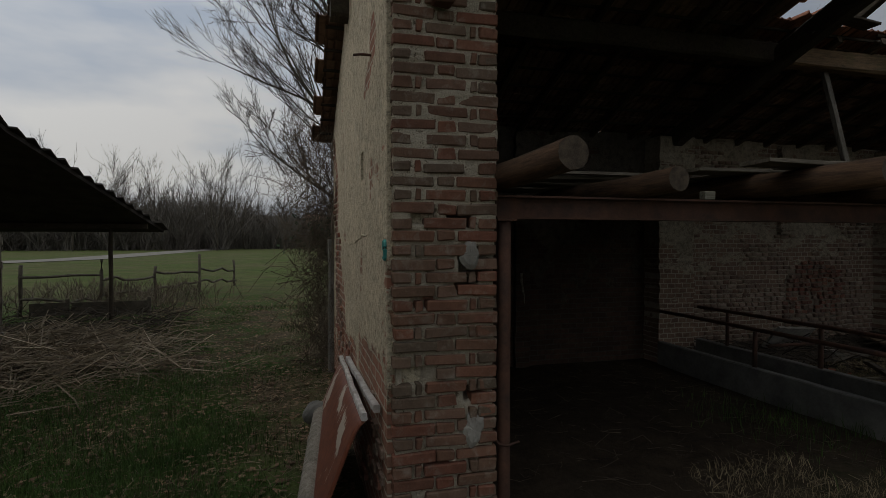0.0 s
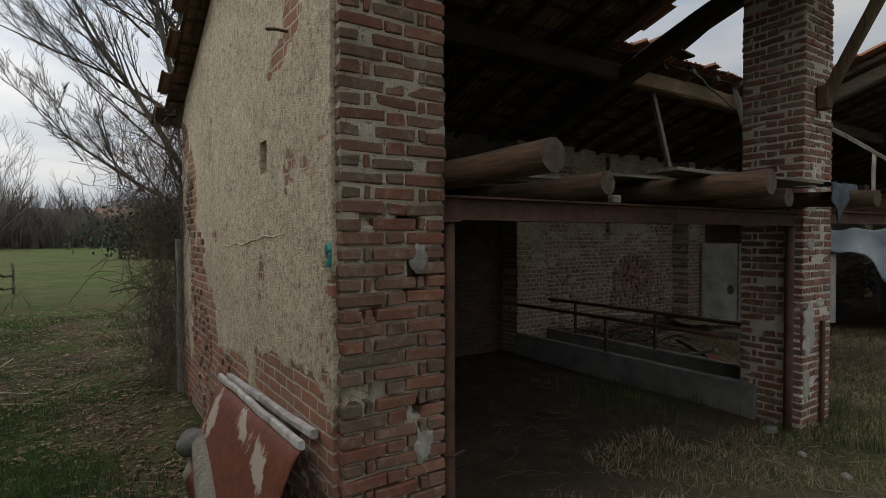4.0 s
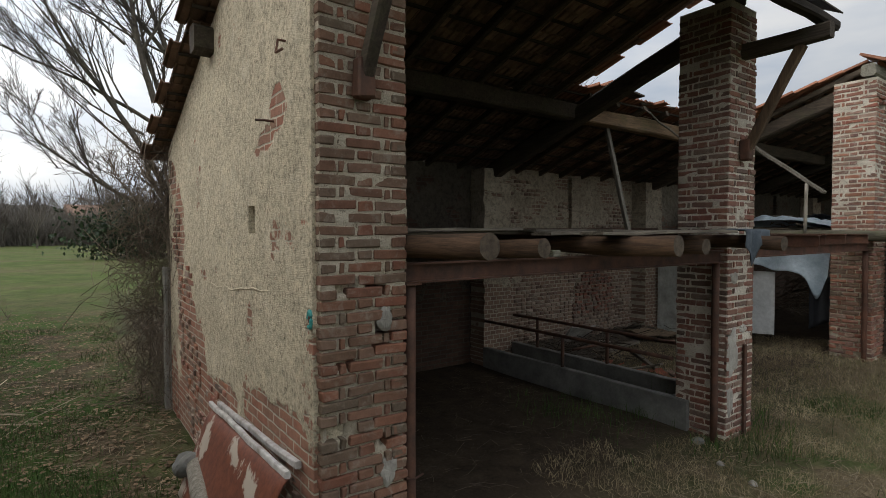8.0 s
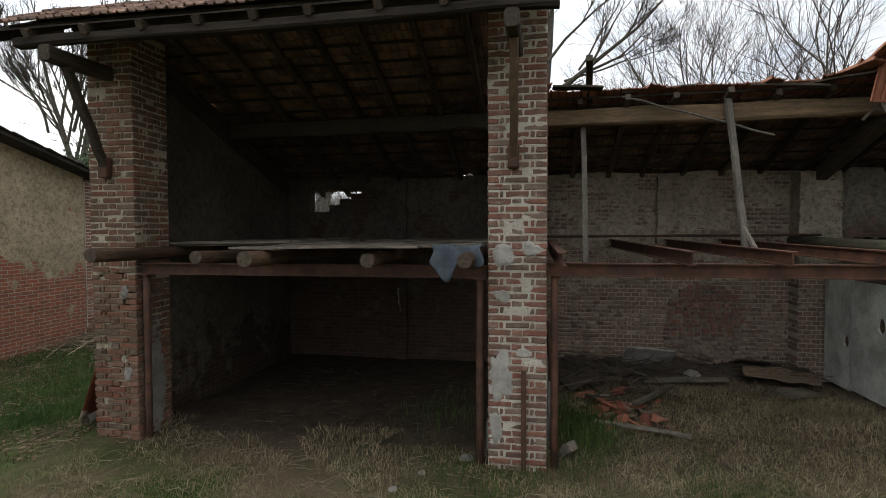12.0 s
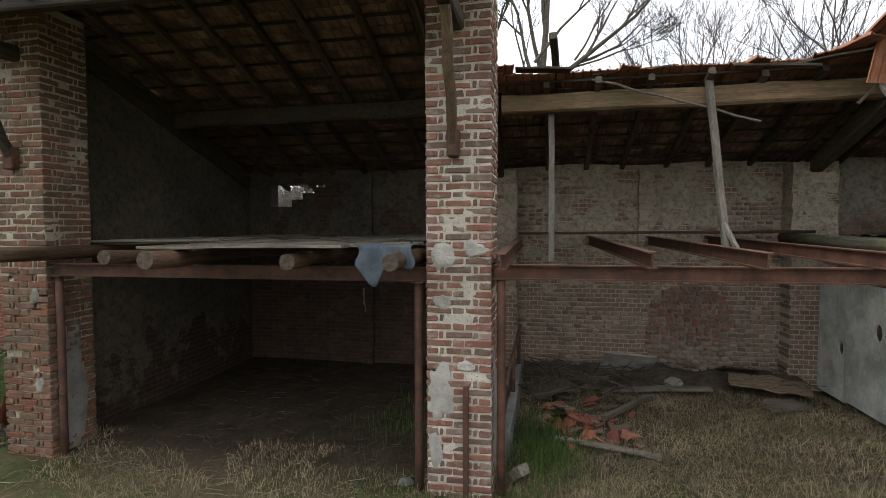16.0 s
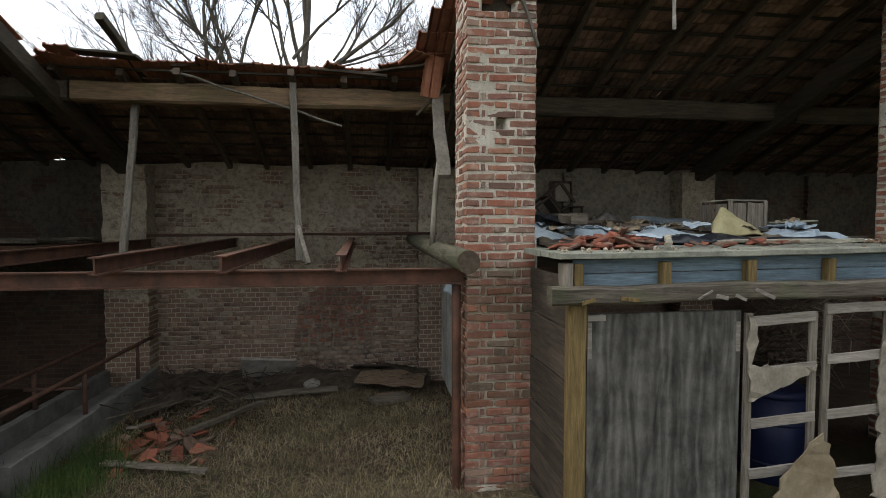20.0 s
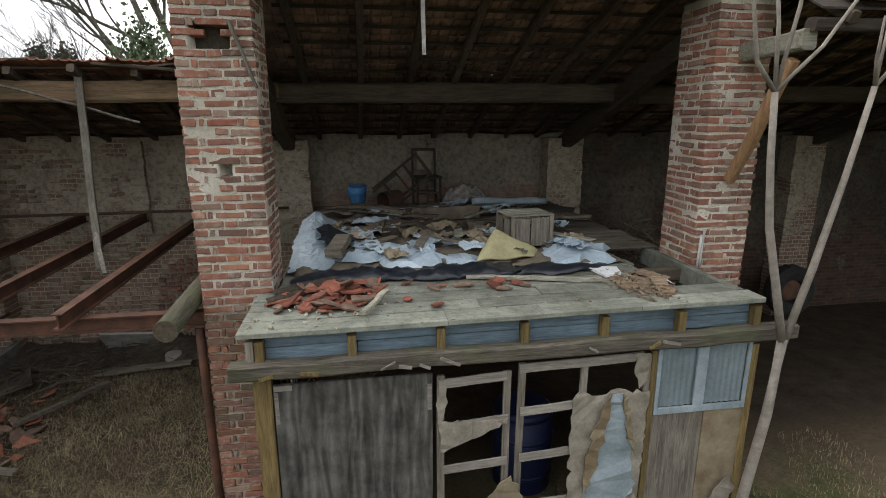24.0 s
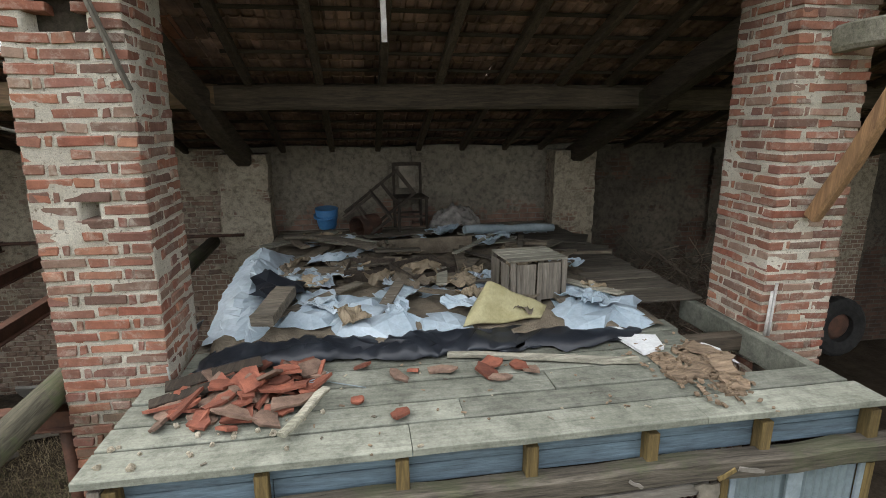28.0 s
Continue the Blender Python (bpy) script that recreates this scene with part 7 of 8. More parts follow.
# young forked tree in front of the shed's corner
yt = thing("young_tree", "young pale-barked tree forked low before the shed", "tree", at=(14.55, 1.7, 0.1))
for name, pts, rad in (("stem", [(14.53, 1.72, 0.0), (14.58, 1.69, 0.7), (14.645, 1.66, 1.4), (14.66, 1.64, 2.08)], [0.06, 0.055, 0.05, 0.048]),
                       ("stem", [(14.66, 1.64, 2.04), (14.5, 1.6, 2.5), (14.35, 1.59, 3.0), (14.27, 1.58, 3.5), (14.22, 1.57, 3.96)], [0.04, 0.037, 0.034, 0.03, 0.028]),
                       ("stem", [(14.67, 1.64, 2.04), (14.8, 1.62, 2.65), (14.92, 1.6, 3.35), (15.01, 1.58, 4.0)], [0.038, 0.034, 0.028, 0.024]),
                       ("branch", [(14.22, 1.57, 3.96), (14.0, 1.5, 4.15), (13.86, 1.45, 4.6), (13.84, 1.4, 5.0)], [0.02, 0.017, 0.014, 0.01]),
                       ("branch", [(14.22, 1.57, 3.96), (14.16, 1.55, 4.4), (14.06, 1.55, 4.9)], [0.02, 0.016, 0.011]),
                       ("branch", [(14.22, 1.57, 3.96), (14.3, 1.55, 4.5), (14.33, 1.55, 5.0)], [0.02, 0.016, 0.011]),
                       ("branch", [(14.22, 1.57, 3.96), (14.47, 1.5, 4.25), (14.75, 1.45, 4.72), (14.82, 1.45, 5.0)], [0.02, 0.017, 0.013, 0.009]),
                       ("branch", [(15.01, 1.58, 4.0), (14.9, 1.5, 4.18), (14.8, 1.4, 4.43)], [0.018, 0.014, 0.008]),
                       ("branch", [(15.01, 1.58, 4.0), (14.99, 1.54, 4.48)], [0.016, 0.01]),
                       ("branch", [(15.01, 1.58, 4.0), (15.25, 1.58, 4.28), (15.4, 1.58, 4.7)], [0.018, 0.014, 0.01])):
    bm = bmesh.new()
    pole(bm, pts, [q * 0.82 for q in rad], 8, 0.03)
    under(part(name, bm, M_PALE_BARK), yt)

# ---- brush, straw and grass ----
def sticks(name, count, where, length, radius, mat, label, seed, lift=0.12, flat=0.25, category="brush"):
    rnd = random.Random(seed)
    tb = Tubes()
    for _ in range(count):
        x, y, z = where(rnd)
        a = rnd.uniform(0, math.tau)
        l = rnd.uniform(*length)
        d = Vector((math.cos(a), math.sin(a), rnd.gauss(0, flat)))
        p = Vector((x, y, z + rnd.uniform(0, lift)))
        c = Vector((rnd.gauss(0, 0.12), rnd.gauss(0, 0.12), rnd.gauss(0, 0.1))) * l
        r = rnd.uniform(*radius)
        pts = [p - d * l / 2, p + c, p + d * l / 2]
        for q in pts:
            q.z = max(q.z, ground_z(q.x, q.y) + r)
        tb.add(pts, [r, r, r * 0.6], 3)
    return tagged(bulk(name, tb.v, tb.f, mat, kind="stuff"), label, category)


M_STRAW = simple("dry_stalks", (0.14, 0.112, 0.072), (0.28, 0.228, 0.155), 2.0, 0.9, bumps=0, spread=0.35, island=True)
M_STICK = simple("dead_brown_sticks", (0.09, 0.07, 0.05), (0.19, 0.15, 0.11), 2.0, 0.9, bumps=0, spread=0.4, island=True)


M_STICK_DARK = simple("blackened_twigs", (0.045, 0.036, 0.028), (0.1, 0.08, 0.06), 2.0, 0.9, bumps=0, spread=0.4, island=True)


M_STALK = simple("pale_cut_stalks", (0.15, 0.12, 0.08), (0.38, 0.315, 0.225), 2.0, 0.9, bumps=0, spread=0.4, island=True)


def heap_left(r):
    x, y = -3.8 + r.gauss(0, 0.85), 9.2 + r.gauss(0, 1.0)
    return x, y, ground_z(x, y) + 0.28 * math.exp(-((x + 4.0) / 0.9) ** 2 - ((y - 9.2) / 1.2) ** 2)


sticks("cut_brushwood", 1500, heap_left, (0.4, 1.6), (0.004, 0.011), M_STALK, "heap of pale cut stalks and branches on the grass", 41, 0.14)
sticks("cut_brushwood", 420, lambda r: ((x := r.uniform(-6.5, -2.6)), (y := r.uniform(10.5, 14.6)), ground_z(x, y) + 0.04), (0.3, 1.2), (0.003, 0.010), M_STICK_DARK, "dark tangle of old stalks by the fence", 42, 0.2, 0.22)
sticks("dry_brush", 120, lambda r: ((x := r.uniform(6.1, 7.6)), (y := r.uniform(5.3, 7.0)), ground_z(x, y) + 0.05), (0.3, 0.9), (0.004, 0.011), M_STICK_DARK, "dark brushwood before the back wall", 43, 0.25, 0.25)
sticks("dry_brush", 90, lambda r: ((x := r.uniform(7.6, 10.1)), (y := r.uniform(6.2, 7.1)), ground_z(x, y)), (0.2, 0.6), (0.003, 0.009), M_STICK_DARK, "dark brushwood along the back wall", 44, 0.3, 0.25)
sticks("brush_pile", 420, lambda r: (16.1 + r.gauss(0, 0.28), 6.1 + r.gauss(0, 0.3), 1.2 + r.uniform(-1.1, 0.75)), (0.3, 0.9), (0.004, 0.01), M_STICK, "tall pile of dry brush behind the shed", 45, 0.1, 0.5)
sticks("straw", 2600, lambda r: ((x := r.uniform(-3.5, 0.4)), (y := r.uniform(2.0, 9.0)), ground_z(x, y)), (0.06, 0.3), (0.0016, 0.004), M_STRAW, "dry straw and leaf stalks in the turf", 46, 0.03, 0.12, "straw")
sticks("straw", 1300, lambda r: ((x := r.uniform(0.9, 6.2)), (y := -1.2 + 4.4 * r.betavariate(1.5, 1.8)), ground_z(x, y)), (0.06, 0.35), (0.0016, 0.004), M_STRAW, "dry straw on the ground before the first bay", 47, 0.03, 0.15, "straw")


sticks("straw", 420, lambda r: ((x := r.uniform(1.2, 5.0)), (y := r.uniform(2.8, 6.9)), ground_z(x, y)), (0.05, 0.3), (0.001, 0.0022), M_STICK, "dry straw strewn on the dark floor of the first bay", 48, 0.03, 0.1, "straw")
sticks("straw", 1100, lambda r: ((x := r.uniform(6.0, 11.5)), (y := r.uniform(-1.0, 6.0)), ground_z(x, y)), (0.08, 0.3), (0.001, 0.0024), M_STRAW, "dry stalks lying on the dead grass of the roofless bay", 49, 0.06, 0.2, "straw")


def blades(name, count, where, height, width, mat, label, seed, lean=0.35, category="grass"):
    """Grass as bent three-sided blades, gathered in one mesh."""
    r = np.random.default_rng(seed)
    xy = where(r, count)
    n = len(xy)
    z = np.array([ground_z(x, y) for x, y in xy])
    a = r.uniform(0, 2 * np.pi, n)
    h = r.uniform(height[0], height[1], n)
    w = r.uniform(width[0], width[1], n)
    ln = np.abs(r.normal(0, lean, n)) * h
    b = r.uniform(0, 2 * np.pi, n)
    base_p = np.column_stack([xy, z - 0.01])
    sx, sy = np.cos(a) * w, np.sin(a) * w
    v = np.zeros((n, 5, 3))
    v[:, 0] = base_p + np.column_stack([sx, sy, 0 * sx])
    v[:, 1] = base_p - np.column_stack([sx, sy, 0 * sx])
    mid = base_p + np.column_stack([np.cos(b) * ln * 0.35, np.sin(b) * ln * 0.35, h * 0.6])
    v[:, 2] = mid + np.column_stack([sx, sy, 0 * sx]) * 0.7
    v[:, 3] = mid - np.column_stack([sx, sy, 0 * sx]) * 0.7
    v[:, 4] = base_p + np.column_stack([np.cos(b) * ln, np.sin(b) * ln, h * np.clip(1 - 0.3 * (ln / h) ** 2, 0.3, 1)])
    fs = []
    for i in range(n):
        o = i * 5
        fs.append((o, o + 1, o + 3, o + 2))
        fs.append((o + 2, o + 3, o + 4))
    return tagged(bulk(name, v.reshape(-1, 3).tolist(), fs, mat, kind="stuff"), label, category)


M_DRYGRASS = simple("dead_grass", (0.165, 0.13, 0.076), (0.355, 0.285, 0.175), 1.2, 0.95, bumps=0, spread=0.35, island=True)
M_LITTER = simple("withered_grass", (0.08, 0.06, 0.035), (0.19, 0.15, 0.09), 1.2, 0.95, bumps=0, spread=0.4, island=True)
M_GRASS_LUSH = simple("lush_grass", (0.04, 0.09, 0.018), (0.09, 0.16, 0.04), 1.5, 0.75, bumps=0, spread=0.35, island=True)
M_GRASS = simple("green_grass", (0.028, 0.056, 0.011), (0.066, 0.108, 0.022), 1.5, 0.8, bumps=0, spread=0.35, island=True)


def clumped(x0, x1, y0, y1, thr, freq, seed):
    def fn(r, n):
        p = np.column_stack([r.uniform(x0, x1, n), r.uniform(y0, y1, n)])
        keep = [noise.noise(Vector((a * freq, b * freq, seed))) > thr for a, b in p]
        return p[np.array(keep)]
    return fn


blades("dead_grass", 52000, clumped(5.8, 11.5, -1.2, 6.4, -0.75, 1.1, 1.0), (0.03, 0.14), (0.0013, 0.003), M_DRYGRASS, "dense dead beige grass in the roofless bay", 1, 2.2)
blades("dead_grass", 26000, clumped(0.6, 6.2, -1.5, 3.6, -0.15, 1.3, 2.0), (0.03, 0.13), (0.0015, 0.0035), M_DRYGRASS, "thin dead grass before the first bay", 2, 1.4)
blades("green_grass", 46000, clumped(-6.0, 0.3, 1.0, 16.0, -0.02, 0.55, 3.0), (0.03, 0.12), (0.0018, 0.004), M_GRASS, "green grass in patches beside the gable", 3, 0.5)
blades("dead_grass", 16000, clumped(-5.0, 0.4, 1.0, 14.0, -0.2, 0.8, 6.0), (0.02, 0.09), (0.0015, 0.0035), M_LITTER, "dead grass beside the gable", 6, 1.4)
blades("green_grass", 1700, lambda r, n: np.column_stack([6.28 + r.normal(0, 0.22, n), 3.9 + r.normal(0, 0.5, n)]), (0.1, 0.36), (0.002, 0.0045), M_GRASS, "tall green tuft beside the manger", 4, 0.9)
blades("green_grass", 5200, clumped(4.2, 7.6, 1.0, 4.0, 0.12, 1.4, 5.0), (0.04, 0.2), (0.002, 0.005), M_GRASS, "green weeds at the foot of the patched pillar", 5, 0.5)
blades("green_grass", 420, lambda r, n: np.column_stack([4.6 + r.normal(0, 0.3, n), 4.3 + r.normal(0, 0.5, n)]), (0.06, 0.2), (0.002, 0.005), M_GRASS, "dark green weeds inside the first bay", 8, 0.5)
blades("dead_grass", 9000, clumped(15.0, 19.5, -0.5, 3.0, -0.1, 1.2, 9.0), (0.03, 0.1), (0.0015, 0.0035), M_DRYGRASS, "thin dead grass before the last bay", 9, 0.7)

M_GRASS_OLIVE = simple("olive_grass", (0.06, 0.066, 0.02), (0.14, 0.135, 0.05), 1.5, 0.85, bumps=0, spread=0.35, island=True)
blades("green_grass", 26000, clumped(0.4, 10.4, -1.8, 2.7, -0.05, 0.7, 11.0), (0.03, 0.11), (0.0014, 0.003), M_GRASS_OLIVE, "olive-green grass along the open front", 14, 1.2)
blades("green_grass", 6000, clumped(6.1, 9.8, 2.7, 5.6, 0.0, 0.9, 17.0), (0.03, 0.12), (0.0014, 0.003), M_GRASS_OLIVE, "olive-green grass among the dead grass of the bay", 15, 1.4)
TUFTS = ((-0.55, 3.7, 0.22), (-0.75, 3.1, 0.25), (-1.3, 4.6, 0.35), (-2.2, 5.6, 0.6), (-3.0, 6.6, 0.6), (-1.5, 7.2, 0.5), (-2.4, 3.8, 0.6), (-0.9, 5.4, 0.3))


def tufted(r, n):
    k = r.integers(0, len(TUFTS), n)
    t = np.array(TUFTS)[k]
    return np.column_stack([t[:, 0] + r.normal(0, 1, n) * t[:, 2], t[:, 1] + r.normal(0, 1, n) * t[:, 2] * 1.3])


blades("green_grass", 30000, tufted, (0.04, 0.16), (0.0015, 0.0032), M_GRASS_LUSH, "lush green tufts in the trodden turf", 12, 0.6)

# fallen leaves
r = np.random.default_rng(77)
lv, lf = [], []
for i in range(15000):
    x, y = r.uniform(-5.5, 0.4), 2.0 + 17.0 * r.beta(1.2, 1.5)
    s, a = r.uniform(0.014, 0.042), r.uniform(0, 6.28)
    z = ground_z(x, y) + r.uniform(0.008, 0.03)
    o = len(lv)
    for dx, dy in ((1, 0), (0, 0.6), (-1, 0), (0, -0.6)):
        lv.append((x + s * (dx * math.cos(a) - dy * math.sin(a)), y + s * (dx * math.sin(a) + dy * math.cos(a)), z + r.uniform(-0.006, 0.012)))
    lf.append((o, o + 1, o + 2, o + 3))
tagged(bulk("fallen_leaves", lv, lf, simple("dead_leaves", (0.11, 0.07, 0.04), (0.24, 0.17, 0.105), 2, 0.9, bumps=0, spread=0.4, island=True), kind="stuff"), "brown fallen leaves on the turf", "leaves")

# creeper and bush at the back corner of the gable
rnd = random.Random(51)
tb = Tubes()
for k in range(2600):
    z = rnd.uniform(0, 3.5)
    x, y = 0.38 + rnd.gauss(0, 0.16 + 0.05 * z), 8.1 + rnd.gauss(0, 0.3)
    p = Vector((x, y, z))
    d = Vector((rnd.gauss(-0.1, 0.5), rnd.gauss(0, 0.5), rnd.gauss(0, 1))).normalized()
    l = rnd.uniform(0.2, 0.75)
    pts = [p]
    for i in range(4):
        d = (d + Vector((rnd.gauss(0, 0.3), rnd.gauss(0, 0.3), rnd.gauss(0, 0.2)))).normalized()
        pts.append(pts[-1] + d * l / 4)
    for q in pts:
        q.z = max(q.z, 0.01)
        if q.y < 7.7:
            q.x = min(q.x, 0.44)
    tb.add(pts, [rnd.choice((0.002, 0.0025, 0.003, 0.004))] * 5, 3)
tagged(bulk("creeper", tb.v, tb.f, M_STICK, kind="stuff"), "tangled bare creeper on the back corner of the gable", "creeper")


# a pale slab against the wall, a buckled brown board and dark scraps on the bank
for name, c, sx, sy, th, rot, m, lab in (("slab", (7.62, 6.86, 0.3), 0.4, 0.22, 0.04, (-52, 4, 6), M_CEMENT, "pale broken slab tipped against the foot of the wall"), ("buckled_board", (9.5, 6.4, 0.2), 0.5, 0.32, 0.02, (4, 3, -12), M_ROT, "buckled brown board lying on the earth bank"), ("buckled_board", (6.4, 5.75, 0.17), 0.3, 0.22, 0.02, (8, -14, 25), M_PLANK_SIDE, "dark buckled board beside the trough"), ("buckled_board", (9.2, 6.7, 0.3), 0.3, 0.12, 0.02, (-22, 8, 20), M_PLANK_SIDE, "dark buckled board on the earth bank")):
    bm = bmesh.new()
    n = 10
    tops = [[bm.verts.new((sx * (2 * i / n - 1) * (1 + 0.06 * noise.noise(Vector((j, 3, sx)))), sy * (2 * j / 6 - 1) * (1 + 0.12 * noise.noise(Vector((i * 0.7, 5, sy)))), 0.06 * sx * noise.noise(Vector((i * 0.4, j * 0.5, sx * 9))) + dz)) for i in range(n + 1)] for dz in (0.0, -th) for j in range(7)]
    for g in (0, 7):
        for p, q in zip(tops[g:g + 6], tops[g + 1:g + 7]):
            for i in range(n):
                bm.faces.new((p[i], p[i + 1], q[i + 1], q[i]) if g == 0 else (q[i], q[i + 1], p[i + 1], p[i]))
    for i in range(n):
        bm.faces.new((tops[7][i], tops[7][i + 1], tops[0][i + 1], tops[0][i]))
        bm.faces.new((tops[6][i], tops[6][i + 1], tops[13][i + 1], tops[13][i]))
    for j in range(6):
        bm.faces.new((tops[j][0], tops[j + 1][0], tops[j + 8][0], tops[j + 7][0]))
        bm.faces.new((tops[j + 7][n], tops[j + 8][n], tops[j + 1][n], tops[j][n]))
    bmesh.ops.transform(bm, matrix=pose(*c, *rot), verts=bm.verts[:])
    solid(name, bm, m, lab, "board" if name != "slab" else "slab")

# rubble in the roofless bay
for k in range(44):
    x, y = 6.8 + rng.gauss(0, 0.32), 4.7 + rng.gauss(0, 0.36)
    shard(x, y, ground_z(x, y) + 0.03 + 0.16 * math.exp(-((x - 6.75) / 0.25) ** 2 - ((y - 4.6) / 0.3) ** 2) * rng.random(), rng.uniform(0.07, 0.13), rng.uniform(0, 360), (rng.gauss(0, 0.4), rng.gauss(0, 0.4)), "tile rubble in the bay", "orange piece of broken tile in the rubble")
for a, b, w, h in (((6.45, 4.1, 0.1), (7.55, 3.85, 0.06), 0.1, 0.03), ((7.05, 4.75, 0.12), (7.75, 5.7, 0.14), 0.07, 0.05), ((6.5, 5.2, 0.1), (6.62, 4.4, 0.34), 0.12, 0.03), ((7.4, 6.1, 0.1), (8.7, 6.25, 0.12), 0.12, 0.05), ((6.0, 3.2, 0.02), (6.14, 3.1, 0.16), 0.14, 0.1), ((9.2, 5.6, 0.06), (9.7, 5.8, 0.06), 0.3, 0.05)):
    bm = bmesh.new()
    z = ground_z((a[0] + b[0]) / 2, (a[1] + b[1]) / 2)
    beam(bm, (a[0], a[1], a[2] + z), (b[0], b[1], b[2] + z), w, h, 0.005, 4, 0.008)
    solid("fallen_plank", bm, M_LOFT_PLANK, "fallen grey plank in the roofless bay", "plank", "fallen planks in the bay")
for x, y, rx, ry, h, m in ((9.4, 5.9, 0.16, 0.12, 0.08, M_BRICK_RED), (8.3, 6.7, 0.2, 0.15, 0.12, M_CEMENT), (5.0, 2.95, 0.08, 0.07, 0.05, M_CONCRETE), (4.6, 2.5, 0.04, 0.04, 0.03, M_CEMENT), (4.4, 2.1, 0.05, 0.04, 0.03, M_CEMENT)):
    bm = bmesh.new()
    bmesh.ops.create_icosphere(bm, subdivisions=2, radius=1.0, matrix=pose(x, y, ground_z(x, y) + h * 0.2, 0, 0, rng.uniform(0, 90) if rx < 0.3 else 0) @ Matrix.Diagonal((rx, ry, h, 1)))
    for v in bm.verts:
        v.co += Vector([rng.uniform(-0.12, 0.12) * c for c in (rx, ry, h)])
    solid("rubble_stone", bm, m, "broken lump of masonry on the ground", "rubble", "lumps of rubble on the ground")

# ---- neighbouring house with its open canopy ----
house = thing("neighbour_house", "low plastered house with a brick foot and dark canopy", "house", at=(-4.6, 8.0, 0))


def nb_top(y):
    return 4.17 - 0.27 * (y - 6.05)


bm = bmesh.new()
ys = [-3 + 10.8 * i / 24 for i in range(25)]
for a, b in zip(ys, ys[1:]):
    slab(bm, [(a, -0.3), (b, -0.3), (b, nb_top(b)), (a, nb_top(a))], 0, -4.75, 0.3)
bmesh.ops.remove_doubles(bm, verts=bm.verts[:], dist=0.001)
under(part("wall", bm, M_PLASTER_NB), house)
bm = bmesh.new()
z, i = -0.1, 0
while z < 3.6:
    for y0, l in (((7.82, 0.24), (8.07, 0.24), (8.32, 0.22)) if i % 2 else ((7.82, 0.12), (7.95, 0.24), (8.20, 0.24), (8.45, 0.1))):
        box(bm, -4.70, -4.425 + rng.uniform(-0.008, 0.008), y0, y0 + l - 0.012, z, z + 0.056, 0.0, 0.003)
    z += COURSE
    i += 1
ob = tagged(part("corner_bricks", bm, M_BRICKWORK_RED), "red brick corner pier", "", "", "stuff")
under(ob, house)
bm = bmesh.new()
box(bm, -4.72, -4.435, 7.81, 8.55, -0.2, 3.6)
under(part("corner_core", bm, M_MORTAR), house)
bm = bmesh.new()
box(bm, -10.0, -4.76, 8.3, 8.55, -0.2, 3.45)
under(part("end_wall", bm, M_PLASTER_NB), house)
M_DARKROOF = simple("near_black_roof", (0.03, 0.027, 0.024), (0.07, 0.06, 0.05), 3, 0.9, bumps=0.4, spread=0.2)


def nb_roof(y):
    return nb_top(y) + 0.02


bm = bmesh.new()
pl = [(-4.12, -3.0), (-4.05, 9.0), (-3.12, 14.0), (-11.0, 14.0), (-11.0, -3.0)]
v0 = [bm.verts.new((x, y, nb_roof(y))) for x, y in pl]
v1 = [bm.verts.new((x, y, nb_roof(y) + 0.07)) for x, y in pl]
bm.faces.new(v0[::-1])
bm.faces.new(v1)
for k in range(5):
    bm.faces.new((v0[k], v0[(k + 1) % 5], v1[(k + 1) % 5], v1[k]))
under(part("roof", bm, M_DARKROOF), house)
for k in range(26):
    x = -3.15 - 0.24 * k
    bm = bmesh.new()
    beam(bm, (x, 13.5, nb_roof(13.5) + 0.09), (x, 14.07, nb_roof(14.07) + 0.085), 0.2, 0.035, 0.012, 2, 0.004)
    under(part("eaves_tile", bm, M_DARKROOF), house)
for k in range(44):
    y = -2.5 + 0.36 * k
    xv = -4.1 if y < 9 else -4.05 + (y - 9) * 0.186
    bm = bmesh.new()
    beam(bm, (xv + 0.02, y, nb_roof(y) + 0.09), (xv - 0.03, y + 0.38, nb_roof(y + 0.38) + 0.088), 0.2, 0.03, 0.01, 2, 0.006)
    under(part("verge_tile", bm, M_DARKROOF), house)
for x, y in ((-4.05, 13.3), (-7.0, 13.3)):
    bm = bmesh.new()
    pole(bm, line((x, y, -0.1), (x + 0.02, y, nb_roof(y)), 4, 0.01), 0.045, 8)
    under(part("canopy_post", bm, M_DARKBEAM), house)
bm = bmesh.new()
beam(bm, (-10.5, 13.3, nb_roof(13.3) - 0.07), (-3.3, 13.3, nb_roof(13.3) - 0.07), 0.1, 0.12, 0.01, 6, 0.008)
under(part("canopy_beam", bm, M_DARKBEAM), house)

# weathered gate leaf by the corner
gate = thing("wooden_gate", "grey weathered plank gate standing by the brick corner", "gate", at=(-4.5, 8.9, 0))
for k in range(5):
    x = -5.02 + 0.19 * k
    bm = bmesh.new()
    beam(bm, (x + 0.09, 8.9, 0.02), (x + 0.08, 8.9, 1.95 + rng.uniform(-0.03, 0.03)), 0.175, 0.025, 0.004, 4, 0.006)
    under(part("plank", bm, M_POLE), gate)
for z in (0.45, 0.95, 1.45, 1.8):
    bm = bmesh.new()
    beam(bm, (-5.04, 8.87, z), (-4.06, 8.87, z + 0.04), 0.03, 0.1, 0.004, 4, 0.004)
    under(part("cross_board", bm, M_POLE), gate)

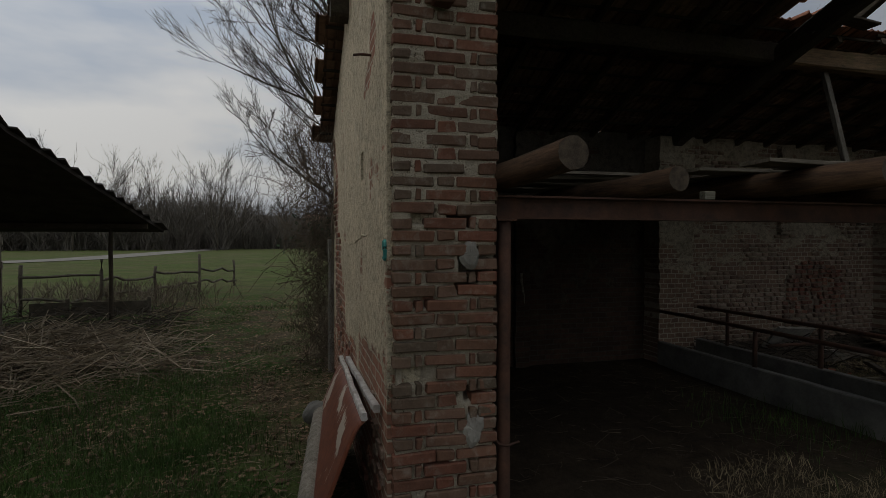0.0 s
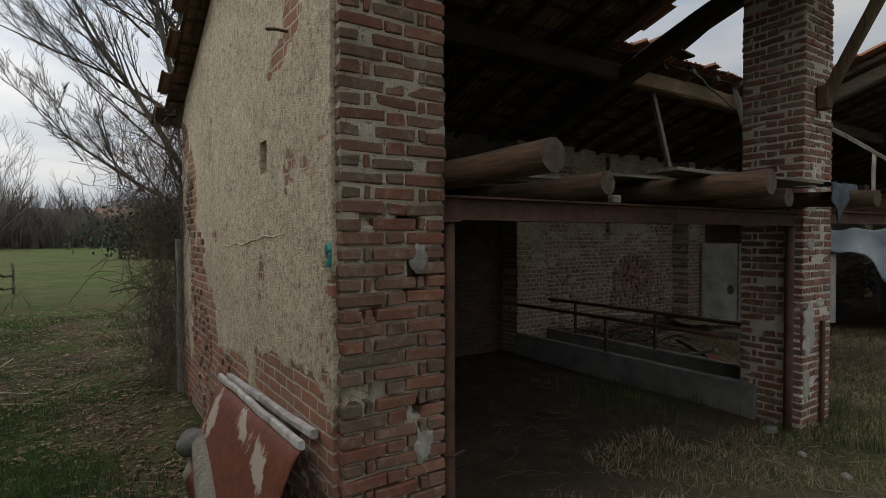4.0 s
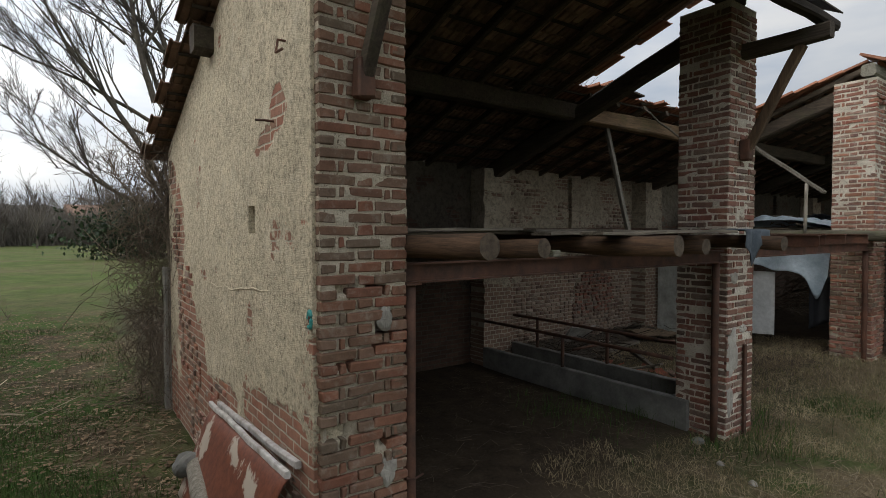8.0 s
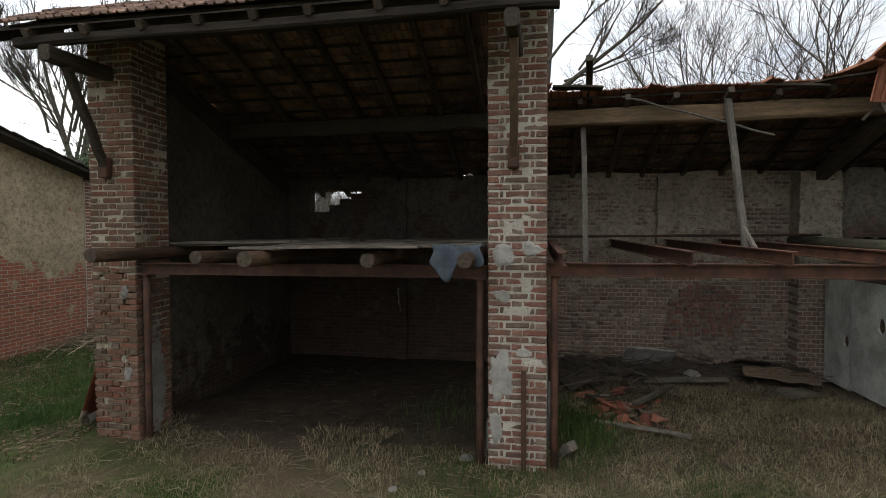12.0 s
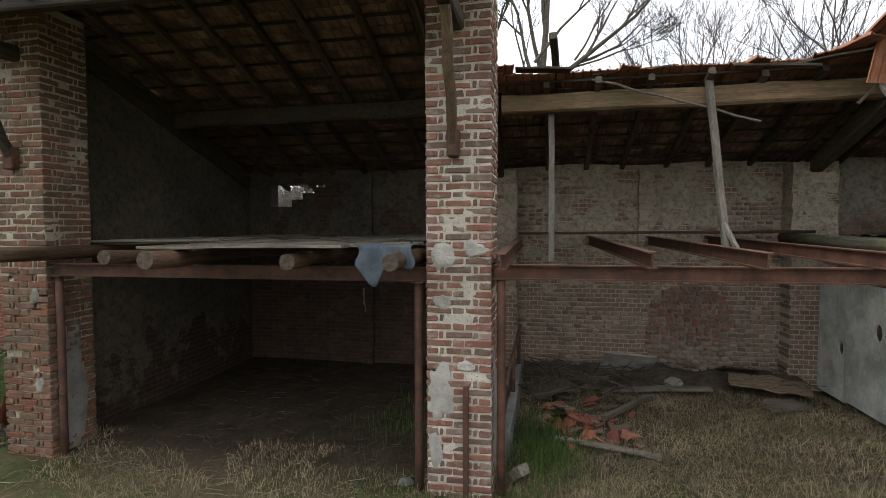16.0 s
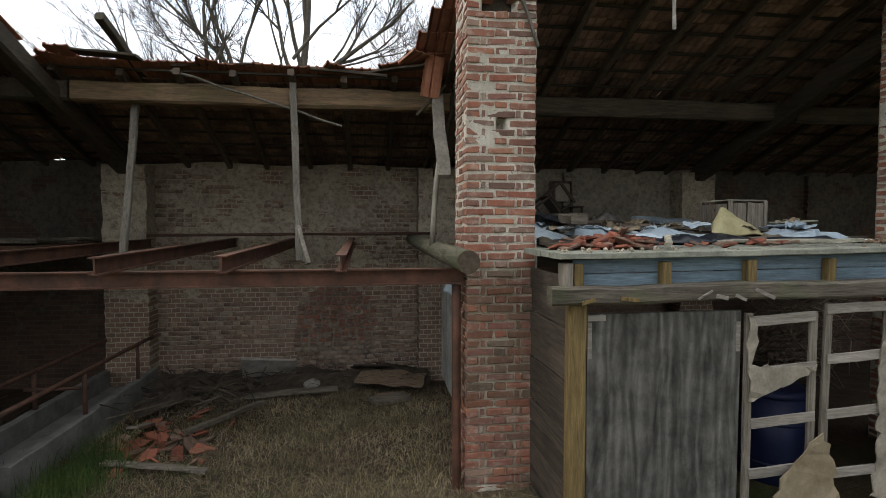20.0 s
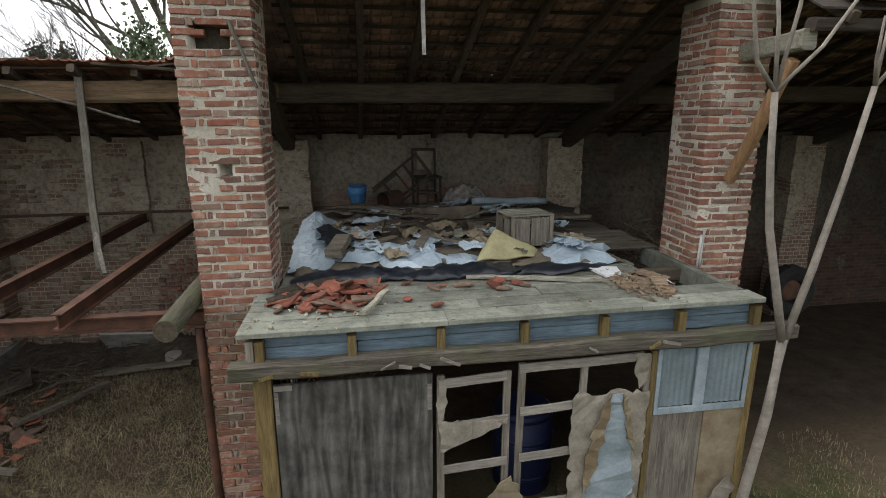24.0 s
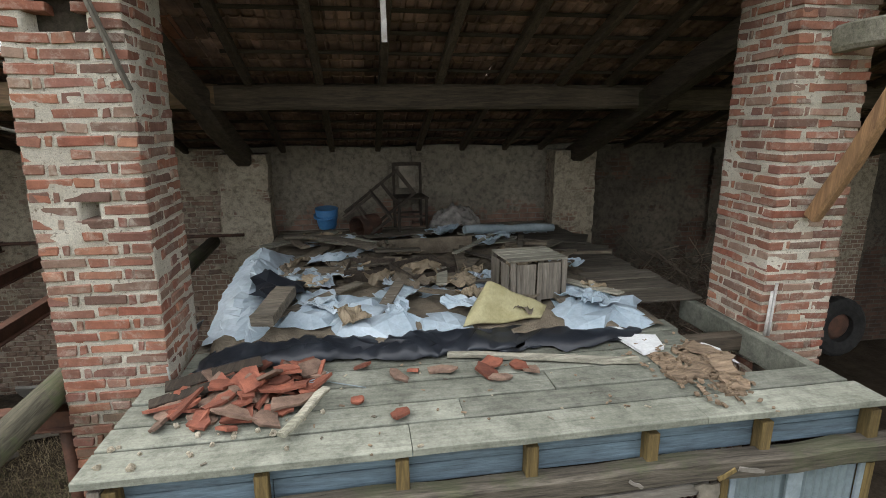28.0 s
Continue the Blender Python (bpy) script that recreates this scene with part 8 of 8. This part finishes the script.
# ---- rustic fence, low boards, posts ----
fence = thing("rustic_fence", "crooked fence of thin poles at the edge of the yard", "fence", at=(-4.0, 19.0, 0))
posts = [(-6.6, 15.2), (-5.3, 16.6), (-4.4, 18.6), (-3.5, 20.8), (-2.61, 23.4)]
for x, y in posts:
    bm = bmesh.new()
    pole(bm, line((x, y, -0.1), (x + rng.uniform(-0.06, 0.06), y, rng.uniform(0.95, 1.45)), 4, 0.02), 0.045, 7)
    under(part("post", bm, M_BARK), fence)
for z in (0.78, 0.3):
    for a, b in zip(posts, posts[1:]):
        bm = bmesh.new()
        pole(bm, line((a[0], a[1], z + rng.uniform(-0.12, 0.12)), (b[0], b[1], z + rng.uniform(-0.12, 0.12)), 5, 0.07), 0.038, 6)
        under(part("rail", bm, M_BARK), fence)
low = thing("board_edging", "low dark boards set on edge round the old bed", "edging", at=(-4.6, 14.9, 0))
for k in range(3):
    bm = bmesh.new()
    beam(bm, (-6.3 + k * 0.9, 14.95, 0.16), (-5.45 + k * 0.9, 14.95 + rng.uniform(-0.05, 0.05), 0.18), 0.03, 0.32, 0.005, 3, 0.006)
    under(part("board", bm, M_BARK), low)
for k in range(3):
    bm = bmesh.new()
    box(bm, -5.5 + k * 0.9, -5.42 + k * 0.9, 14.86, 14.93, -0.1, 0.42, 0.006, 0.01)
    under(part("stake", bm, M_BARK), low)

# ---- road, field edge, woods and houses in the distance ----
M_ROAD = simple("pale_gravel_road", (0.22, 0.21, 0.19), (0.3, 0.29, 0.265), 0.6, 1.0, bumps=0.3, spread=0, spec=0.0)
bm = bmesh.new()
cl = [(-70, 34.0), (-40, 46.0), (-25, 52.5), (-21.4, 60.0), (-20.5, 75.0), (-19.0, 110.0), (-15.8, 178.0)]
prev = None
for i, (x, y) in enumerate(cl):
    a, b = cl[max(0, i - 1)], cl[min(len(cl) - 1, i + 1)]
    d = Vector((b[0] - a[0], b[1] - a[1], 0)).normalized()
    s = Vector((-d.y, d.x, 0)) * 2.8
    cur = [bm.verts.new((x + s.x, y + s.y, ground_z(x, y) + 0.05)), bm.verts.new((x - s.x, y - s.y, ground_z(x, y) + 0.05))]
    if prev:
        bm.faces.new((prev[0], prev[1], cur[1], cur[0]))
    prev = cur
tagged(part("road", bm, M_ROAD), "narrow pale gravel road across the field", "road", "", "structure")


def bush_row(name, count, where, size, seed, label, mat=M_TWIG, thick=0.02):
    """A thicket of many bare shoots."""
    rn = random.Random(seed)
    tb = Tubes()
    for _ in range(count):
        x, y = where(rn)
        h = rn.uniform(*size)
        for s in range(7):
            d = Vector((rn.gauss(0, 0.35), rn.gauss(0, 0.35), 1)).normalized()
            p = Vector((x + rn.gauss(0, 0.5), y + rn.gauss(0, 0.5), 0))
            pts = [p]
            for i in range(4):
                d = (d + Vector((rn.gauss(0, 0.25), rn.gauss(0, 0.25), 0.05))).normalized()
                pts.append(pts[-1] + d * h / 4)
            tb.add(pts, [thick, thick * 0.9, thick * 0.8, thick * 0.6, thick * 0.3], 3)
            for i in (1, 2, 3, 3):
                e = (d + Vector((rn.gauss(0, 0.8), rn.gauss(0, 0.8), 0.1))).normalized()
                q = pts[i]
                tb.add([q, q + e * h * 0.2, q + (e + Vector((0, 0, 0.3))) * h * 0.36], [thick * 0.6, thick * 0.5, thick * 0.3], 3)
    return tagged(bulk(name, tb.v, tb.f, mat, kind="stuff"), label, "bushes")


# paler than the near twigs: distance haze is mixed into the colour
M_FARTWIG = simple("hazed_far_twigs", (0.1, 0.088, 0.074), (0.19, 0.17, 0.145), 0.4, 0.95, bumps=0, spread=0.25, island=True)
bush_row("thicket", 620, lambda q: (q.uniform(-125, -14), q.uniform(112, 142)), (5.5, 12.0), 61, "brown thicket and young trees beyond the road", M_FARTWIG, thick=0.08)
bush_row("thicket", 240, lambda q: (q.uniform(-14, 22), q.uniform(122, 150)), (3.0, 7.5), 65, "low brown thicket at the end of the field", M_FARTWIG, thick=0.07)
bush_row("thicket", 420, lambda q: (q.uniform(-170, 70), q.uniform(150, 165)), (7.0, 15.0), 62, "bare wood edge in the distance", M_FARTWIG, thick=0.09)
bush_row("brambles", 60, lambda q: (q.uniform(-7.5, -2.8), q.uniform(15.5, 19.5)), (0.3, 0.8), 63, "dry brambles along the fence", M_STICK, 0.008)
# woodland colour lightened to carry the haze of distance
M_FARWOOD = simple("hazed_far_wood", (0.12, 0.115, 0.105), (0.19, 0.175, 0.155), 0.25, 1.0, bumps=0, spread=0)
rn = random.Random(64)
bm = bmesh.new()
prev = None
for i in range(221):
    x = -330 + i * 3.0
    h = 9.0 + 3.2 * noise.noise(Vector((x * 0.05, 0, 1))) + 1.2 * noise.noise(Vector((x * 0.6, 0, 2)))
    cur = [bm.verts.new((x, 168 + 2 * noise.noise(Vector((x * 0.2, 3, 1))), -0.5)), bm.verts.new((x, 168, h * 0.7)), bm.verts.new((x, 173, h))]
    if prev:
        bm.faces.new((prev[0], cur[0], cur[1], prev[1]))
        bm.faces.new((prev[1], cur[1], cur[2], prev[2]))
    prev = cur
tagged(part("backdrop", bm, M_FARWOOD), "mass of distant woodland on the horizon with haze in its colour", "woodland", "", "structure")
for k in range(44):
    x, y = rn.uniform(-95, 16), rn.uniform(104, 140)
    h = rn.uniform(7.0, 12.5) if x < -12 else rn.uniform(4.0, 6.5)
    tree([((x, y, -0.1), (0, 0, 1), h, 0.14), ((x, y, h * 0.4), (-0.4, 0, 0.9), h * 0.7, 0.1), ((x, y, h * 0.45), (0.4, 0.1, 0.9), h * 0.7, 0.1)], 100 + k, "small bare tree at the far edge of the field", 3, up=0.1, spread=0.6, kids=(3, 5), r_min=0.03)
far_house = thing("far_house", "distant house with a red tiled roof among trees", "house", at=(5.2, 144.0, 0))
bm = bmesh.new()
box(bm, 1.6, 9.0, 140.0, 148.0, -0.2, 6.2)
under(part("wall", bm, simple("pale_far_plaster", (0.4, 0.34, 0.26), (0.46, 0.4, 0.32), 1.0, 0.9, spread=0)), far_house)
bm = bmesh.new()
extrude(bm, [(139.3, 6.2), (148.7, 6.2), (144.0, 8.7)], 0, 1.0, 9.6)
under(part("roof", bm, M_TILE_J), far_house)
for x in (2.4, 4.8, 7.2):
    for z in (1.2, 4.0):
        bm = bmesh.new()
        box(bm, x, x + 1.0, 139.95, 139.99, z, z + 1.5)
        under(part("window", bm, M_RUBBER), far_house)

# ---- bricks of the pillars ----
def brick_mesh(name, l, w, h, mat, k, worn=0.0):
    bm = bmesh.new()
    r = random.Random(k * 7 + int(l * 1000))
    bmesh.ops.create_cube(bm, size=1.0)
    for v in bm.verts:
        v.co = Vector((v.co.x * l, v.co.y * w, v.co.z * h)) + Vector([r.uniform(-0.005, 0.005) for _ in range(3)])
    bmesh.ops.bevel(bm, geom=bm.edges[:], offset=worn + r.uniform(0.003, 0.007) if min(l, w) > 0.05 else 0.004 + worn * 0.5, segments=1, affect="EDGES")
    for v in bm.verts:
        v.co += Vector([r.uniform(-0.003, 0.003) for _ in range(3)])
    for f in bm.faces:
        f.smooth = worn > 0.003
    return mesh_of(name, bm, mat)


KINDS = {"s": (0.234, 0.112), "h": (0.102, 0.15), "c": (0.036, 0.1), "t": (0.168, 0.112)}


def brick_set(mat, high=0.057, worn=0.0):
    return {k: [brick_mesh("brick", l, w, high, mat, i, worn) for i in range(6)] for k, (l, w) in KINDS.items()}


SET_OLD, SET_RED, SET_MID = brick_set(M_BRICK, 0.0595, 0.0022), brick_set(M_BRICK_RED, 0.0525), brick_set(M_BRICK_MID, 0.0565, 0.002)
ROWS_A = [("s", -0.181), ("h", 0.0), ("s", 0.181)]
ROWS_B = [("h", -0.244), ("c", -0.156), ("s", 0.0), ("c", 0.156), ("h", 0.244)]


def pillar(name, x0, x1, ztop, sets, joined, label, parts_from, parts_to, skip, sides=(True, True), core=M_MORTAR, deep=0.0, brown_below=None):
    """A pillar in alternating courses round a mortar core; bricks are pieces of their own over one stretch of its height."""
    cx, cy = (x0 + x1) / 2, FRONT + PIL_D / 2
    p = thing(name, label, "pillar", "brick pillars of the open front", "structure", at=(cx, cy, 0))
    hw = (x1 - x0) / 2
    bm = bmesh.new()
    yb = FRONT + PIL_D - 0.004
    outline = [(x0, yb)] + [(x0, FRONT + PIL_D * (1 - k / 22)) for k in range(1, 22)] + [(x0 + (x1 - x0) * k / 24, FRONT) for k in range(25)] + [(x1, FRONT + PIL_D * k / 22) for k in range(1, 22)] + [(x1, yb)]
    prev, n = None, int((ztop + 0.3) / 0.019)
    for i in range(n + 1):
        z = -0.3 + (ztop + 0.3) * i / n
        ring = []
        for ox, oy in outline:
            d = 0.009 + (deep * smooth01((2.1 - z) / 0.5) if deep > 0 else deep) + 0.007 * noise.noise(Vector((ox * 9 + oy * 7, oy * 9, z * 13))) - 0.013 * max(0.0, noise.noise(Vector((ox * 2.6, oy * 2.6 + 5, z * 2.6))))
            if oy == FRONT and skip(0, ox - cx, z):
                d += 0.11
            if brown_below is not None and z < brown_below:
                d += 0.01
            ring.append(bm.verts.new((min(max(ox, x0 + d), x1 - d), max(oy, FRONT + d), z)))
        if prev:
            for k in range(len(outline)):
                q = (k + 1) % len(outline)
                f = bm.faces.new((prev[k], prev[q], ring[q], ring[k]))
                f.smooth = True
                f.material_index = int(brown_below is not None and z < brown_below + 0.5 * noise.noise(Vector((outline[k][0] * 5, outline[k][1] * 5, z * 4))))
        prev = ring
    bm.faces.new(prev)
    bmesh.ops.recalc_face_normals(bm, faces=bm.faces[:])
    under(part("mortar_core", bm, [core, M_MORTAR_OLD]), p)
    jv, jf, count = [], [], 0
    z, i = -0.1, 0
    while z < ztop - 0.04:
        faces = [(0, (cx, FRONT, 0), 0.0)]
        if sides[1]:
            faces.append((1, (x1, cy, 0), 90.0))
        if sides[0]:
            faces.append((2, (x0, cy, 0), -90.0))
        for side, o, rz in faces:
            rows = ROWS_A if (i + (side > 0)) % 2 == 0 else ROWS_B
            scale = (hw * 2 / 0.605) if side == 0 else 1.0
            for kind, off in rows:
                l, w = KINDS[kind]
                if rng.random() < 0.006 or skip(side, off, z):
                    continue
                inset = w / 2 - rng.uniform(0.0, 0.007)
                if kind in "hs" and abs(off) > 0.15:
                    inset = w / 2 + (0.001 if side else -0.002)
                m = pose(o[0], o[1], z, 0, 0, rz) @ pose(off * scale + rng.gauss(0, 0.003), inset + (rng.uniform(0.01, 0.03) if rng.random() < 0.04 else 0), rng.gauss(0, 0.002), rng.gauss(0, 0.8), rng.gauss(0, 0.9), rng.gauss(0, 0.8))
                dull = brown_below is not None and z < brown_below and noise.noise(Vector((off * 31, side * 7, z * 29))) > -0.1
                me = (SET_OLD if dull else sets)[kind][rng.randrange(6)]
                if parts_from < z < parts_to and count < 300:
                    b = new("brick", me)
                    b.matrix_world = m
                    under(b, p)
                    count += 1
                else:
                    s = len(jv)
                    jv += [tuple(m @ v.co) for v in me.vertices]
                    jf += [tuple(k + s for k in f.vertices) for f in me.polygons]
        z += COURSE
        i += 1
    under(bulk("brickwork", jv, jf, joined, None, "", "stuff"), p)
    return p


def no_skip(side, off, z):
    return False


P1_HOLES = ((-0.13, 1.97), (0.07, 1.96), (-0.12, 1.52), (0.12, 1.6), (-0.2, 1.1), (0.18, 0.98), (-0.05, 0.62))


def p1_skip(s, o, z):
    return s == 0 and ((o > 0.1 and 1.66 < z < 1.8) or any(abs(o - a) < 0.06 and abs(z - b) < 0.034 for a, b in P1_HOLES))


P1 = pillar("brick_pillar", *PILLARS[0], 4.84, SET_OLD, M_BRICKWORK, "weathered brown brick corner pillar of the gable", 0.5, 4.2, p1_skip, sides=(False, True), core=M_MORTAR_OLD, deep=0.014)
P2 = pillar("brick_pillar", *PILLARS[1], 4.84, SET_MID, M_BRICKWORK_MID, "brick pillar patched with grey cement at mid height", 0.5, 4.2,
            lambda s, o, z: s == 0 and o < -0.1 and 0.75 < z < 1.2)
P3 = pillar("brick_pillar", *PILLARS[2], 4.80, SET_RED, M_BRICKWORK_RED, "red brick pillar with pale thick joints and a square hole", 0.9, 4.5,
            lambda s, o, z: s == 0 and ((abs(o + 0.02) < 0.14 and 4.32 < z < 4.5) or (abs(o) < 0.05 and 3.3 < z < 3.42)), deep=-0.001, brown_below=2.1)
P4 = pillar("brick_pillar", *PILLARS[3], 4.84, SET_RED, M_BRICKWORK_RED, "red brick pillar at the corner of the shed", 2.1, 4.6, no_skip, deep=-0.001)

for m in tile_spots:
    t = new("roof_tile", TILE_ME)
    t.parent = roof
    t.matrix_world = m

# ---- bricks that show in the walls ----
SET_DULL = brick_set(M_BRICK_DULL, 0.053)


def bare_back(x, z):
    """Where the plaster has fallen from the back wall of the roofless bay."""
    n = noise.noise(Vector((x * 1.1, z * 2.6, 3.3))) + 0.5 * noise.noise(Vector((x * 3.3, z * 7.0, 7.7)))
    return n > -0.28 + 0.5 * smooth01((z - 1.2) / 0.7)


jv, jf, count = [], [], 0
z, i = 0.1, 0
while z < 3.3:
    x = 5.9 + (0.065 if i % 2 else 0.0)
    while x < 9.95:
        arch = 8.0 < x < 9.25 and z < 1.5 and z < 1.05 + 0.45 * math.sqrt(max(0.0, 1 - ((x - 8.62) / 0.64) ** 2))
        long_one = rng.random() < 0.2 and not arch
        if (abs(x - 7.93) > 0.2 or z < 1.95) and (arch or bare_back(x, z)):
            me = (SET_MID if arch else SET_DULL)["t" if long_one else "h"][rng.randrange(6)]
            out = rng.uniform(0.01, 0.026) + (0.04 * rng.random() if arch else 0)
            m = pose(x + (0.03 if long_one else 0) + rng.gauss(0, 0.005), BACK + (0.056 if long_one else 0.075) - out - 0.004, z + rng.gauss(0, 0.004), rng.gauss(0, 1.5), rng.gauss(0, 7.0 if arch else 1.4), rng.gauss(0, 5.0 if arch else 1.2))
            if count < 300 and 0.6 < z < 1.5 and x > 7.2:
                b = new("brick", me)
                b.parent = wall_back
                b.matrix_world = m
                count += 1
            else:
                s = len(jv)
                jv += [tuple(m @ v.co) for v in me.vertices]
                jf += [tuple(k + s for k in f.vertices) for f in me.polygons]
        x += 0.19 if long_one else 0.128 + (rng.uniform(-0.012, 0.012) if arch else 0)
    z += COURSE
    i += 1
bulk("bare_brickwork", jv, jf, M_BRICK_DULL_J, wall_back, "", "stuff", True)


# dark slab added to give the arch's joints the shade of a recess
bm = bmesh.new()
extrude(bm, [(8.0, 0.1)] + [(8.62 - 0.64 * math.cos(math.pi * k / 14), 1.04 + 0.47 * math.sin(math.pi * k / 14)) for k in range(15)] + [(9.24, 0.1)], 1, BACK - 0.014, BACK - 0.002)
part("arch_bed", bm, simple("dark_arch_backing", (0.15, 0.122, 0.094), (0.3, 0.255, 0.2), 7, 0.95, bumps=0.8, spread=0), wall_back, "dark slab standing in for the deep joints of the walled-up arch")


def bare_gable(y, z):
    """Inside the gable's bare spots, where the plaster is gone."""
    n = noise.noise(Vector((y * 1.4, z * 1.9, 1.7))) + 0.3 * noise.noise(Vector((y * 4.0, z * 5.0, 5.1)))
    for s, h, rs, rh in GABLE_SPOTS:
        if ((y - s) / rs) ** 2 + ((z - h) / rh) ** 2 < 0.38 + 1.5 * n:
            return True
    return z < 0.4 and n > -0.1


jv, jf, count = [], [], 0
z, i = 0.02, 0
while z < 3.6:
    y = 2.98 + (0.125 if i % 2 else 0.0)
    while y < 7.5:
        if bare_gable(y, z) and z < gable_top(y) - 0.2:
            me = (SET_RED if rng.random() < 0.45 else SET_DULL)["s" if rng.random() < 0.4 else "h"][rng.randrange(6)]
            m = pose(GABLE + 0.004 + rng.uniform(-0.006, 0.004), y + rng.gauss(0, 0.005), z + rng.gauss(0, 0.004), 0, 0, 90) @ pose(0, -0.054, 0, rng.gauss(0, 1.2), rng.gauss(0, 1.5), rng.gauss(0, 1.5))
            if count < 300:
                b = new("brick", me)
                b.parent = wall_gable
                b.matrix_world = m
                count += 1
            else:
                s = len(jv)
                jv += [tuple(m @ v.co) for v in me.vertices]
                jf += [tuple(k + s for k in f.vertices) for f in me.polygons]
        y += 0.252 if rng.random() < 0.5 else 0.13
    z += COURSE
    i += 1
if jv:
    bulk("bare_brickwork", jv, jf, M_BRICKWORK_RED, wall_gable, "", "stuff", True)
